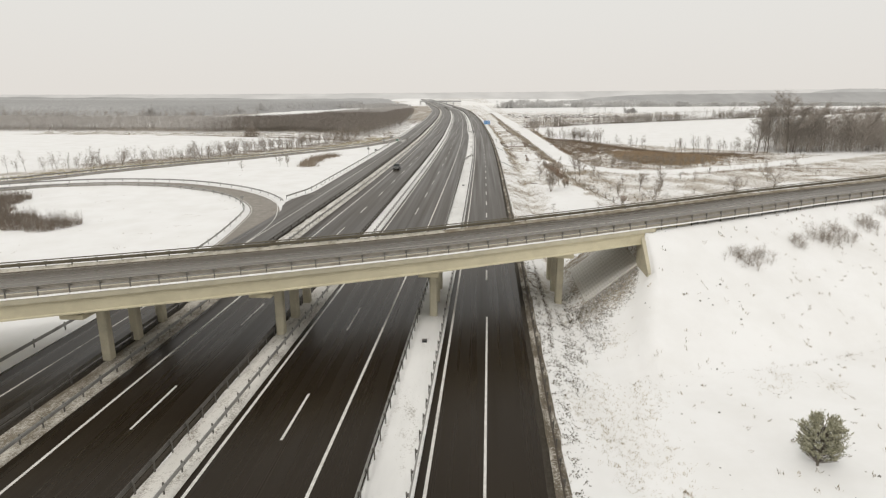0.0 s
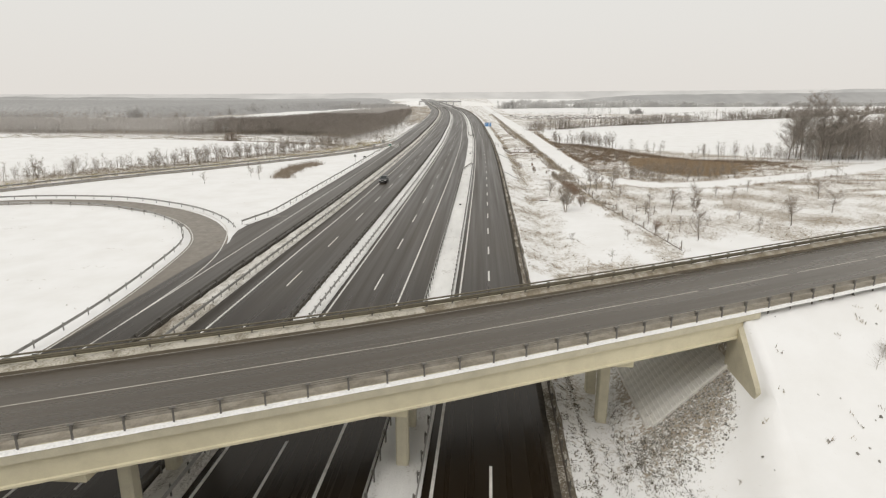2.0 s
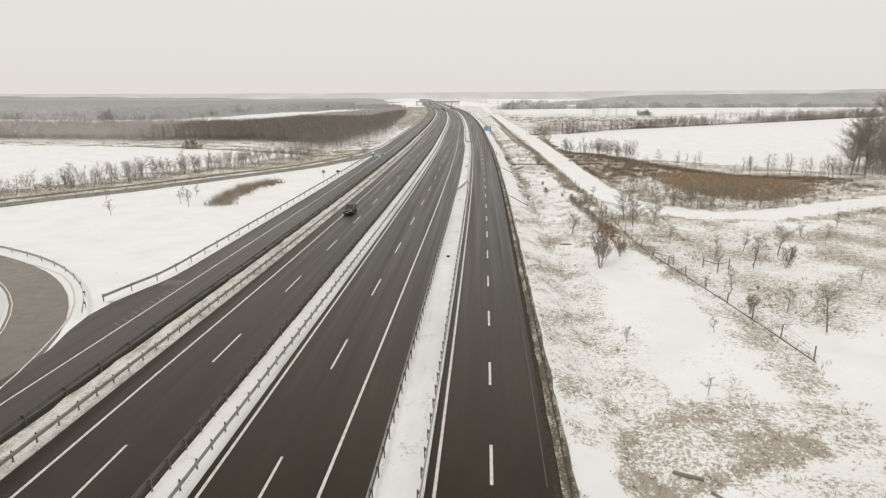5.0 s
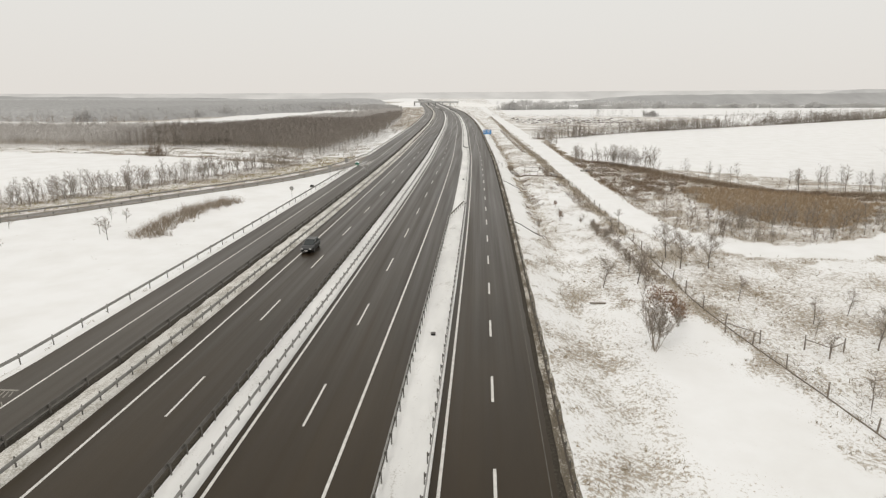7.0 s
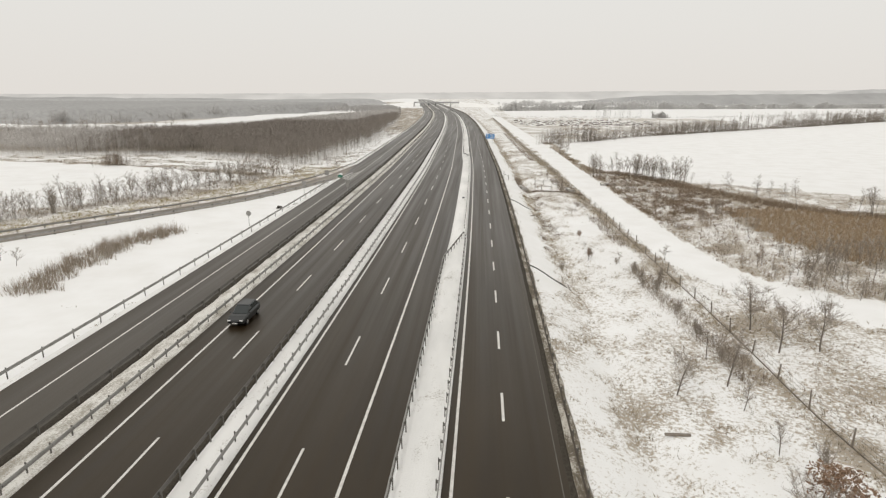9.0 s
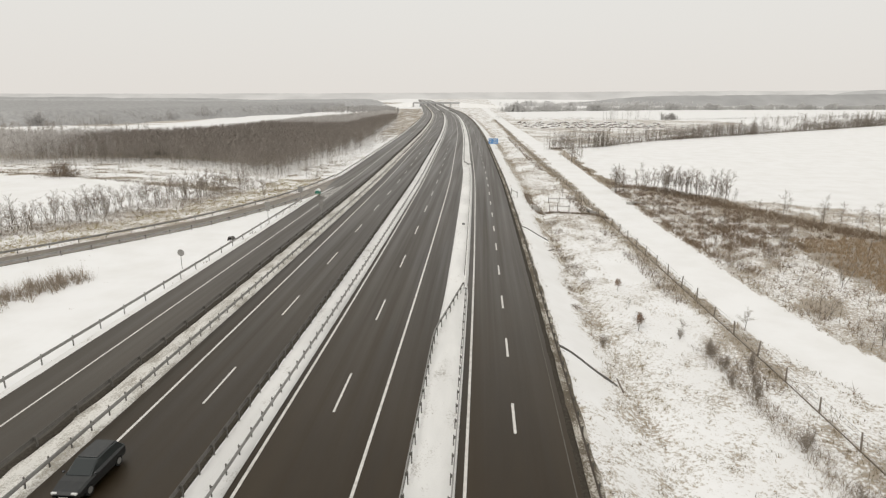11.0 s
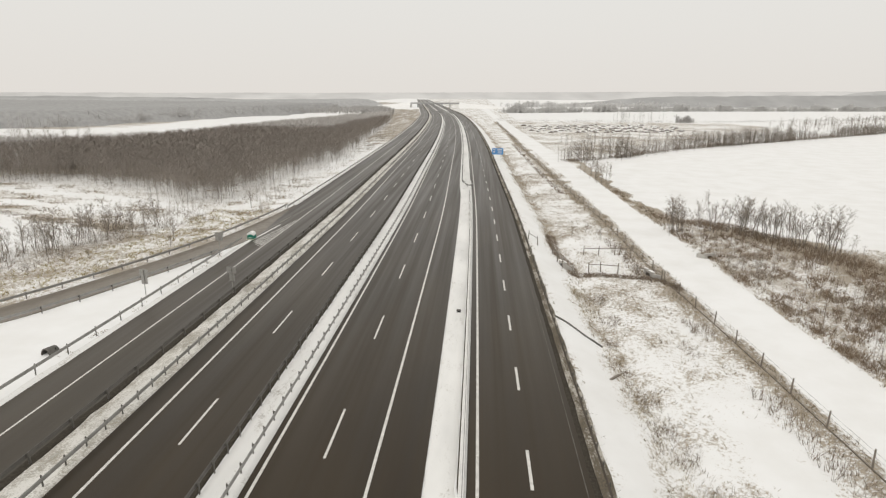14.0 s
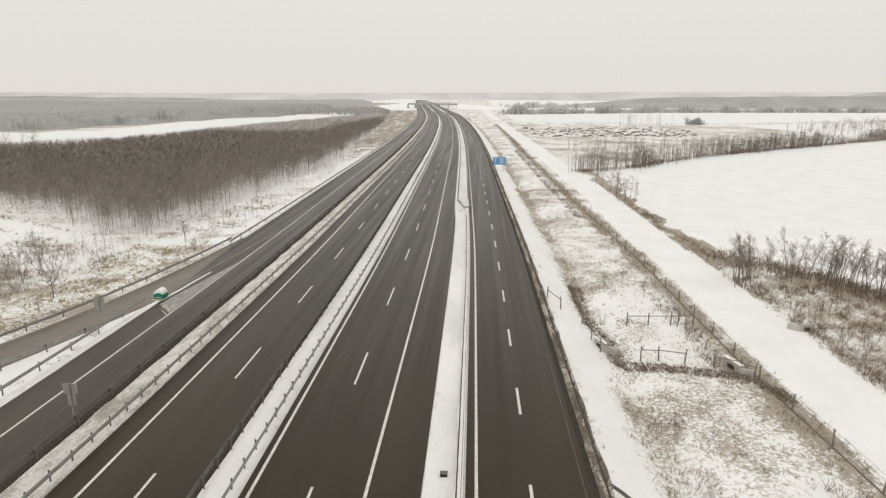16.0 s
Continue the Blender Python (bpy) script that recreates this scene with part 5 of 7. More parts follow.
def tuft_test(amount):
    def test(x, y, r):
        g = grass_cover(x, y) + 0.18 * waves(x, y, 3.1, 41) + 0.14 * waves(x, y, 1.1, 42)
        ok = (g > 0.45) & (r.uniform(0, 1, len(x)) < amount * np.clip((g - 0.40) * 2.5, 0, 1))
        xr = x - bend(y)
        sp = (x - NEAR[0]) * DA + (y - NEAR[1]) * DB
        dp = -(x - NEAR[0]) * DB + (y - NEAR[1]) * DA
        on_road = ((xr > -41) & (xr < 4.9)) | ((dp > -0.5) & (dp < DECK_W + 0.5) & (sp < 200)) | (near_path(x, y, RAMP_P) < 4.5) | (near_path(x, y, LOOP_P) < 4.5)
        return ok & ~on_road
    return test


x, y = scatter(64000, 4.8, 34, -5, 330, tuft_test(0.9), 51)
blades("dry_grass", x, y, 0.32, 0.022, 5, M_GRASS, "tufts of dry straw-coloured grass in thin snow", 52)
x, y = scatter(26000, 28, 120, 60, 262, tuft_test(0.8), 53)
blades("dry_grass", x, y, 0.45, 0.03, 4, M_GRASS, "dry grass between young trees in snow", 54)
x, y = scatter(30000, -135, -40, 140, 330, tuft_test(0.8), 55)
blades("dry_grass", x, y, 0.42, 0.03, 4, M_GRASS, "dry grass beside the slip road", 56)
x, y = scatter(34000, 38, 132, 150, 216, lambda x, y, r: inside(x + 4 * waves(x, y, 9, 40), y + 3 * waves(x, y, 8, 43), MARSH) & (near_path(x, y, TRACK_P) > 4.5) & (waves(x, y, 7, 44) + 0.5 * waves(x, y, 2.5, 45) > -0.75), 57)
blades("reed_bed", x, y, 0.65, 0.035, 6, M_REED, "brown reed bed in a marshy hollow", 58, 0.25)
# brown bramble along the field edge and in patches between track and field
x, y = scatter(70000, 26, 126, 190, 350, lambda x, y, r: (near_path(x, y, FIELD_EDGE) < (2.8 - 2.1 * step(262, 276, y)) + 1.7 * waves(x, y, 9, 46)) & (near_path(x, y, TRACK_P) > 4) & ((y < 270) | (waves(x, y, 8, 195) > 0.15)), 120)
blades("bramble", x, y, 0.85, 0.028, 5, M_BRAMBLE, "dark brown bramble along the snowfield's edge", 121, 0.5)
x, y = scatter(105000, 28, 100, 146, 262, lambda x, y, r: (y < np.interp(x, FIELD_EDGE[:, 0], FIELD_EDGE[:, 1])) & (near_path(x, y, TRACK_P) > 4.2) & (0.6 * waves(x, y, 11, 47) + 0.6 * waves(x, y, 4, 48) > 0.10) & ~inside(x, y, MARSH) & (r.uniform(0, 1, len(x)) < 0.18 + 0.62 * step(186, 204, y + 0.15 * (x - 40)) - 0.15 * step(210, 230, y)), 122)
blades("bramble", x, y, 0.8, 0.024, 4, M_BRAMBLE, "patches of brown bramble in the snow", 123, 0.5)
x, y = scatter(5000, 12, 20, 292, 520, lambda x, y, r: (np.abs(near_path(x, y, FENCE_P) - 2.6) < 0.7) & (x < np.interp(y, FENCE_P[:, 1], FENCE_P[:, 0])) & (waves(x, y, 14, 161) > -0.2) & (y < 430), 124)
blades("fence_scrub", x, y, 0.9, 0.022, 5, M_TWIG_RED, "dark brown scrub on the bank by the fence", 125, 0.4)
x, y = scatter(9000, -152, -58, 238, 272, lambda x, y, r: (near_path(x, y, DARK_LINE) < 1.0 + 0.9 * waves(x, y, 8, 49)), 126)
blades("scrub_row", x, y, 0.7, 0.022, 4, M_TWIG_RED, "row of dark low scrub across the snow", 127, 0.4)
x, y = scatter(60000, -240, -44, 238, 308, lambda x, y, r: (y > np.interp(x, DARK_LINE[:, 0], DARK_LINE[:, 1])) & ~inside(x, y, FOREST) & (near_path(x, y, LANES[0]) > 1.4) & (near_path(x, y, LANES[1]) > 1.2) & (waves(x * 0.35, y + 0.3 * x, 7, 32) + 0.5 * waves(x, y, 3, 50) > 0.25), 128)
blades("scrub_rows", x, y, 0.45, 0.025, 4, M_GRASS, "rows of low grey-brown scrub in front of the plantation", 129, 0.5)
x, y = scatter(26000, -130, -40, 140, 260, lambda x, y, r: (x < np.interp(y, RAMP_P[:, 1], RAMP_P[:, 0])) & (near_path(x, y, RAMP_P) > 15) & (near_path(x, y, RAMP_P) < 27) & (waves(x, y, 6, 51) > -0.25), 130)
blades("shrub_undergrowth", x, y, 0.8, 0.022, 4, M_TWIG, "grey-brown undergrowth beneath roadside shrubs", 131, 0.5)
# scrub in the ditch and along the fence
x, y = scatter(2600, 6, 13, 120, 480, lambda x, y, r: (np.abs(x - bend(y) - 9.7) < 1.0 + 0.6 * waves(x, y, 9, 61)) & (waves(x, y, 12, 62) > -0.35), 59)
blades("ditch_scrub", x, y, 0.6, 0.02, 4, M_GRASS, "brown scrub in the roadside ditch", 60, 0.35)
x, y = scatter(16000, 12, 32, 64, 500, lambda x, y, r: (near_path(x, y, FENCE_P) < 1.6) & (near_path(x, y, TRACK_P) > 3.7) & (waves(x, y, 7, 63) > -0.4), 64)
blades("fence_scrub", x, y, 0.55, 0.02, 4, M_GRASS, "dry weeds along the wire fence", 65, 0.4)
x, y = scatter(4500, 14, 24, 128, 250, lambda x, y, r: (near_path(x, y, FENCE_P) > 1.2) & (near_path(x, y, FENCE_P) < 3.4) & (x < np.interp(y, FENCE_P[:, 1], FENCE_P[:, 0])) & (waves(x, y, 26, 67) > 0.05), 66)
blades("hedge_scrub", x, y, 1.2, 0.018, 4, M_TWIG_RED, "brown hedge scrub inside the fence", 68, 0.35)
x, y = scatter(5200, 18, 23, 128, 164, lambda x, y, r: near_path(x, y, np.array([(19.7, 161.0), (20.0, 151.0), (20.6, 143.0), (21.3, 133.0)])) < (1.5 + 0.9 * waves(x, y, 5, 231)) * r.uniform(0.05, 1, len(x)), 232)
blades("hedge_scrub", x, y, 0.75, 0.011, 3, M_REED_G, "thin brown hedge scrub inside the fence", 233, 0.5)
# reed patch in the left snowfield and the thicket inside the loop
x, y = scatter(9000, -66, -44, 138, 182, lambda x, y, r: near_path(x, y, np.array([[-53.6, 145.5], [-54.6, 155.0], [-55.0, 165.0], [-52.4, 174.5]])) < (3.0 + 1.5 * waves(x, y, 6, 69) + 1.0 * waves(x, y, 2.5, 70)) * r.uniform(0.35, 1, len(x)) ** 0.6, 70)
blades("reed_patch", x, y, 1.6, 0.020, 4, M_REED_G, "brown reed patch standing in the snowfield", 71, 0.28)
x, y = scatter(16000, -112, -60, 44, 92, lambda x, y, r: near_path(x, y, np.array([[-99.0, 84.0], [-95.0, 74.0], [-88.0, 66.0], [-79.0, 62.5], [-73.0, 62.0]])) < 4.2 + 1.5 * waves(x, y, 9, 72), 73)
blades("thicket", x, y, 1.6, 0.020, 5, M_TWIG_RED, "dark bare thicket inside the loop ramp", 74, 0.3)
# weeds on the overpass slopes
x, y = scatter(11000, 20, 64, 54, 92, lambda x, y, r: near_path(x, y, np.array([[22.5, 59.0], [25.0, 59.6], [36.0, 67.0], [50.0, 75.5], [62.0, 83.0]])) < 1.5 + 0.9 * waves(x, y, 6, 78), 79)
blades("slope_scrub", x, y, 1.3, 0.018, 5, M_REED_G, "brown reeds at the foot of the embankment", 80, 0.3)
x, y = scatter(1800, 6, 22, 4, 34, tuft_test(0.9), 82)
blades("slope_weeds", x, y, 0.26, 0.02, 3, M_GRASS, "weeds on the gravelly slope by the overpass", 83, 0.5)
x, y = scatter(1050, 10, 60, -20, 40, lambda x, y, r: r.uniform(0, 1, len(x)) < 0.55, 84)
blades("weed_stalks", x, y, 0.30, 0.03, 6, M_GRASS, "scattered weed stalks in deep snow", 85, 0.5)

EMB_BRUSH = [((25.6, 29.15), 1.6, 42), ((27.6, 29.95), 1.3, 28), ((33.0, 33.15), 1.2, 24), ((36.6, 34.75), 1.8, 55), ((39.2, 36.15), 1.7, 45), ((43.5, 38.75), 1.8, 50), ((48.0, 41.35), 1.8, 60), ((54.0, 44.55), 2.0, 60)]
# shrubs and trees along the slip road on the left
k = 0
for a, b, n in [((-99, 158), (-90, 172), 20), ((-90, 172), (-82, 194), 30), ((-82, 192), (-73, 214), 34), ((-74, 212), (-66, 231), 30), ((-66, 231), (-59, 246), 20), ((-122, 132), (-99, 160), 26), ((-150, 100), (-122, 134), 16)]:
    for i in range(n):
        u = (i + rnd.random()) / n
        x, y = a[0] + (b[0] - a[0]) * u + rnd.uniform(-3.2, 3.2), a[1] + (b[1] - a[1]) * u + rnd.uniform(-3, 3)
        place_tree(THIN[k % 5] if k % 3 else TALL[k % 6], x, y, "roadside_shrub", "bare grey-brown shrub beside the slip road", "shrub", "shrubs along the slip road", 43 * k, rnd.uniform(0.7, 1.2) if k % 3 else rnd.uniform(0.6, 0.95))
        k += 1
for k, (x, y, sz) in enumerate([(-62.5, 154.8, 0.75), (-66.4, 156.9, 0.7), (-61.6, 146.0, 0.85), (-58.1, 142.4, 1.1), (-68.4, 133.4, 0.9), (-78.5, 148, 0.8), (-50.8, 238.0, 1.0), (-48.3, 264.3, 1.1), (-43.9, 258, 0.6), (-56.7, 226, 0.5), (-48.6, 232.8, 0.6), (-59.5, 217.9, 0.5)]):
    place_tree(SMALL[k % 5], x, y, "young_tree", "small leafless tree in the roadside snow", "tree", "young trees on the left", 67 * k, sz)

# ---- young wood on the left ----


def pole_template(seed, h, n_twigs, wide, r0, low=0.3):
    """A slender pole with rising twigs, as flat tapered blades."""
    r = np.random.RandomState(seed)
    v, f = [], []

    def blade(a, b, wa, wb):
        a, b = np.array(a), np.array(b)
        ang = r.uniform(0, 3.14)
        o = np.array([math.cos(ang), math.sin(ang), 0])
        k = len(v)
        v.extend([a - o * wa, a + o * wa, b + o * wb, b - o * wb])
        f.append((k, k + 1, k + 2, k + 3))
    lx, ly = r.normal(0, 0.04, 2) * h
    for _ in range(2):
        blade((0, 0, -0.2), (lx, ly, h * 0.95), r0, r0 * 0.3)
    for i in range(n_twigs):
        u = r.uniform(low, 0.97)
        b = np.array([lx * u, ly * u, h * u * 0.95])
        a = r.uniform(0, 6.283)
        ln = wide * (1.15 - 0.8 * u) * r.uniform(0.6, 1.2)
        e = b + np.array([math.cos(a) * ln, math.sin(a) * ln, min(ln * r.uniform(0.25, 1.0), h * 1.02 - b[2])])
        blade(b, e, r0 * 0.62, r0 * 0.22)
    return np.array(v), np.array(f)


def wood_of(name, xs, ys, hs, templates, mat, label, seed):
    r = np.random.RandomState(seed)
    vs, fs, o = [], [], 0
    zs = ground_z(xs, ys)
    for i in range(len(xs)):
        v, f = templates[i % len(templates)]
        a = r.uniform(0, 6.283)
        c, s = math.cos(a), math.sin(a)
        w = np.stack([v[:, 0] * c - v[:, 1] * s, v[:, 0] * s + v[:, 1] * c, v[:, 2]], 1) * hs[i] + (xs[i], ys[i], zs[i])
        vs.append(w)
        fs.append(f + o)
        o += len(v)
    ob = new(name, fast_mesh(name, np.concatenate(vs), np.concatenate(fs), mat))
    return tagged(ob, label, "woodland", "", "stuff")


POLES = [pole_template(500 + k, 1.0, 62, 0.33, 0.0052, 0.36) for k in range(7)]
POLES_FAR = [pole_template(530 + k, 1.0, 18, 0.46, 0.014, 0.36) for k in range(5)]
POLES_LITE = [pole_template(520 + k, 1.0, 34, 0.44, 0.0098, 0.36) for k in range(5)]
x, y = scatter(78000, -425, -46, 258, 725, lambda x, y, r: inside(x + 3.5 * waves(x, y, 14, 90), y + 5 * waves(x, y, 17, 92), FOREST) & (r.uniform(0, 1, len(x)) < np.where(x > -160, 1.0, 0.62) * (0.72 + 0.28 * step(0, 12, near_path(x, y, FOREST_RIM)))), 86)
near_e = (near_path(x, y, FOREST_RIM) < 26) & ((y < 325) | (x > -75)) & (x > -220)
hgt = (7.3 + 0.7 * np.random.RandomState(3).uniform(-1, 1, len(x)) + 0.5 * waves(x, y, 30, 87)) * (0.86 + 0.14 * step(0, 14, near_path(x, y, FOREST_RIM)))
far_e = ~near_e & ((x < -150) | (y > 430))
# trees further left take the copy with haze in its colour
hazed = x < -142 + np.random.RandomState(4).normal(0, 9, len(x))
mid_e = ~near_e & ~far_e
wood_of("young_woodland", x[near_e & ~hazed], y[near_e & ~hazed], hgt[near_e & ~hazed], POLES, M_FOREST, "dense plantation of young leafless trees", 88)
wood_of("young_woodland", x[near_e & hazed], y[near_e & hazed], hgt[near_e & hazed], POLES, M_FOREST_H, "left end of the young plantation, paled for haze", 90)
wood_of("young_woodland", x[mid_e], y[mid_e], hgt[mid_e], POLES_LITE, M_FOREST, "dense plantation of young leafless trees", 89)
wood_of("young_woodland", x[far_e], y[far_e], hgt[far_e], POLES_FAR, M_FOREST_H, "far part of the young plantation in haze-pale colour", 89)
x, y = scatter(420, -340, -146, 362, 380, lambda x, y, r: np.abs(y - 366 + 0.06 * (x + 146)) < 5, 94)
wood_of("tree_row", x, y, 9.0 * np.random.RandomState(5).uniform(0.7, 1.1, len(x)), POLES, M_FOREST_D, "row of tall thin trees behind the plantation", 96)
for k, (x, y, sz) in enumerate([(-52, 356, 1.0), (-53.5, 352, 1.1), (-60, 276, 0.9), (-62, 274, 1.0), (-58, 277, 0.9), (-114, 263, 0.7), (-116, 264, 0.8), (-112, 264, 0.7), (-118, 265, 0.75), (-115, 266, 0.8), (-113, 262, 0.6), (-117, 262, 0.6), (-55, 420, 1.0), (-60, 440, 0.9)]):
    place_tree(TALL[k % 6], x, y, "slender_tree", "leafless tree at the edge of the plantation", "tree", "trees by the plantation", 59 * k, sz)

# saplings between the track and the field, and behind the shrubs of the slip road
BUSHY = [pole_template(610 + k, 1.0, 30, 0.75, 0.012, 0.05) for k in range(5)]
BRUSH = [pole_template(570 + k, 1.0, 22, 0.30, 0.008, 0.2) for k in range(5)]
x, y = scatter(5200, 29, 100, 146, 262, lambda x, y, r: (y < np.interp(x, FIELD_EDGE[:, 0], FIELD_EDGE[:, 1])) & (near_path(x, y, TRACK_P) > 4.5) & (waves(x, y, 10, 170) > -0.2) & (r.uniform(0, 1, len(x)) < np.where(inside(x, y, MARSH), 0.10, 0.30 + 0.45 * step(186, 204, y))), 171)
wood_of("sapling_brush", x, y, np.random.RandomState(172).uniform(1.2, 3.6, len(x)), BRUSH, M_TWIG_RED, "brown brush of thin saplings in snow", 173)
x, y = scatter(9000, -130, -44, 130, 262, lambda x, y, r: (x < np.interp(y, RAMP_P[:, 1], RAMP_P[:, 0])) & (np.abs(near_path(x, y, RAMP_P) - 21) < 4.5 + 2 * waves(x, y, 12, 174)) & (r.uniform(0, 1, len(x)) < 0.6), 175)
wood_of("sapling_brush", x, y, np.random.RandomState(176).uniform(1.0, 3.4, len(x)), BRUSH, M_TWIG, "grey brush of thin saplings beside the slip road", 177)
bx, by_ = [], []
for (cx, cy), sp, n in EMB_BRUSH:
    bx.append(nrng.normal(cx, sp * 0.5, n))
    by_.append(nrng.normal(cy, sp * 0.35, n))
bx, by_ = np.concatenate(bx), np.concatenate(by_)
wood_of("slope_brush", bx, by_, nrng.uniform(0.5, 1.25, len(bx)), BUSHY, M_TWIG, "grey-brown bushes on the snowy embankment", 186)
bx, by_ = nrng.normal(-115.0, 2.6, 80), nrng.normal(262.0, 2.2, 80)
wood_of("sapling_brush", bx, by_, nrng.uniform(1.0, 4.2, len(bx)) * np.exp(-((bx + 115) / 5.0) ** 2), BUSHY, M_TWIG_RED, "dark dense bush in front of the plantation", 187)
x, y = scatter(900, -240, -46, 246, 305, lambda x, y, r: (y > np.interp(x, DARK_LINE[:, 0], DARK_LINE[:, 1])) & (waves(x * 0.4, y, 8, 178) > 0.2), 179)
wood_of("sapling_brush", x, y, np.random.RandomState(180).uniform(0.6, 1.6, len(x)), BRUSH, M_HEDGE, "low brush in front of the plantation", 181)

x, y = scatter(7000, -112, -60, 44, 92, lambda x, y, r: near_path(x, y, np.array([[-99.0, 84.0], [-95.0, 74.0], [-88.0, 66.0], [-79.0, 62.5], [-73.0, 62.0]])) < 4.4 + 1.5 * waves(x, y, 9, 72), 182)
wood_of("thicket_brush", x, y, np.random.RandomState(183).uniform(1.3, 2.5, len(x)), BRUSH, M_HEDGE, "dense grey-brown brush inside the loop ramp", 184)

x, y = scatter(5000, -56, -42, 268, 470, lambda x, y, r: (x < -43 + bend(y)) & ~inside(x - 1.5, y, FOREST) & (waves(x, y, 11, 190) > -0.1) & (r.uniform(0, 1, len(x)) < 0.5), 191)
wood_of("sapling_brush", x, y, np.random.RandomState(192).uniform(0.5, 2.0, len(x)), BRUSH, M_HEDGE, "brown brush between plantation and road", 193)

x, y = scatter(9000, -140, -44, 430, 900, lambda x, y, r: (x - bend(y) < -43) & (x - bend(y) > -80) & ~inside(x, y, FOREST) & (waves(x, y, 24, 204) > -0.1) & (r.uniform(0, 1, len(x)) < 0.35), 205)
wood_of("sapling_brush", x, y, np.random.RandomState(206).uniform(1.2, 4.5, len(x)), BRUSH, M_FOREST_D, "brush beside the distant motorway in haze-pale colour", 207)

# ---- far land ----
FAR_T = [pole_template(540 + k, 1.0, 13, 0.50, 0.075, 0.12) for k in range(6)]
SCRUB_T = [pole_template(590 + k, 1.0, 8, 0.6, 0.03, 0.1) for k in range(5)]
HEDGE_T = [pole_template(560 + k, 1.0, 17, 0.34, 0.011, 0.2) for k in range(6)]


def far_wood(poly, n, h, seed, label, mat=None, tmpl=None, vary=0.25):
    xs, ys = [q[0] for q in poly], [q[1] for q in poly]
    x, y = scatter(n, min(xs), max(xs), min(ys), max(ys), lambda x, y, r: inside(x, y, poly), seed)
    r = np.random.RandomState(seed)
    wood_of("far_woodland", x, y, h * r.uniform(1 - vary, 1 + vary * 0.6, len(x)), tmpl or FAR_T, mat or M_FAR, label, seed + 1)


def far_row(pts, half, n, h, seed, label, mat=None, tmpl=None, vary=0.25):
    """A line of distant trees or bushes along plan points."""
    p = smooth_path(pts, 10.0)
    r = np.random.RandomState(seed)
    u = np.sort(r.uniform(0, len(p) - 1.001, n))
    x = np.interp(u, np.arange(len(p)), p[:, 0]) + r.normal(0, half * 0.6, n)
    y = np.interp(u, np.arange(len(p)), p[:, 1]) + r.normal(0, half * 0.6, n)
    swell = 0.72 + 0.42 * waves(x, y, 60, seed + 2) + 0.25 * waves(x, y, 14, seed + 3)
    hs = h * np.clip(swell, 0.3, 1.3) * r.uniform(1 - vary, 1 + vary * 0.6, n)
    wood_of("far_hedge", x, y, hs, tmpl or FAR_T, mat or M_FAR, label, seed + 1)


def canopy(poly, h, cell, seed, mat, label):
    """A distant wood as one uneven mass of crowns, falling to the ground at its edges."""
    xs, ys = np.array([q[0] for q in poly], float), np.array([q[1] for q in poly], float)
    gx, gy = np.arange(xs.min() - cell, xs.max() + 2 * cell, cell), np.arange(ys.min() - cell, ys.max() + 2 * cell, cell)
    mx, my = np.meshgrid(gx, gy)
    r = np.random.RandomState(seed)
    mx, my = mx + r.uniform(-0.3, 0.3, mx.shape) * cell, my + r.uniform(-0.3, 0.3, mx.shape) * cell
    ins = inside(mx, my, poly)
    mz = ground_z(mx, my) + np.where(ins, h * (1 + 0.08 * waves(mx, my, 120, seed + 3)) + r.uniform(-0.6, 0.6, mx.shape), -0.6)
    n_x = len(gx)
    ids = np.arange(mx.size).reshape(mx.shape)
    fs = np.stack([ids[:-1, :-1], ids[:-1, 1:], ids[1:, 1:], ids[1:, :-1]], -1).reshape(-1, 4)
    use = ins.reshape(-1)[fs].any(1)
    fs = fs[use]
    keep = np.unique(fs)
    back = np.zeros(mx.size, int)
    back[keep] = np.arange(len(keep))
    v = np.stack([mx, my, mz], -1).reshape(-1, 3)[keep]
    me = fast_mesh("far_woodland", v, back[fs], mat)
    me.shade_smooth()
    return tagged(new("far_woodland", me), label, "woodland", "", "stuff")


LEFT_WOOD = [(-1100, 490), (-362, 490), (-290, 485), (-262, 510), (-250, 560), (-238, 600), (-228, 680), (-205, 730), (-190, 820), (-190, 930), (-420, 980), (-1100, 900)]
canopy(LEFT_WOOD, 9.0, 14.0, 600, M_CANOPY, "distant wood in haze-pale grey beyond the snowfield")
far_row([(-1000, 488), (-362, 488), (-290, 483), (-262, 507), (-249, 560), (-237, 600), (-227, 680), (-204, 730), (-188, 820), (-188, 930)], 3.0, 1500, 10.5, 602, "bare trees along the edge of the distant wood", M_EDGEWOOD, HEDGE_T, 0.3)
canopy([(-190, 935), (-165, 1150), (-260, 1500), (-1700, 1500), (-1700, 905), (-1100, 905), (-420, 985)], 10.0, 25.0, 604, M_CANOPY2, "wood on the far horizon in paler haze grey")
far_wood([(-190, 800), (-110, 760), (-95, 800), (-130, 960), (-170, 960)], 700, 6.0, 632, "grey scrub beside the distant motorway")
# hedgerow of thin trees along the far edge of the field, low scrub at its foot
HEDGE_LINE = [(29, 366), (49, 379), (100, 431), (226, 530), (396, 674), (700, 940)]
far_row(HEDGE_LINE, 4.5, 4600, 7.6, 608, "hedgerow of thin bare trees along the field edge", M_HEDGE, HEDGE_T, 0.5)
far_row([(x - 2.0, y - 2.5) for x, y in HEDGE_LINE], 1.6, 7000, 1.8, 609, "low brown scrub at the foot of the hedgerow", M_TWIG_RED, SCRUB_T, 0.4)
far_wood([(33, 385), (60, 408), (120, 468), (150, 500), (100, 490), (28, 450)], 500, 4.5, 612, "thin scrub beyond the hedgerow", M_HEDGE, HEDGE_T, 0.5)
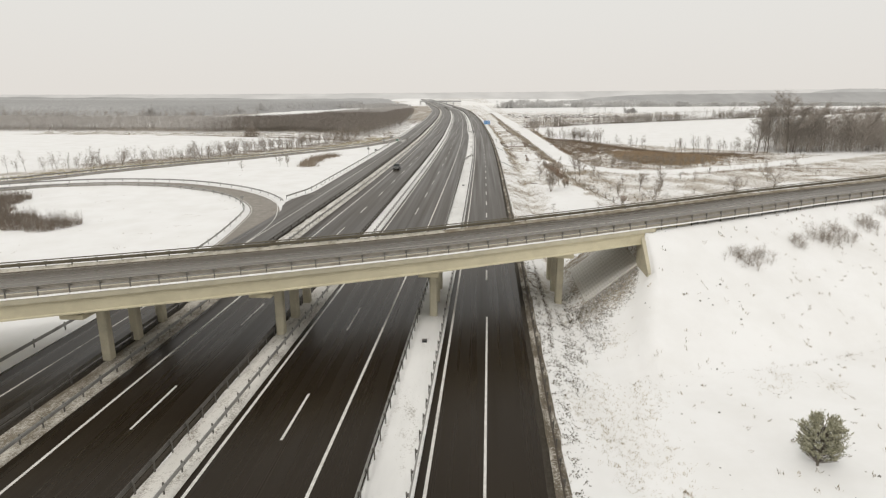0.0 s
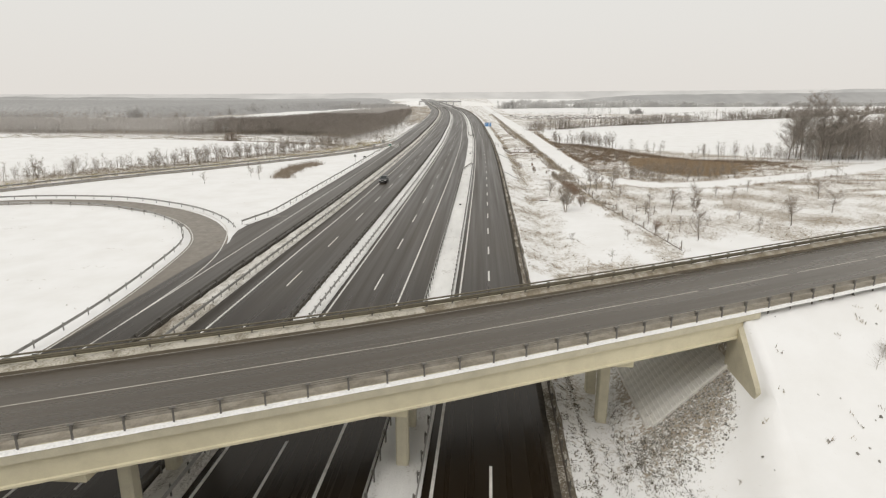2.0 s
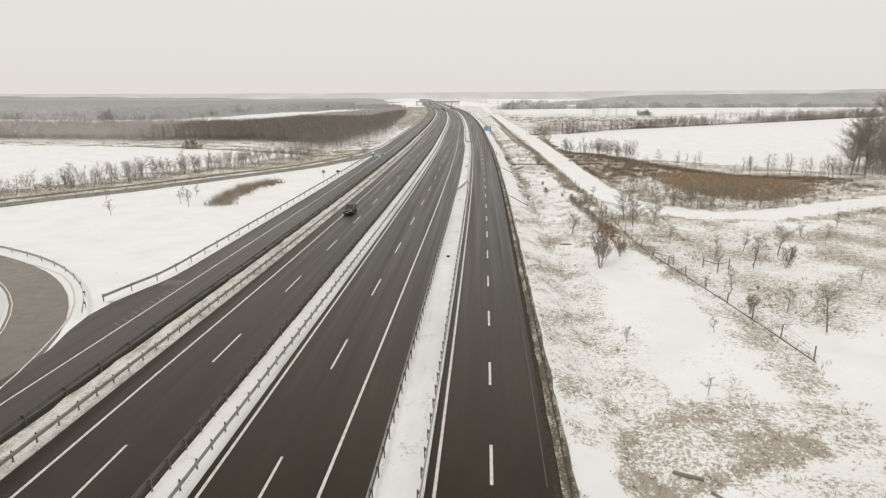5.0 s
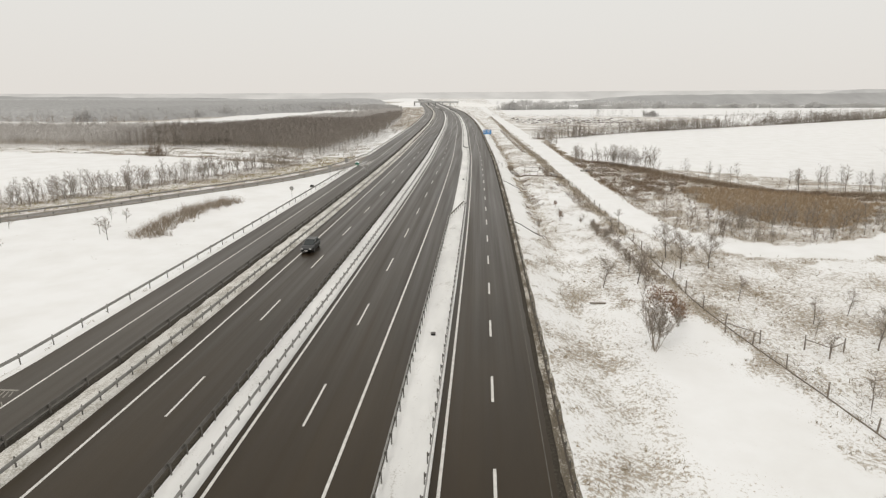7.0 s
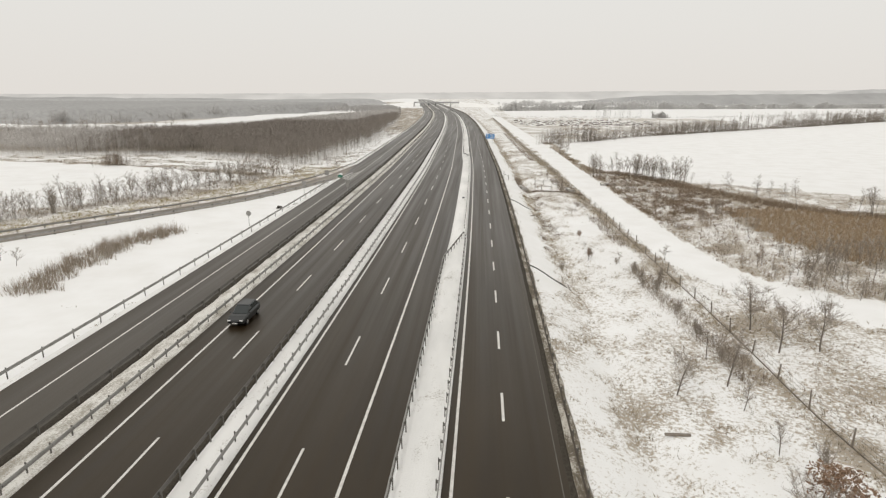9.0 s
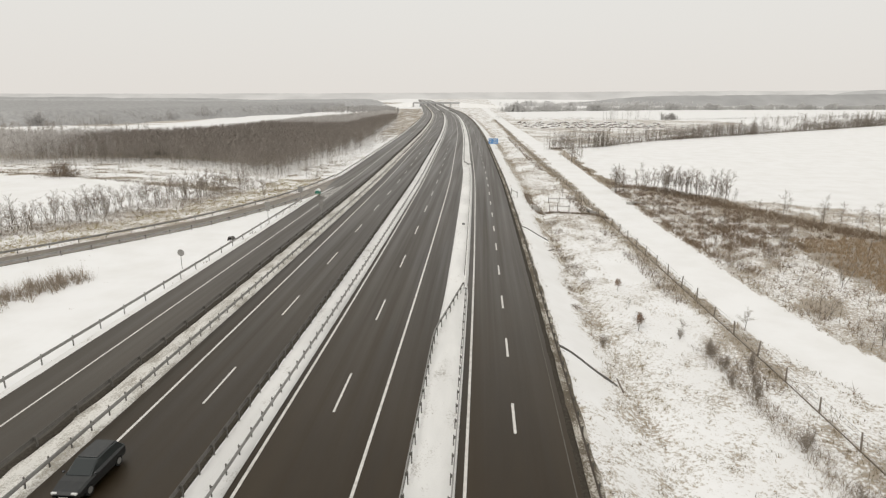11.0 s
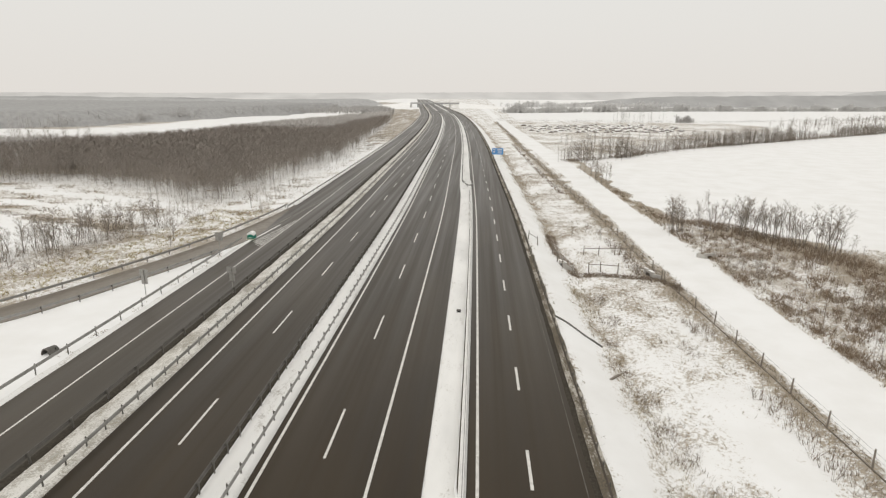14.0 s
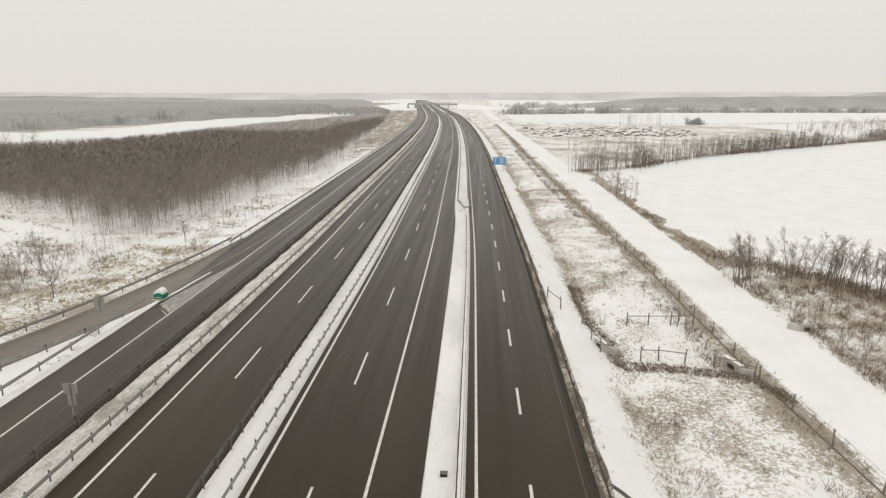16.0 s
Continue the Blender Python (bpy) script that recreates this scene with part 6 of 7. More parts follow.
far_wood([(210, 545), (480, 765), (700, 955), (680, 990), (420, 800), (200, 600)], 3500, 7.0, 616, "dense far end of the hedgerow", M_HEDGE, HEDGE_T, 0.4)
# fields and hedges further off, in wood colours paled for haze
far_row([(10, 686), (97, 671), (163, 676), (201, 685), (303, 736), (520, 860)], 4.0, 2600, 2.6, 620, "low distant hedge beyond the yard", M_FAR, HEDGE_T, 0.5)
far_row([(114, 674), (134, 676), (154, 678)], 4.0, 26, 13.0, 622, "clump of tall haze-coloured trees behind the hedge", M_FAR2, HEDGE_T, 0.5)
far_row([(166, 678), (178, 679)], 2.0, 40, 7.0, 623, "round haze-coloured bushes by the distant hedge", M_FAR, None, 0.4)
far_row([(32, 905), (159, 986), (288, 1060), (646, 1190), (1000, 1300)], 12.0, 3400, 9.0, 624, "haze-coloured line of bare trees between fields", M_FAR2, None, 0.35)
far_row([(60, 1270), (420, 1440), (900, 1720), (1500, 1970)], 22.0, 2600, 11.0, 628, "haze-coloured far wood edge", M_FAR3, None, 0.2)
COPSE_T = [pole_template(580 + k, 1.0, 56, 0.50, 0.0062, 0.12) for k in range(6)]
far_wood([(112, 206), (150, 210), (190, 224), (330, 285), (320, 335), (180, 268), (116, 228)], 3800, 13.0, 636, "dense bare copse beside the snowy track", M_FOREST_D, COPSE_T, 0.4)
far_wood([(103, 206), (150, 209), (190, 223), (330, 284), (328, 292), (186, 232), (104, 216)], 6000, 4.6, 638, "dense undergrowth at the edge of the copse", M_FOREST_D, COPSE_T, 0.5)


def ridge(pts, tops, depth, seed, mat, label, tufts=0.5):
    """A long low wooded rise on the horizon."""
    p = smooth_path(pts, 14.0)
    n = len(p)
    h = np.interp(np.linspace(0, 1, n), np.linspace(0, 1, len(tops)), tops)
    h = h + 1.6 * waves(p[:, 0], p[:, 1], 330, seed) + 0.9 * waves(p[:, 0], p[:, 1], 90, seed + 1)
    h = h + tufts * np.random.RandomState(seed).uniform(-1, 1, n) + 3.5 * tufts * waves(p[:, 0], p[:, 1], 260, seed + 5)
    h = -4 + (h + 4) * step(0, 30, np.arange(n)) * step(0, 30, n - 1 - np.arange(n))
    t = np.gradient(p, axis=0)
    nrm = np.stack([-t[:, 1], t[:, 0]], 1)
    nrm /= np.linalg.norm(nrm, axis=1)[:, None]
    v = []
    for i in range(n):
        b = p[i] + nrm[i] * depth
        v += [(p[i][0], p[i][1], -4), (p[i][0] + nrm[i][0] * depth * 0.25, p[i][1] + nrm[i][1] * depth * 0.25, h[i] * 0.8), (p[i][0] + nrm[i][0] * depth * 0.5, p[i][1] + nrm[i][1] * depth * 0.5, h[i]), (b[0], b[1], -4)]
    f = [(4 * i + j, 4 * i + j + 1, 4 * i + j + 5, 4 * i + j + 4) for i in range(n - 1) for j in range(3)]
    ob = part("backdrop", (v, f), mat)
    ob.data.shade_smooth()
    return tagged(ob, label, "hills", "", "structure")


# distance haze is painted into the hill colours, paler with each ridge
M_HILL = speckled("haze_tinted_hill", (0.42, 0.416, 0.41), (0.37, 0.366, 0.36), 0.02, 0.4, 1.0, fine=0.012, bumpy=0.0, spec=0.0)
M_HILL3 = speckled("paler_haze_hill", (0.52, 0.515, 0.51), (0.47, 0.465, 0.46), 0.02, 0.4, 1.0, fine=0.012, bumpy=0.0, spec=0.0)
M_HILL2 = speckled("palest_haze_hill", (0.62, 0.61, 0.60), (0.58, 0.57, 0.56), 0.0015, 0.5, 1.0, fine=0.004, bumpy=0.0, spec=0.0)
ridge([(2600, 1500), (1800, 1640), (1000, 1640), (500, 1560), (200, 1500), (-20, 1480)], [36, 37, 37, 30, 24, 17], 160, 91, M_HILL, "wooded rise on the horizon in haze-pale grey")
ridge([(3600, 1700), (2600, 2150), (1700, 2250), (1000, 2200), (860, 2200)], [54, 53, 51, 46, 38], 200, 97, M_HILL3, "wooded rise on the horizon in haze-pale grey")
ridge([(3600, 2600), (1500, 3300), (400, 3400), (-500, 3300), (-1300, 3300), (-3600, 2600)], [62, 54, 42, 26, 17, 14], 300, 95, M_HILL2, "hills on the horizon in the palest haze grey", 0.0)
ridge([(-230, 1560), (-500, 1580), (-1000, 1560), (-1700, 1450), (-2600, 1000)], [11, 12, 12, 10, 7], 200, 93, M_HILL, "wooded rise on the horizon in haze-pale grey")


# ---- stones on the slope beside the paving ----
def stones(name, x, y, size, mat, label, seed):
    """Loose stones, each an uneven squat pyramid pair: one object."""
    r = np.random.RandomState(seed)
    n = len(x)
    z = ground_z(x, y)
    s = size * r.uniform(0.5, 1.5, n)
    v = np.zeros((n, 5, 3))
    a0 = r.uniform(0, 6.283, n)
    for j in range(4):
        a = a0 + j * 1.571 + r.uniform(-0.3, 0.3, n)
        q = s * r.uniform(0.7, 1.2, n)
        v[:, j] = np.stack([x + np.cos(a) * q, y + np.sin(a) * q, z - 0.02], 1)
    v[:, 4] = np.stack([x + r.normal(0, 0.2, n) * s, y + r.normal(0, 0.2, n) * s, z + s * r.uniform(0.5, 0.9, n)], 1)
    o = 5 * np.arange(n)[:, None]
    f = np.concatenate([o + (0, 1, 4), o + (1, 2, 4), o + (2, 3, 4), o + (3, 0, 4)])
    ob = new(name, fast_mesh(name, v.reshape(-1, 3), f, mat))
    return tagged(ob, label, "stones", "", "stuff")


M_STONE = random_tint("slope_stones", (0.14, 0.13, 0.112), (0.52, 0.50, 0.46))


def on_slope(x, y, r):
    d = -(x - NEAR[0]) * DB + (y - NEAR[1]) * DA
    edge = 3.6 + 1.2 * waves(x, y, 4, 140)
    return (d < 0.5) & (x < np.minimum(15.3, 11.0 + 0.34 * (y - 16.55))) & (x > 7.6) & (r.uniform(0, 1, len(x)) < np.clip(1.15 + (d - 0.4) / edge * 0.9 - 0.06 * np.maximum(0, x - 14), 0, 1) * np.clip((y - 12.5) / 8, 0, 1))


x, y = scatter(16000, 8.6, 15.4, 12, 33, on_slope, 141)
stones("loose_stones", x, y, 0.075, M_STONE, "loose grey stones on the slope below the overpass", 142)
# trampled and muddy strip between the verge and the columns
def clumps(x, y, spots):
    """How much a place lies in one of several round patches."""
    return sum(np.exp(-((x - a) ** 2 + (0.55 * (y - b)) ** 2) / (w * w)) for a, b, w in spots)


DARK_SPOTS = [(7.9, 28.55, 0.9), (7.7, 26.15, 1.0), (7.8, 24.15, 1.1), (8.8, 25.95, 0.9), (9.9, 23.15, 1.0), (9.6, 21.35, 0.9), (7.3, 20.15, 0.9), (10.8, 24.95, 0.9), (6.9, 17.15, 0.8), (6.2, 11.95, 0.8), (5.6, 14.35, 0.6), (8.4, 32.05, 0.7)]
PALE_SPOTS = [(7.7, 9.55, 1.8), (9.4, 7.45, 1.8), (6.4, 7.15, 1.2), (8.0, 4.55, 2.0), (11.4, 20.35, 1.0), (8.6, 13.05, 1.2), (11.0, 10.05, 1.4), (9.6, 1.55, 2.0), (21.5, 13.55, 0.9), (23.5, 14.75, 1.1), (12.4, 12.25, 0.8), (27.0, 14.05, 1.0)]
x, y = scatter(15000, 5, 14, -4, 37, lambda x, y, r: (clumps(x, y, DARK_SPOTS) * (0.8 + 0.5 * waves(x, y, 1.6, 143)) > r.uniform(0.05, 1.1, len(x))) & (waves(x, y, 0.9, 162) > -0.2), 145)
blades("slope_weeds", x, y, 0.20, 0.028, 5, M_WEED, "dark clumps of weeds on the slope beside the road", 146, 0.7)
x, y = scatter(14000, 5, 30, -4, 26, lambda x, y, r: (clumps(x, y, PALE_SPOTS) * (0.7 + 0.6 * waves(x, y, 2, 144)) > r.uniform(0.05, 1.0, len(x))) & (waves(x, y, 1.1, 163) > -0.1), 147)
blades("slope_weeds", x, y, 0.20, 0.018, 4, M_STRAW, "straw-coloured grass showing through the roadside snow", 148, 0.7)
WHEEL = np.array([(5.95, 58.5), (5.8, 42.5), (5.72, 34.5), (5.7, 25.5), (5.15, 19.0), (5.0, 14.5), (4.9, 4.5)])
x, y = scatter(26000, 4.2, 8.6, -6, 60, lambda x, y, r: ((near_path(x, y, WHEEL) < 0.20 + 0.08 * waves(x, y, 2, 149)) & (r.uniform(0, 1, len(x)) < 0.15 + 0.85 * step(17, 22, y) * (1 - step(38, 46, y)))) | ((near_path(x, y, WHEEL + (1.35, 0)) < 0.10) & (r.uniform(0, 1, len(x)) < 0.25)) | ((x < 5.3) & (waves(x, y, 1.4, 150) + 0.5 * waves(x, y, 0.6, 151) > 0.1) & (r.uniform(0, 1, len(x)) < 0.5)), 148)
blades("wheel_track_grass", x, y, 0.10, 0.05, 3, M_WEED, "dark flattened grass in wheel tracks beside the verge", 149, 1.2)
# sparse weeds on the snow inside the loop and beside the collector road
x, y = scatter(5000, -108, -40, 30, 100, lambda x, y, r: (near_path(x, y, LOOP_P) > 5) & (waves(x * 0.4, y, 7, 150) + 0.5 * waves(x, y, 3, 151) > 0.62), 152)
blades("weed_stalks", x, y, 0.16, 0.03, 4, M_GRASS, "faint lines of weeds in the snow of the loop", 153, 0.7)
x, y = scatter(2500, -75, -39, 105, 200, lambda x, y, r: (near_path(x, y, RAMP_P) > 4) & (waves(x * 0.5, y, 8, 154) + 0.5 * waves(x, y, 3, 155) > 0.75), 156)
blades("weed_stalks", x, y, 0.15, 0.03, 4, M_GRASS, "faint tufts of weeds in the snowfield", 157, 0.7)
# weeds poking through the snow of the traffic island
x, y = scatter(260, -5.9, -4.2, 176, 190, lambda x, y, r: (np.abs(x + 5.1 - 0.13 * (y - 183)) < 0.22) | ((np.abs(x + 4.5) < 0.12) & (y < 184)), 171)
blades("weed_stalks", x, y, 0.10, 0.03, 4, M_GRASS, "thin weeds in the snow of the traffic island", 172, 0.8)
# dark grit and grass along the foot of the guardrails
ys = np.random.RandomState(158).uniform(-30, 420, 9000)
blades("verge_grass", 4.30 + bend(ys) + np.random.RandomState(159).normal(0, 0.22, 9000), ys, 0.16, 0.025, 3, M_TWIG_RED, "dark brown grass at the foot of the guardrail", 160, 0.7)
# a faint path of flattened weeds across the snow below the overpass
FAINT = np.array([(9.0, 11.75), (11.3, 13.45), (15.0, 14.85), (19.4, 15.75), (24.1, 16.95), (31.2, 19.75), (44.0, 25.05)])
x, y = scatter(9000, 8, 45, 12, 28, lambda x, y, r: (near_path(x, y, FAINT) < 0.16 + 0.1 * waves(x, y, 2, 163)) | ((near_path(x, y, FAINT) < 0.9) & (r.uniform(0, 1, len(x)) < 0.04)), 164)
blades("path_weeds", x, y, 0.09, 0.04, 4, M_GRASS, "faint line of flattened weeds in deep snow", 165, 1.0)
x, y = scatter(700, 12, 60, -20, 40, lambda x, y, r: waves(x, y, 5, 166) > 0.1, 167)
stones("loose_stones", x, y, 0.10, M_STONE, "single dark stones and clods in the snow", 168)
x, y = scatter(48000, -125, -40, 90, 262, lambda x, y, r: (x < np.interp(y, RAMP_P[:, 1], RAMP_P[:, 0])) & (near_path(x, y, RAMP_P) > 4.2) & (near_path(x, y, RAMP_P) < 16 + 3 * waves(x, y, 9, 196)) & (waves(x, y, 5, 197) + 0.6 * waves(x, y, 2, 198) > -0.12), 199)
blades("straw_grass", x, y, 0.36, 0.046, 4, M_YELLOW, "yellow straw grass on the verge of the slip road", 200, 0.7)
x, y = scatter(26000, 6, 14, 150, 300, lambda x, y, r: (np.abs(x - bend(y) - 9.4 - 0.02 * (225 - y)) < 1.1 + 0.6 * waves(x, y, 7, 212)) & (waves(x, y, 4, 213) + 0.6 * waves(x, y, 1.5, 214) > -0.1) & (y < 223) & (r.uniform(0, 1, len(x)) < 0.45), 216)
blades("straw_grass", x, y, 0.30, 0.022, 4, M_STRAW, "yellow-brown straw grass along the ditch", 217, 0.8)
TRACK_SPOTS = [(32.4, 216.0, 1.8), (32.6, 209.0, 1.2), (32.6, 203.2, 1.8), (33.4, 195.1, 1.8), (39.6, 209.6, 2.4), (41.3, 214.5, 2.0), (35.0, 188.0, 1.5), (42.5, 205.0, 2.4), (31.8, 226.0, 1.3), (32.0, 236.0, 1.4), (46.0, 212.0, 2.2), (37.0, 200.0, 1.5), (47.0, 222.0, 2.0)]
x, y = scatter(60000, 30.6, 52, 180, 245, lambda x, y, r: (near_path(x, y, TRACK_P) > 3.9) & (clumps(x, y, TRACK_SPOTS) * (0.7 + 0.6 * waves(x, y, 2.4, 225)) > r.uniform(0.25, 1.9, len(x))), 226)
blades("bramble", x, y, 0.8, 0.020, 4, M_BRAMBLE, "red-brown bramble bushes along the snowy track", 227, 0.5)
DITCH_SPOTS = [(10.4, 199.5, 0.8), (10.8, 194.5, 1.0), (11.0, 189.6, 1.1), (11.6, 186.2, 1.0), (12.0, 182.0, 0.7), (11.7, 211.0, 0.9), (11.6, 217.6, 1.0), (10.6, 205.0, 0.8), (17.6, 203.5, 0.8), (9.4, 179.0, 0.5), (9.0, 172.0, 0.6)]
x, y = scatter(30000, 7, 20, 165, 222, lambda x, y, r: clumps(x, y, DITCH_SPOTS) * (0.7 + 0.6 * waves(x, y, 2, 221)) > r.uniform(0.1, 1.3, len(x)), 222)
blades("ditch_scrub", x, y, 0.55, 0.014, 4, M_TWIG_RED, "clumps of brown dead weeds in the ditch", 223, 0.45)
# the muddy gully between the culvert heads
GULLY = smooth_path([(9.6, 250.0), (9.3, 240.0), (10.2, 234.0), (10.6, 228.8), (12.3, 227.2), (14.2, 227.0), (18.8, 226.0), (21.0, 225.4), (22.5, 222.0)], 1.0)
x, y = scatter(16000, 7, 24, 220, 252, lambda x, y, r: near_path(x, y, GULLY) < 0.75 + 0.35 * waves(x, y, 3, 201), 202)
blades("gully_weeds", x, y, 0.28, 0.045, 4, M_TWIG_RED, "dark wet weeds in the muddy gully", 203, 0.9)
x, y = scatter(5000, -42, -38.6, 70, 232, lambda x, y, r: (np.abs(x - bend(y) + 39.6) < 0.5) & (waves(x, y, 6, 208) + 0.6 * waves(x, y, 2, 209) > 0.35), 210)
blades("rail_foot_weeds", x, y, 0.22, 0.03, 4, M_GRASS, "scattered weeds at the foot of the guardrail", 211, 0.7)

# ---- signs ----
M_WHITE = speckled("sign_white", (0.75, 0.74, 0.71), (0.5, 0.48, 0.44), 2.0, 0.4, 0.5, fine=20)
M_RED = speckled("sign_red", (0.42, 0.03, 0.035), (0.25, 0.03, 0.03), 2.0, 0.3, 0.5, fine=20)
M_BLACK = speckled("sign_black", (0.02, 0.02, 0.02), (0.05, 0.05, 0.05), 2.0, 0.3, 0.5, fine=20)
M_BLUE = speckled("sign_blue", (0.10, 0.28, 0.58), (0.08, 0.20, 0.44), 2.0, 0.3, 0.5, fine=20)
M_BACK = speckled("sign_back", (0.36, 0.35, 0.33), (0.24, 0.23, 0.21), 2.0, 0.4, 0.5, 0.4, fine=20)
M_GREEN = speckled("cushion_green", (0.02, 0.19, 0.13), (0.02, 0.11, 0.08), 3.0, 0.4, 0.5, fine=20)


def disc(bm, m, r, t, n=32):
    bmesh.ops.create_cone(bm, cap_ends=True, segments=n, radius1=r, radius2=r, depth=t, matrix=m)


def lettering(text, size, mat, parent, m, name):
    cu = bpy.data.curves.new(name, "FONT")
    cu.body, cu.size, cu.align_x, cu.align_y, cu.extrude, cu.offset = text, size, "CENTER", "CENTER", 0.003, 0.012
    tmp = new(name, cu)
    me = bpy.data.meshes.new_from_object(tmp.evaluated_get(bpy.context.evaluated_depsgraph_get()))
    bpy.data.objects.remove(tmp)
    me.materials.clear()
    me.materials.append(mat)
    ob = part(name, me, None, parent)
    ob.matrix_basis = m
    return ob


def speed_sign(x, y, z, h=2.45):
    sign = thing("speed_sign", "round red-rimmed speed limit sign reading 80 on a post", "road sign", "speed signs before the overpass", (x, y, z))
    bm = bmesh.new()
    tube(bm, (0, 0, -0.5), (0, 0, h), 0.035, 0.035, 10)
    part("post", bm, M_STEEL, sign)
    bm = bmesh.new()
    up_m = Matrix.Translation((0, -0.05, h - 0.32)) @ pose(0, 0, 0, 90)
    disc(bm, up_m, 0.40, 0.02)
    part("plate", bm, M_WHITE, sign)
    bm = bmesh.new()
    v, f = [], []
    for i in range(40):
        a = 6.2832 * i / 40
        for r in (0.40, 0.305):
            for dy in (-0.066, -0.060):
                v.append((r * math.cos(a), dy, h - 0.32 + r * math.sin(a)))
    for i in range(40):
        o, p_ = 4 * i, 4 * ((i + 1) % 40)
        f += [(o, o + 2, p_ + 2, p_), (o + 1, p_ + 1, p_ + 3, o + 3), (o, p_, p_ + 1, o + 1), (o + 2, o + 3, p_ + 3, p_ + 2)]
    bm.free()
    part("red_rim", (v, f), M_RED, sign)
    lettering("80", 0.40, M_BLACK, sign, Matrix.Translation((0, -0.064, h - 0.32)) @ pose(0, 0, 0, 90), "numerals")
    return sign


for sx in (-5.0, 4.55):
    sy = 45.0
    speed_sign(sx + float(bend(sy)), sy, float(rz(sy)))


def back_sign(x, y, z, h, panels, label):
    """A sign seen from behind: post, panels and their stiffening bars."""
    sign = thing("road_sign", label, "road sign", "signs seen from behind", (x, y, z))
    bm = bmesh.new()
    tube(bm, (0, 0, -0.5), (0, 0, h), 0.045, 0.045, 10)
    part("post", bm, M_STEEL, sign)
    for w, ph, zc, shape in panels:
        bm = bmesh.new()
        if shape == "round":
            disc(bm, Matrix.Translation((0, 0.07, zc)) @ pose(0, 0, 0, 90), w / 2, 0.02)
        elif shape == "yield":
            bmesh.ops.create_cone(bm, cap_ends=True, segments=3, radius1=w / 1.73, radius2=w / 1.73, depth=0.02, matrix=Matrix.Translation((0, 0.07, zc)) @ pose(0, 0, 0, 90, 0, 0) @ pose(0, 0, 0, 0, 0, 180))
        else:
            box(bm, pose(0, 0.07, zc - ph / 2), w, 0.025, ph, 0.004)
        p_ = part("panel", bm, M_BACK, sign)
        for dz in (-0.25, 0.25):
            bm = bmesh.new()
            box(bm, pose(0, 0.045, zc + dz * ph - 0.02), w * 0.85, 0.03, 0.04)
            part("stiffener", bm, M_STEEL, p_)
    return sign


back_sign(-30.6, 212.3, float(rz(212)), 3.2, [(1.05, 0.75, 2.8, "box"), (0.6, 0.9, 1.95, "box")], "grey back of a road sign on a steel post")
back_sign(-40.0, 210.8, ground_at(-40.0, 210.8), 3.4, [(1.0, 0.72, 2.95, "box"), (0.72, 0.95, 2.1, "box")], "grey back of a double road sign in the snow")
back_sign(-39.6, 229.5, ground_at(-39.6, 229.5), 3.0, [(1.1, 1.2, 2.4, "box")], "grey back of a square road sign in the snow")
back_sign(-40.9, 180.6, ground_at(-40.9, 180.6), 2.6, [(0.9, 0.9, 2.2, "round")], "grey back of a round road sign in the snow")
back_sign(-46.6, 78.5, ground_at(-46.6, 78.5), 2.3, [(0.9, 0.9, 1.95, "yield")], "grey back of a triangular sign inside the loop")

# the blue direction board
by = 358.0
blue = thing("direction_board", "blue direction board with white bars beside the road", "road sign", "", (4.6 + 1.05 + float(bend(by)), by, ground_at(6.0, by)))
h0 = float(rz(by)) - ground_at(6.0, by)
for dx in (-1.2, 1.2):
    bm = bmesh.new()
    tube(bm, (dx, 0.06, -0.6), (dx, 0.06, h0 + 3.6), 0.06, 0.06, 8)
    part("post", bm, M_STEEL, blue)
bm = bmesh.new()
box(bm, pose(0, 0, h0 + 1.5), 3.9, 0.06, 2.2, 0.02)
board = part("panel", bm, M_BLUE, blue)
for bx, bz, bw, bh in ((-1.2, 3.05, 0.8, 0.28), (0.7, 3.15, 1.6, 0.22), (0.7, 2.6, 1.3, 0.22), (-1.2, 2.2, 0.5, 0.5), (0.7, 2.0, 1.5, 0.2)):
    bm = bmesh.new()
    box(bm, pose(bx, -0.035, h0 + bz), bw, 0.012, bh, 0.002)
    part("white_bar", bm, M_WHITE, board)

# drain boxes on the traffic island
for x, y in ((-5.5, 107.8), (-5.35, 208.4), (-5.55, 17.55)):
    bx_ = thing("drain_box", "small dark drain box standing in the island's snow", "drain box", "drain boxes", (x + float(bend(y)), y, float(rz(y)) + 0.10))
    bm = bmesh.new()
    box(bm, pose(0, 0, -0.1), 0.42, 0.30, 0.30, 0.03)
    part("case", bm, M_BLACK, bx_)
    bm = bmesh.new()
    box(bm, pose(0, 0, 0.20), 0.46, 0.34, 0.05, 0.015)
    part("lid", bm, M_DARKSTEEL, bx_)

# ---- crash cushion at the nose of the slip road ----
cz = float(rz(237.5))
cushion = thing("crash_cushion", "green crash cushion with a snowy rounded top", "crash cushion", "", (-38.2, 237.5, cz))
cushion.scale = (0.86, 0.86, 0.86)


def arch(w, h, l, y0, n=10, base=0.0):
    """A box with a vaulted top, along y."""
    prof = [(-w / 2, base), (w / 2, base)] + [(w / 2 * math.cos(a), h * 0.55 + h * 0.45 * math.sin(a)) for a in np.linspace(0, math.pi, n)]
    k = len(prof)
    v = [(a, y0, b) for a, b in prof] + [(a, y0 + l, b) for a, b in prof]
    return v, [tuple(range(k)), tuple(range(2 * k - 1, k - 1, -1))] + [(i, k + i, k + (i + 1) % k, (i + 1) % k) for i in range(k)]


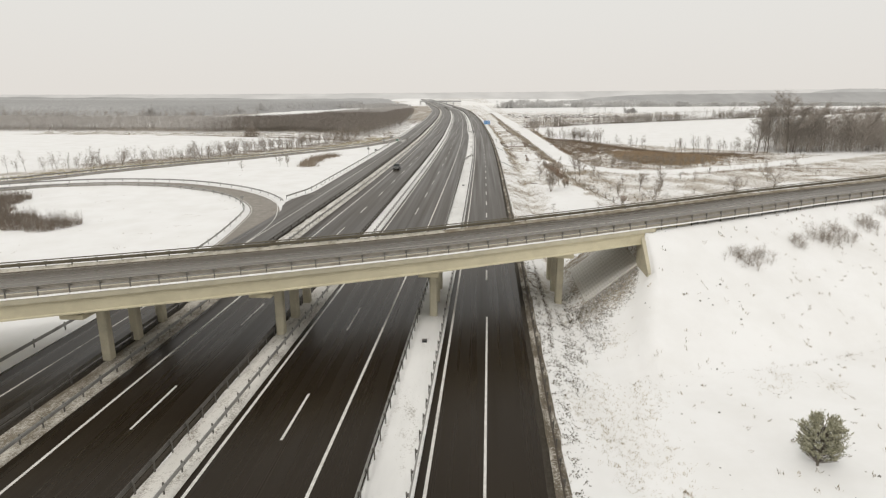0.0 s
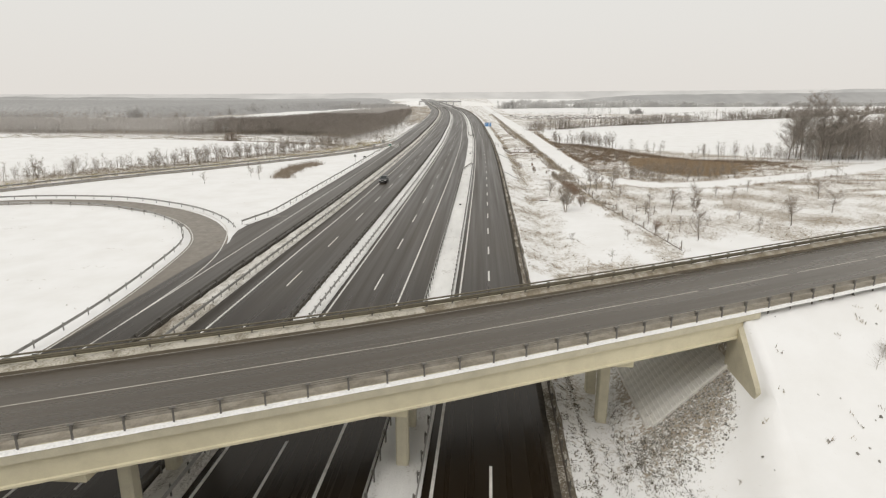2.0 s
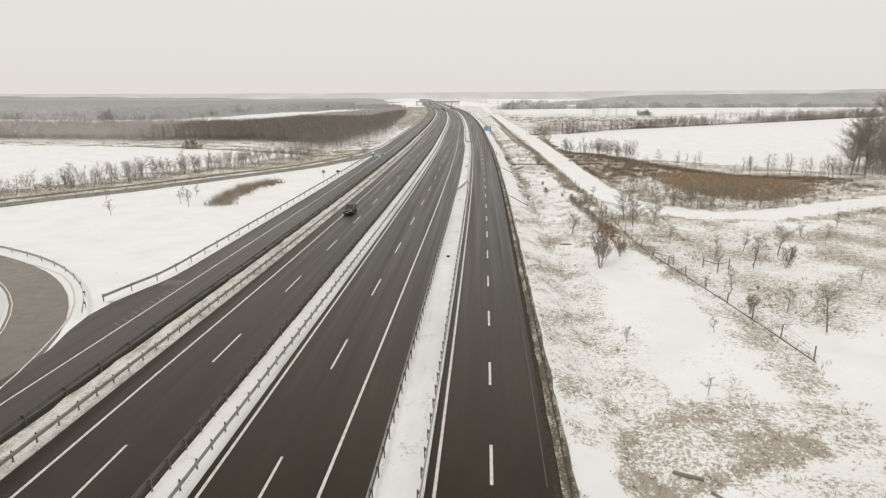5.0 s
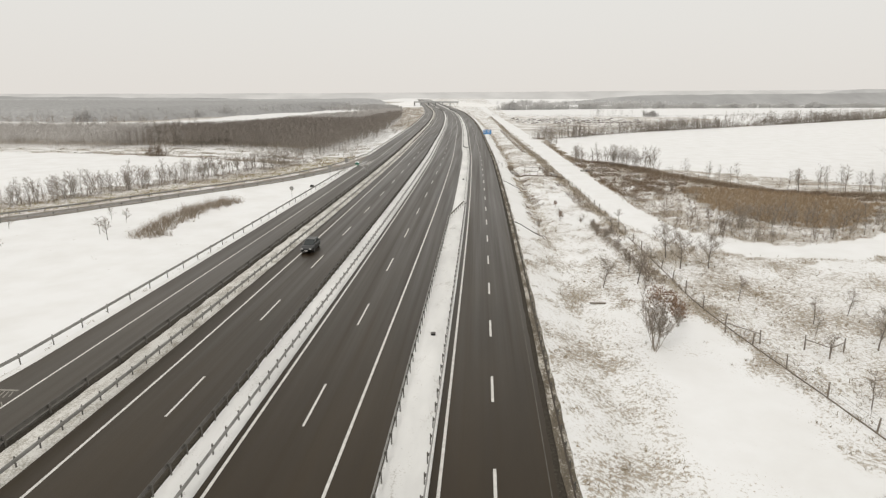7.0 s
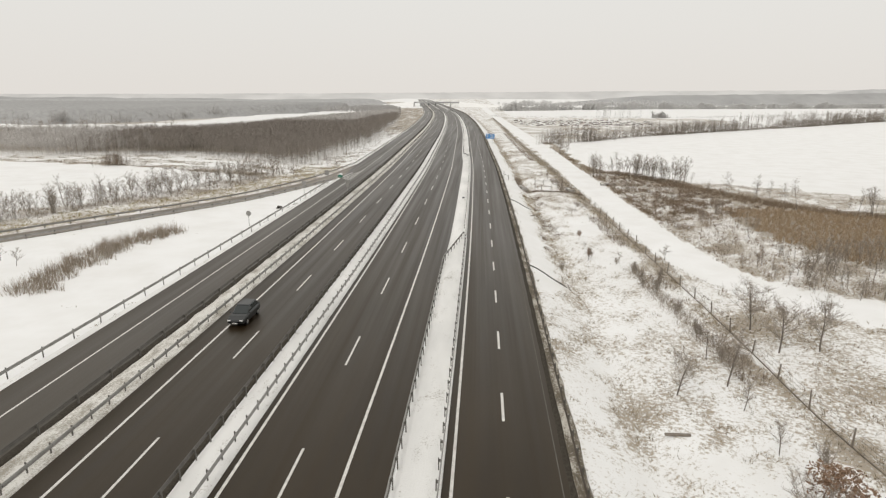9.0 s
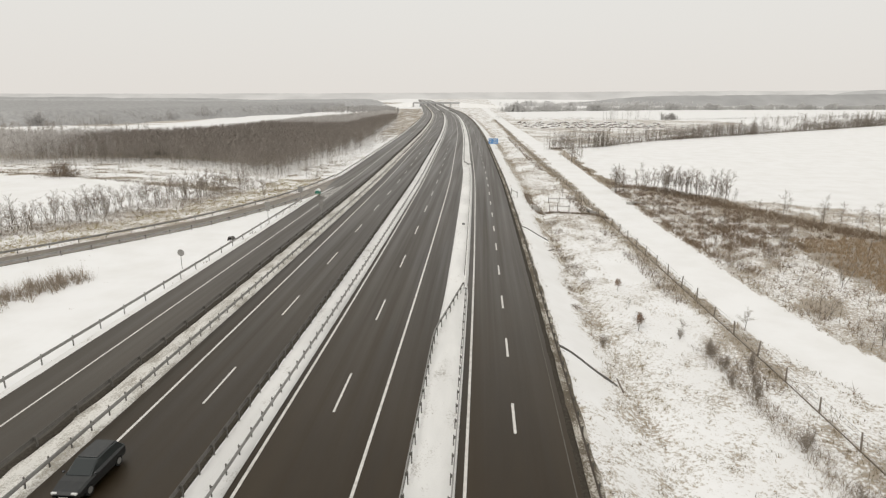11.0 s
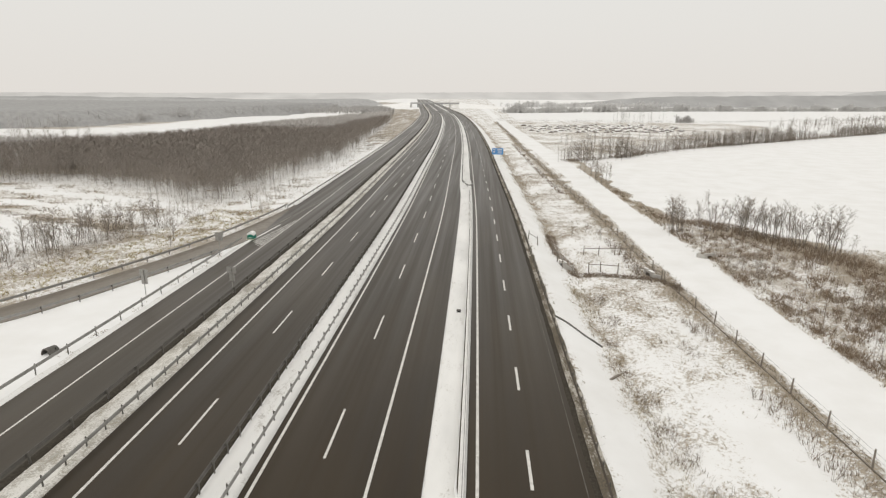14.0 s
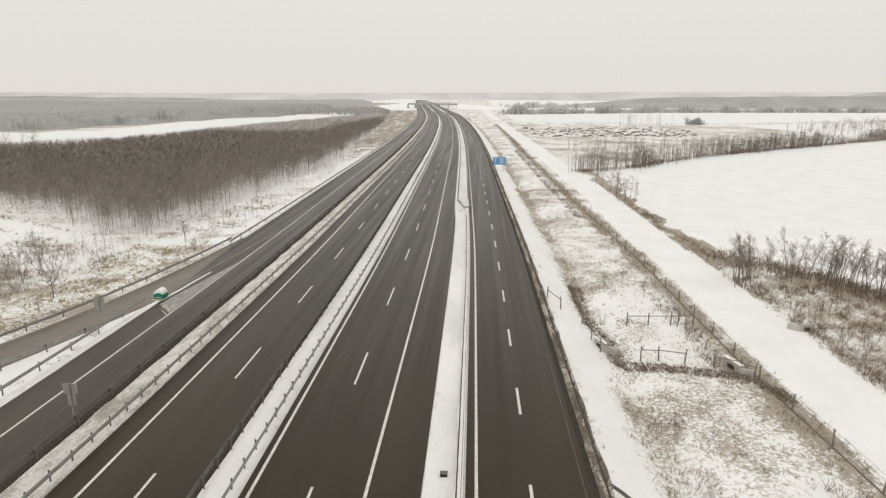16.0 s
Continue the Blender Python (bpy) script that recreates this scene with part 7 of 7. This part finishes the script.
part("body", arch(1.2, 0.9, 1.3, 0.0), M_GREEN, cushion)
part("snow_cap", arch(1.23, 1.3, 1.22, 0.04, base=0.7), M_SNOW, cushion, "thick cap of snow")
part("white_band", arch(1.0, 0.34, 0.03, -0.02, base=0.26), M_WHITE, cushion)
bm = bmesh.new()
box(bm, pose(0, 0.6, -0.1), 1.5, 1.8, 0.14, 0.03)
part("base", bm, M_CONC, cushion)

# ---- culvert mouth in the left snowfield ----
cu = thing("culvert_mouth", "dark concrete culvert mouth half buried in snow", "culvert", "", (-40.95, 196.4, ground_at(-40.95, 196.4)))
th = np.linspace(0, math.pi, 13)
prof_o, prof_i = [(0.40 * math.cos(a), 0.72 * math.sin(a)) for a in th], [(0.32 * math.cos(a), 0.62 * math.sin(a)) for a in th]
v = [(a, -0.4, b - 0.05) for a, b in prof_o] + [(a, -0.4, b - 0.05) for a, b in prof_i] + [(a, 0.9, b * 0.7 - 0.05) for a, b in prof_o] + [(a, 0.9, b * 0.7 - 0.05) for a, b in prof_i]
f = []
for i in range(12):
    f += [(i, i + 1, 13 + i + 1, 13 + i), (26 + i, 39 + i, 39 + i + 1, 26 + i + 1), (i, 26 + i, 26 + i + 1, i + 1), (13 + i, 13 + i + 1, 39 + i + 1, 39 + i)]
part("ring", (v, f), M_DARKSTEEL, cu)
# black panel put in as the shade inside the pipe
bm = bmesh.new()
box(bm, pose(0, 0.5, -0.06), 0.74, 0.05, 0.44)
part("shade_panel", bm, M_BLACK, cu)

# ---- fences and works in the ditch on the right ----
bm = bmesh.new()
tube(bm, (0, 0, -0.4), (0, 0, 1.45), 0.075, 0.06, 7)
POST_W = mesh_of("post", bm, M_WOOD)


def wire_fence(pts, gap, label, group, wires=(0.25, 0.6, 0.95, 1.3), sill=True):
    fence = thing("wire_fence", label, "fence", group)
    p = np.column_stack([pts, ground_z(pts[:, 0], pts[:, 1])])
    q = resample(p, gap)
    for a in q:
        ob = part("post", POST_W, None, fence)
        ob.matrix_basis = pose(a[0], a[1], ground_at(a[0], a[1]), rnd.uniform(-5, 5), rnd.uniform(-5, 5), rnd.uniform(0, 360)) @ Matrix.Diagonal((1, 1, rnd.uniform(0.85, 1.1), 1))
    for hgt in wires:
        part("wire", sweep(p, [(-0.008, hgt), (0.008, hgt), (0.0, hgt + 0.014)]), M_DARKSTEEL, fence)
    if sill:
        part("sill", sweep(p, [(-0.03, -0.1), (0.03, -0.1), (0.03, 0.10), (-0.03, 0.10)]), M_WOOD, fence, "rotten board along the ground")
    return fence


wire_fence(FENCE_P, 5.0, "wooden-post wire fence along the snowy track", "fences")


def rail_fence(pts, label):
    """Posts with one rail, as round the ditch works."""
    fence = thing("rail_fence", label, "fence", "rail fences at the ditch")
    for a in pts:
        ob = part("post", POST_W, None, fence)
        ob.matrix_basis = pose(a[0], a[1], ground_at(*a), rnd.uniform(-4, 4), rnd.uniform(-4, 4), 0)
    for a, b in zip(pts[:-1], pts[1:]):
        bm = bmesh.new()
        tube(bm, (a[0], a[1], ground_at(*a) + 1.05), (b[0], b[1], ground_at(*b) + 1.05), 0.05, 0.045, 6)
        part("rail", bm, M_WOOD, fence)


rail_fence([(8.4, 236.8), (8.7, 233.0), (9.1, 230.4), (10.2, 228.2)], "weathered rail fence beside the ditch")
rail_fence([(13.1, 237.0), (15.4, 237.2), (17.8, 237.4), (18.6, 237.5), (20.3, 237.8)], "weathered rail fence across the ditch")
rail_fence([(12.4, 228.6), (14.0, 228.5), (16.2, 228.0)], "weathered rail fence across the ditch")
rail_fence([(18.6, 227.4), (20.6, 226.6), (21.3, 225.6)], "weathered rail fence at the culvert head")
rail_fence([(23.8, 113.3), (26.0, 110.7)], "short weathered rail fence in the orchard")
rail_fence([(29.6, 109.7), (30.9, 107.9), (32.9, 109.3)], "short weathered rail fence in the orchard")
rail_fence([(5.2, 241.7), (6.4, 239.1)], "two short posts with a rail on the slope")


def headwall(x, y, turn, w, label, cap=True):
    t = thing("culvert_headwall", label, "headwall", "culvert headwalls", (x, y, ground_at(x, y) - 0.3))
    t.rotation_euler = (0, 0, radians(turn))
    bm = bmesh.new()
    box(bm, pose(0, 0, 0), w, 0.35, 1.05, 0.03)
    for sg in (-1, 1):
        box(bm, pose(sg * (w / 2 + 0.35), 0.4, 0, 0, 0, sg * 50), 1.2, 0.25, 0.85, 0.03)
    part("wall", bm, M_GREY, t)
    if cap:
        bm = bmesh.new()
        box(bm, pose(0, 0, 1.05), w + 0.1, 0.45, 0.10, 0.04)
        part("snow_cap", bm, M_SNOW, t, "snow on the headwall")
    # black plate on the solid wall imitates the shade of a hole
    bm = bmesh.new()
    box(bm, pose(0, -0.17, 0.28), w * 0.42, 0.03, 0.45, 0.0)
    part("opening", bm, M_BLACK, t, "black plate standing for the shaded culvert hole")


headwall(9.3, 231.6, -70, 1.8, "snow-capped concrete headwall in the ditch")
headwall(20.2, 227.4, -75, 2.2, "grey concrete headwall beside the track")
headwall(31.6, 237.0, 8, 1.5, "dark concrete headwall beyond the track", False)
# chute from the road into the ditch
for (a, b) in (((4.5, 209.3), (9.4, 203.8)), ((4.4, 159.9), (9.6, 154.0))):
    ch = thing("drain_chute", "dark concrete drain chute down the snowy slope", "drain chute", "drain chutes")
    us = np.linspace(0, 1, 9)
    p = np.array([(a[0] + (b[0] - a[0]) * u, a[1] + (b[1] - a[1]) * u) for u in us])
    p = np.column_stack([p, ground_z(p[:, 0], p[:, 1]) + 0.03])
    part("channel", sweep(p, [(-0.12, 0.05), (-0.085, 0.05), (-0.055, -0.02), (0.055, -0.02), (0.085, 0.05), (0.12, 0.05), (0.12, -0.2), (-0.12, -0.2)]), M_DARKSTEEL, ch)
# shallow concrete gutter climbing the embankment
gutter = thing("gutter", "narrow grey concrete gutter climbing the snowy embankment", "gutter")
gp = np.array([(15.1, 59.3), (15.9, 53.3), (16.4, 50.1), (17.1, 47.8), (17.5, 45.6)])
for a, b in zip(gp[:-1], gp[1:]):
    n_ = int(np.hypot(*(b - a)) / 0.9)
    for k in range(n_):
        q = np.array([a + (b - a) * (k + 0.04) / n_, a + (b - a) * (k + 0.94) / n_])
        q = np.column_stack([q, ground_z(q[:, 0], q[:, 1])])
        part("gutter_stone", sweep(q, [(-0.15, 0.05), (-0.10, 0.05), (-0.06, 0.0), (0.06, 0.0), (0.10, 0.05), (0.15, 0.05), (0.15, -0.15), (-0.15, -0.15)]), M_GREY, gutter)
# planks lying in the snow
for a, b, w in (((11.3, 63.6), (13.0, 62.9), 0.24), ((13.0, 61.7), (14.9, 59.2), 0.18), ((8.6, 196.6), (9.6, 197.6), 0.2), ((11.8, 121.0), (13.6, 121.0), 0.22), ((10.0, 155.7), (10.0, 153.3), 0.12)):
    pl = thing("plank", "grey wooden plank lying in the snow", "plank", "planks in the snow")
    bm = bmesh.new()
    L_ = math.hypot(b[0] - a[0], b[1] - a[1])
    x, y = (a[0] + b[0]) / 2, (a[1] + b[1]) / 2
    box(bm, pose(x, y, ground_at(x, y) + 0.0, 0, 0, math.degrees(math.atan2(b[1] - a[1], b[0] - a[0]))), L_, w, 0.16, 0.02)
    part("board", bm, M_WOOD, pl)

# ---- small pine on the slope ----
px, py = 20.0, 3.15
pine = thing("pine_tree", "small bushy pine tree standing alone in the snow", "tree", "", (px, py, ground_at(px, py)))
st, nd = Sticks(), []
st.add((0, 0, -0.2), (0.05, 0.02, 2.9), 0.09, 0.02, 6)
r = random.Random(12)
pv, pf = [], []
for k in range(210):
    u = r.random() ** 1.25
    a = r.uniform(0, 6.283)
    ln = (1.30 * math.sqrt(max(0.0, 1 - (1.45 * (u - 0.36)) ** 2)) + 0.12) * r.uniform(0.7, 1.1)
    b = np.array([0.05 * u, 0.02 * u, 0.15 + 2.5 * u])
    e = b + np.array([math.cos(a) * ln, math.sin(a) * ln, 0.40 * ln + 0.35])
    st.add(b, e, 0.022, 0.008, 3)
    shoots = [(b + (e - b) * 0.45, e + np.array([0, 0, 0.18]))]
    for j in range(3):
        c = b + (e - b) * r.uniform(0.55, 0.95)
        shoots.append((c, c + np.array([r.uniform(-0.25, 0.25), r.uniform(-0.25, 0.25), r.uniform(0.22, 0.40)])))
    for c0, c1 in shoots:
        dirn = (c1 - c0) / np.linalg.norm(c1 - c0)
        for j in range(26):
            c = c0 + (c1 - c0) * r.random()
            w = dirn * 0.8 + np.array([r.uniform(-1, 1), r.uniform(-1, 1), r.uniform(-0.4, 0.8)])
            w = w / np.linalg.norm(w) * r.uniform(0.08, 0.14)
            s_ = np.cross(w, (r.uniform(-1, 1), r.uniform(-1, 1), 0.4))
            s_ = s_ / max(1e-6, np.linalg.norm(s_)) * 0.020
            k0 = len(pv)
            pv += [c - s_, c + s_, c + w]
            pf.append((k0, k0 + 1, k0 + 2))
part("trunk", st.mesh("trunk", M_BARK), None, pine)
part("needles", fast_mesh("needles", pv, pf, M_NEEDLE), None, pine, "dusty green needles")

# ---- the car ----
M_CARP = speckled("car_paint", (0.035, 0.036, 0.036), (0.07, 0.07, 0.065), 3.0, 0.4, 0.3, 0.3, fine=30, bumpy=0.02, spec=0.5)
M_GLASS, nt_, b_ = material("car_glass")
b_.inputs["Base Color"].default_value = (0.03, 0.035, 0.035, 1)
b_.inputs["Roughness"].default_value = 0.06
M_TYRE = speckled("tyre", (0.02, 0.02, 0.02), (0.05, 0.045, 0.04), 6, 0.5, 0.9)
M_LAMP, nt_, b_ = material("headlamp")
b_.inputs["Base Color"].default_value = (0.7, 0.7, 0.68, 1)
b_.inputs["Roughness"].default_value = 0.1


def loft(sections):
    """A skin through cross-sections of equal count, closed at both ends."""
    k = len(sections[0])
    v = [p_ for s_ in sections for p_ in s_]
    f = [tuple(range(k))[::-1], tuple(range((len(sections) - 1) * k, len(sections) * k))]
    for i in range(len(sections) - 1):
        for j in range(k):
            jj = (j + 1) % k
            f.append((i * k + j, i * k + jj, (i + 1) * k + jj, (i + 1) * k + j))
    return v, f


def car(x, y, turn):
    """A dark estate car, nose towards +x of its own."""
    c = thing("car", "dark grey estate car with grimy paint on the road", "car", "", (x, y, float(rz(y)) + 0.02))
    c.rotation_euler = (0, 0, radians(turn))
    secs = []
    for px_, w, z0, z1 in ((-2.3, 0.70, 0.45, 0.80), (-2.2, 0.84, 0.30, 0.98), (-1.2, 0.90, 0.24, 1.00), (0.6, 0.90, 0.24, 0.98), (1.5, 0.88, 0.26, 0.90), (2.2, 0.80, 0.30, 0.74), (2.36, 0.66, 0.42, 0.62)):
        secs.append([(px_, -w * 0.93, z0), (px_, w * 0.93, z0), (px_, w, z0 + 0.16), (px_, w, z1 - 0.14), (px_, w * 0.90, z1), (px_, -w * 0.90, z1), (px_, -w, z1 - 0.14), (px_, -w, z0 + 0.16)])
    body = part("body", loft(secs), M_CARP, c)
    secs = []
    for px_, w, z1 in ((-2.12, 0.70, 1.02), (-1.75, 0.68, 1.44), (-0.9, 0.68, 1.50), (0.2, 0.67, 1.46), (1.05, 0.74, 0.97)):
        secs.append([(px_, -0.80, 0.94), (px_, 0.80, 0.94), (px_, w, z1 - 0.05), (px_, w * 0.9, z1), (px_, -w * 0.9, z1), (px_, -w, z1 - 0.05)])
    part("cabin_glass", loft(secs), M_GLASS, c)
    bm = bmesh.new()
    box(bm, pose(-0.82, 0, 1.47), 1.75, 1.22, 0.06, 0.025)
    part("roof", bm, M_CARP, c)
    for sx_, sy_ in ((1.42, 0.80), (1.42, -0.80), (-1.35, 0.80), (-1.35, -0.80)):
        bm = bmesh.new()
        tube(bm, (sx_, sy_ - 0.11, 0.32), (sx_, sy_ + 0.11, 0.32), 0.32, 0.32, 20)
        w = part("wheel", bm, M_TYRE, c)
        bm = bmesh.new()
        tube(bm, (sx_, sy_ - 0.125, 0.32), (sx_, sy_ + 0.125, 0.32), 0.20, 0.20, 14)
        part("rim", bm, M_STEEL, w)
    for sy_ in (-0.58, 0.58):
        bm = bmesh.new()
        box(bm, pose(2.22, sy_, 0.58), 0.22, 0.34, 0.14, 0.03)
        part("headlight", bm, M_LAMP, c, "clear headlight")
        bm = bmesh.new()
        box(bm, pose(-2.22, sy_ * 1.1, 0.68), 0.14, 0.22, 0.2, 0.03)
        part("tail_light", bm, M_RED, c)
        bm = bmesh.new()
        box(bm, pose(0.85, sy_ * 1.66, 0.95), 0.14, 0.16, 0.13, 0.03)
        part("mirror", bm, M_CARP, c)
    bm = bmesh.new()
    box(bm, pose(2.34, 0, 0.42), 0.04, 0.9, 0.16, 0.01)
    part("grille", bm, M_BLACK, c)
    bm = bmesh.new()
    box(bm, pose(2.375, 0, 0.38), 0.02, 0.5, 0.11)
    part("plate", bm, M_WHITE, c)


car(-24.85, 137.5, -90)

# ---- distant overpass and the scrap yard ----
far_y = 1130.0
fb = thing("distant_overpass", "distant concrete overpass in haze-pale grey", "bridge", "")
fx = -17 + float(bend(far_y))
p = np.array([(fx - 36 + 6 * i, far_y + 0.5 * i, float(rz(far_y)) + 6.6) for i in range(14)])
# deck and columns share the hills' colour, haze painted in
part("deck", sweep(p, [(-5, 0.9), (5, 0.9), (5, -1.5), (-5, -1.5)]), M_HILL, fb)
for dx in (-25, -12, 1, 14, 27):
    bm = bmesh.new()
    box(bm, pose(fx + dx, far_y + 3, float(rz(far_y)) - 1), 1.4, 6, 6.4)
    part("column", bm, M_HILL, fb)
for sg in (-1, 1):
    v, f = [], []
    for i in range(9):
        x0, hgt = fx + (-36 if sg < 0 else 42) + sg * 14.0 * i, 7.4 * (1 - i / 8.0) ** 1.4
        for dy, u in ((-5 - 2.2 * hgt, -1.0), (-5, hgt), (5, hgt), (5 + 2.2 * hgt, -1.0)):
            v.append((x0, far_y + 0.083 * (x0 - fx) + 3 + dy, float(rz(far_y)) + u - 0.9 * (u < 0)))
        if i:
            f += [(4 * i - 4 + j, 4 * i - 3 + j, 4 * i + 1 + j, 4 * i + j) for j in range(3)]
    part("embankment", (v, f + [(0, 1, 2, 3)]), M_SNOW, fb, "snowy road embankment")
M_RUST = speckled("rusty_scrap", (0.16, 0.13, 0.11), (0.28, 0.26, 0.24), 0.8, 0.7, 0.8, 0.2, fine=4)


def heap(seed):
    """A snow-topped wreck: low body with a stepped top."""
    r = random.Random(seed)
    secs = []
    for px_, w, z1 in ((-2.1, 0.6, 0.7), (-1.9, 0.8, 0.9), (-1.0, 0.8, 1.35), (0.2, 0.8, 1.3), (1.0, 0.8, 0.85), (2.0, 0.7, 0.7)):
        w, z1 = w * r.uniform(0.9, 1.1), z1 * r.uniform(0.85, 1.15)
        secs.append([(px_, -w, 0), (px_, w, 0), (px_, w * 0.9, z1), (px_, -w * 0.9, z1)])
    body = mesh_of("body", loft(secs), M_RUST)
    top = mesh_of("snow_cap", loft([[(a[2][0], a[3][1] * 1.08, a[2][2] - 0.30), (a[2][0], a[2][1] * 1.08, a[2][2] - 0.30), (a[2][0], a[2][1] * 0.9, a[2][2] + 0.22), (a[2][0], a[3][1] * 0.9, a[2][2] + 0.22)] for a in secs]), M_SNOW)
    return body, top


HEAPS = [heap(700 + k) for k in range(4)]
for k in range(170):
    row = k % 7
    x = 30 + (k // 7) * 4.6 + rnd.uniform(-2.2, 2.2)
    y = 520 + row * 13 + 0.18 * x + rnd.uniform(-5, 5)
    if rnd.random() < 0.22:
        continue
    w = thing("scrap_car", "snow-covered wrecked car in a distant scrap yard", "car wreck", "wrecks in the scrap yard")
    sz = rnd.uniform(0.8, 1.05)
    w.matrix_basis = pose(x, y, ground_at(x, y), 0, 0, rnd.uniform(0, 180)) @ Matrix.Diagonal((sz, sz, sz * 0.8, 1))
    b_, t_ = HEAPS[k % 4]
    part("body", b_, None, w)
    part("snow_cap", t_, None, w)
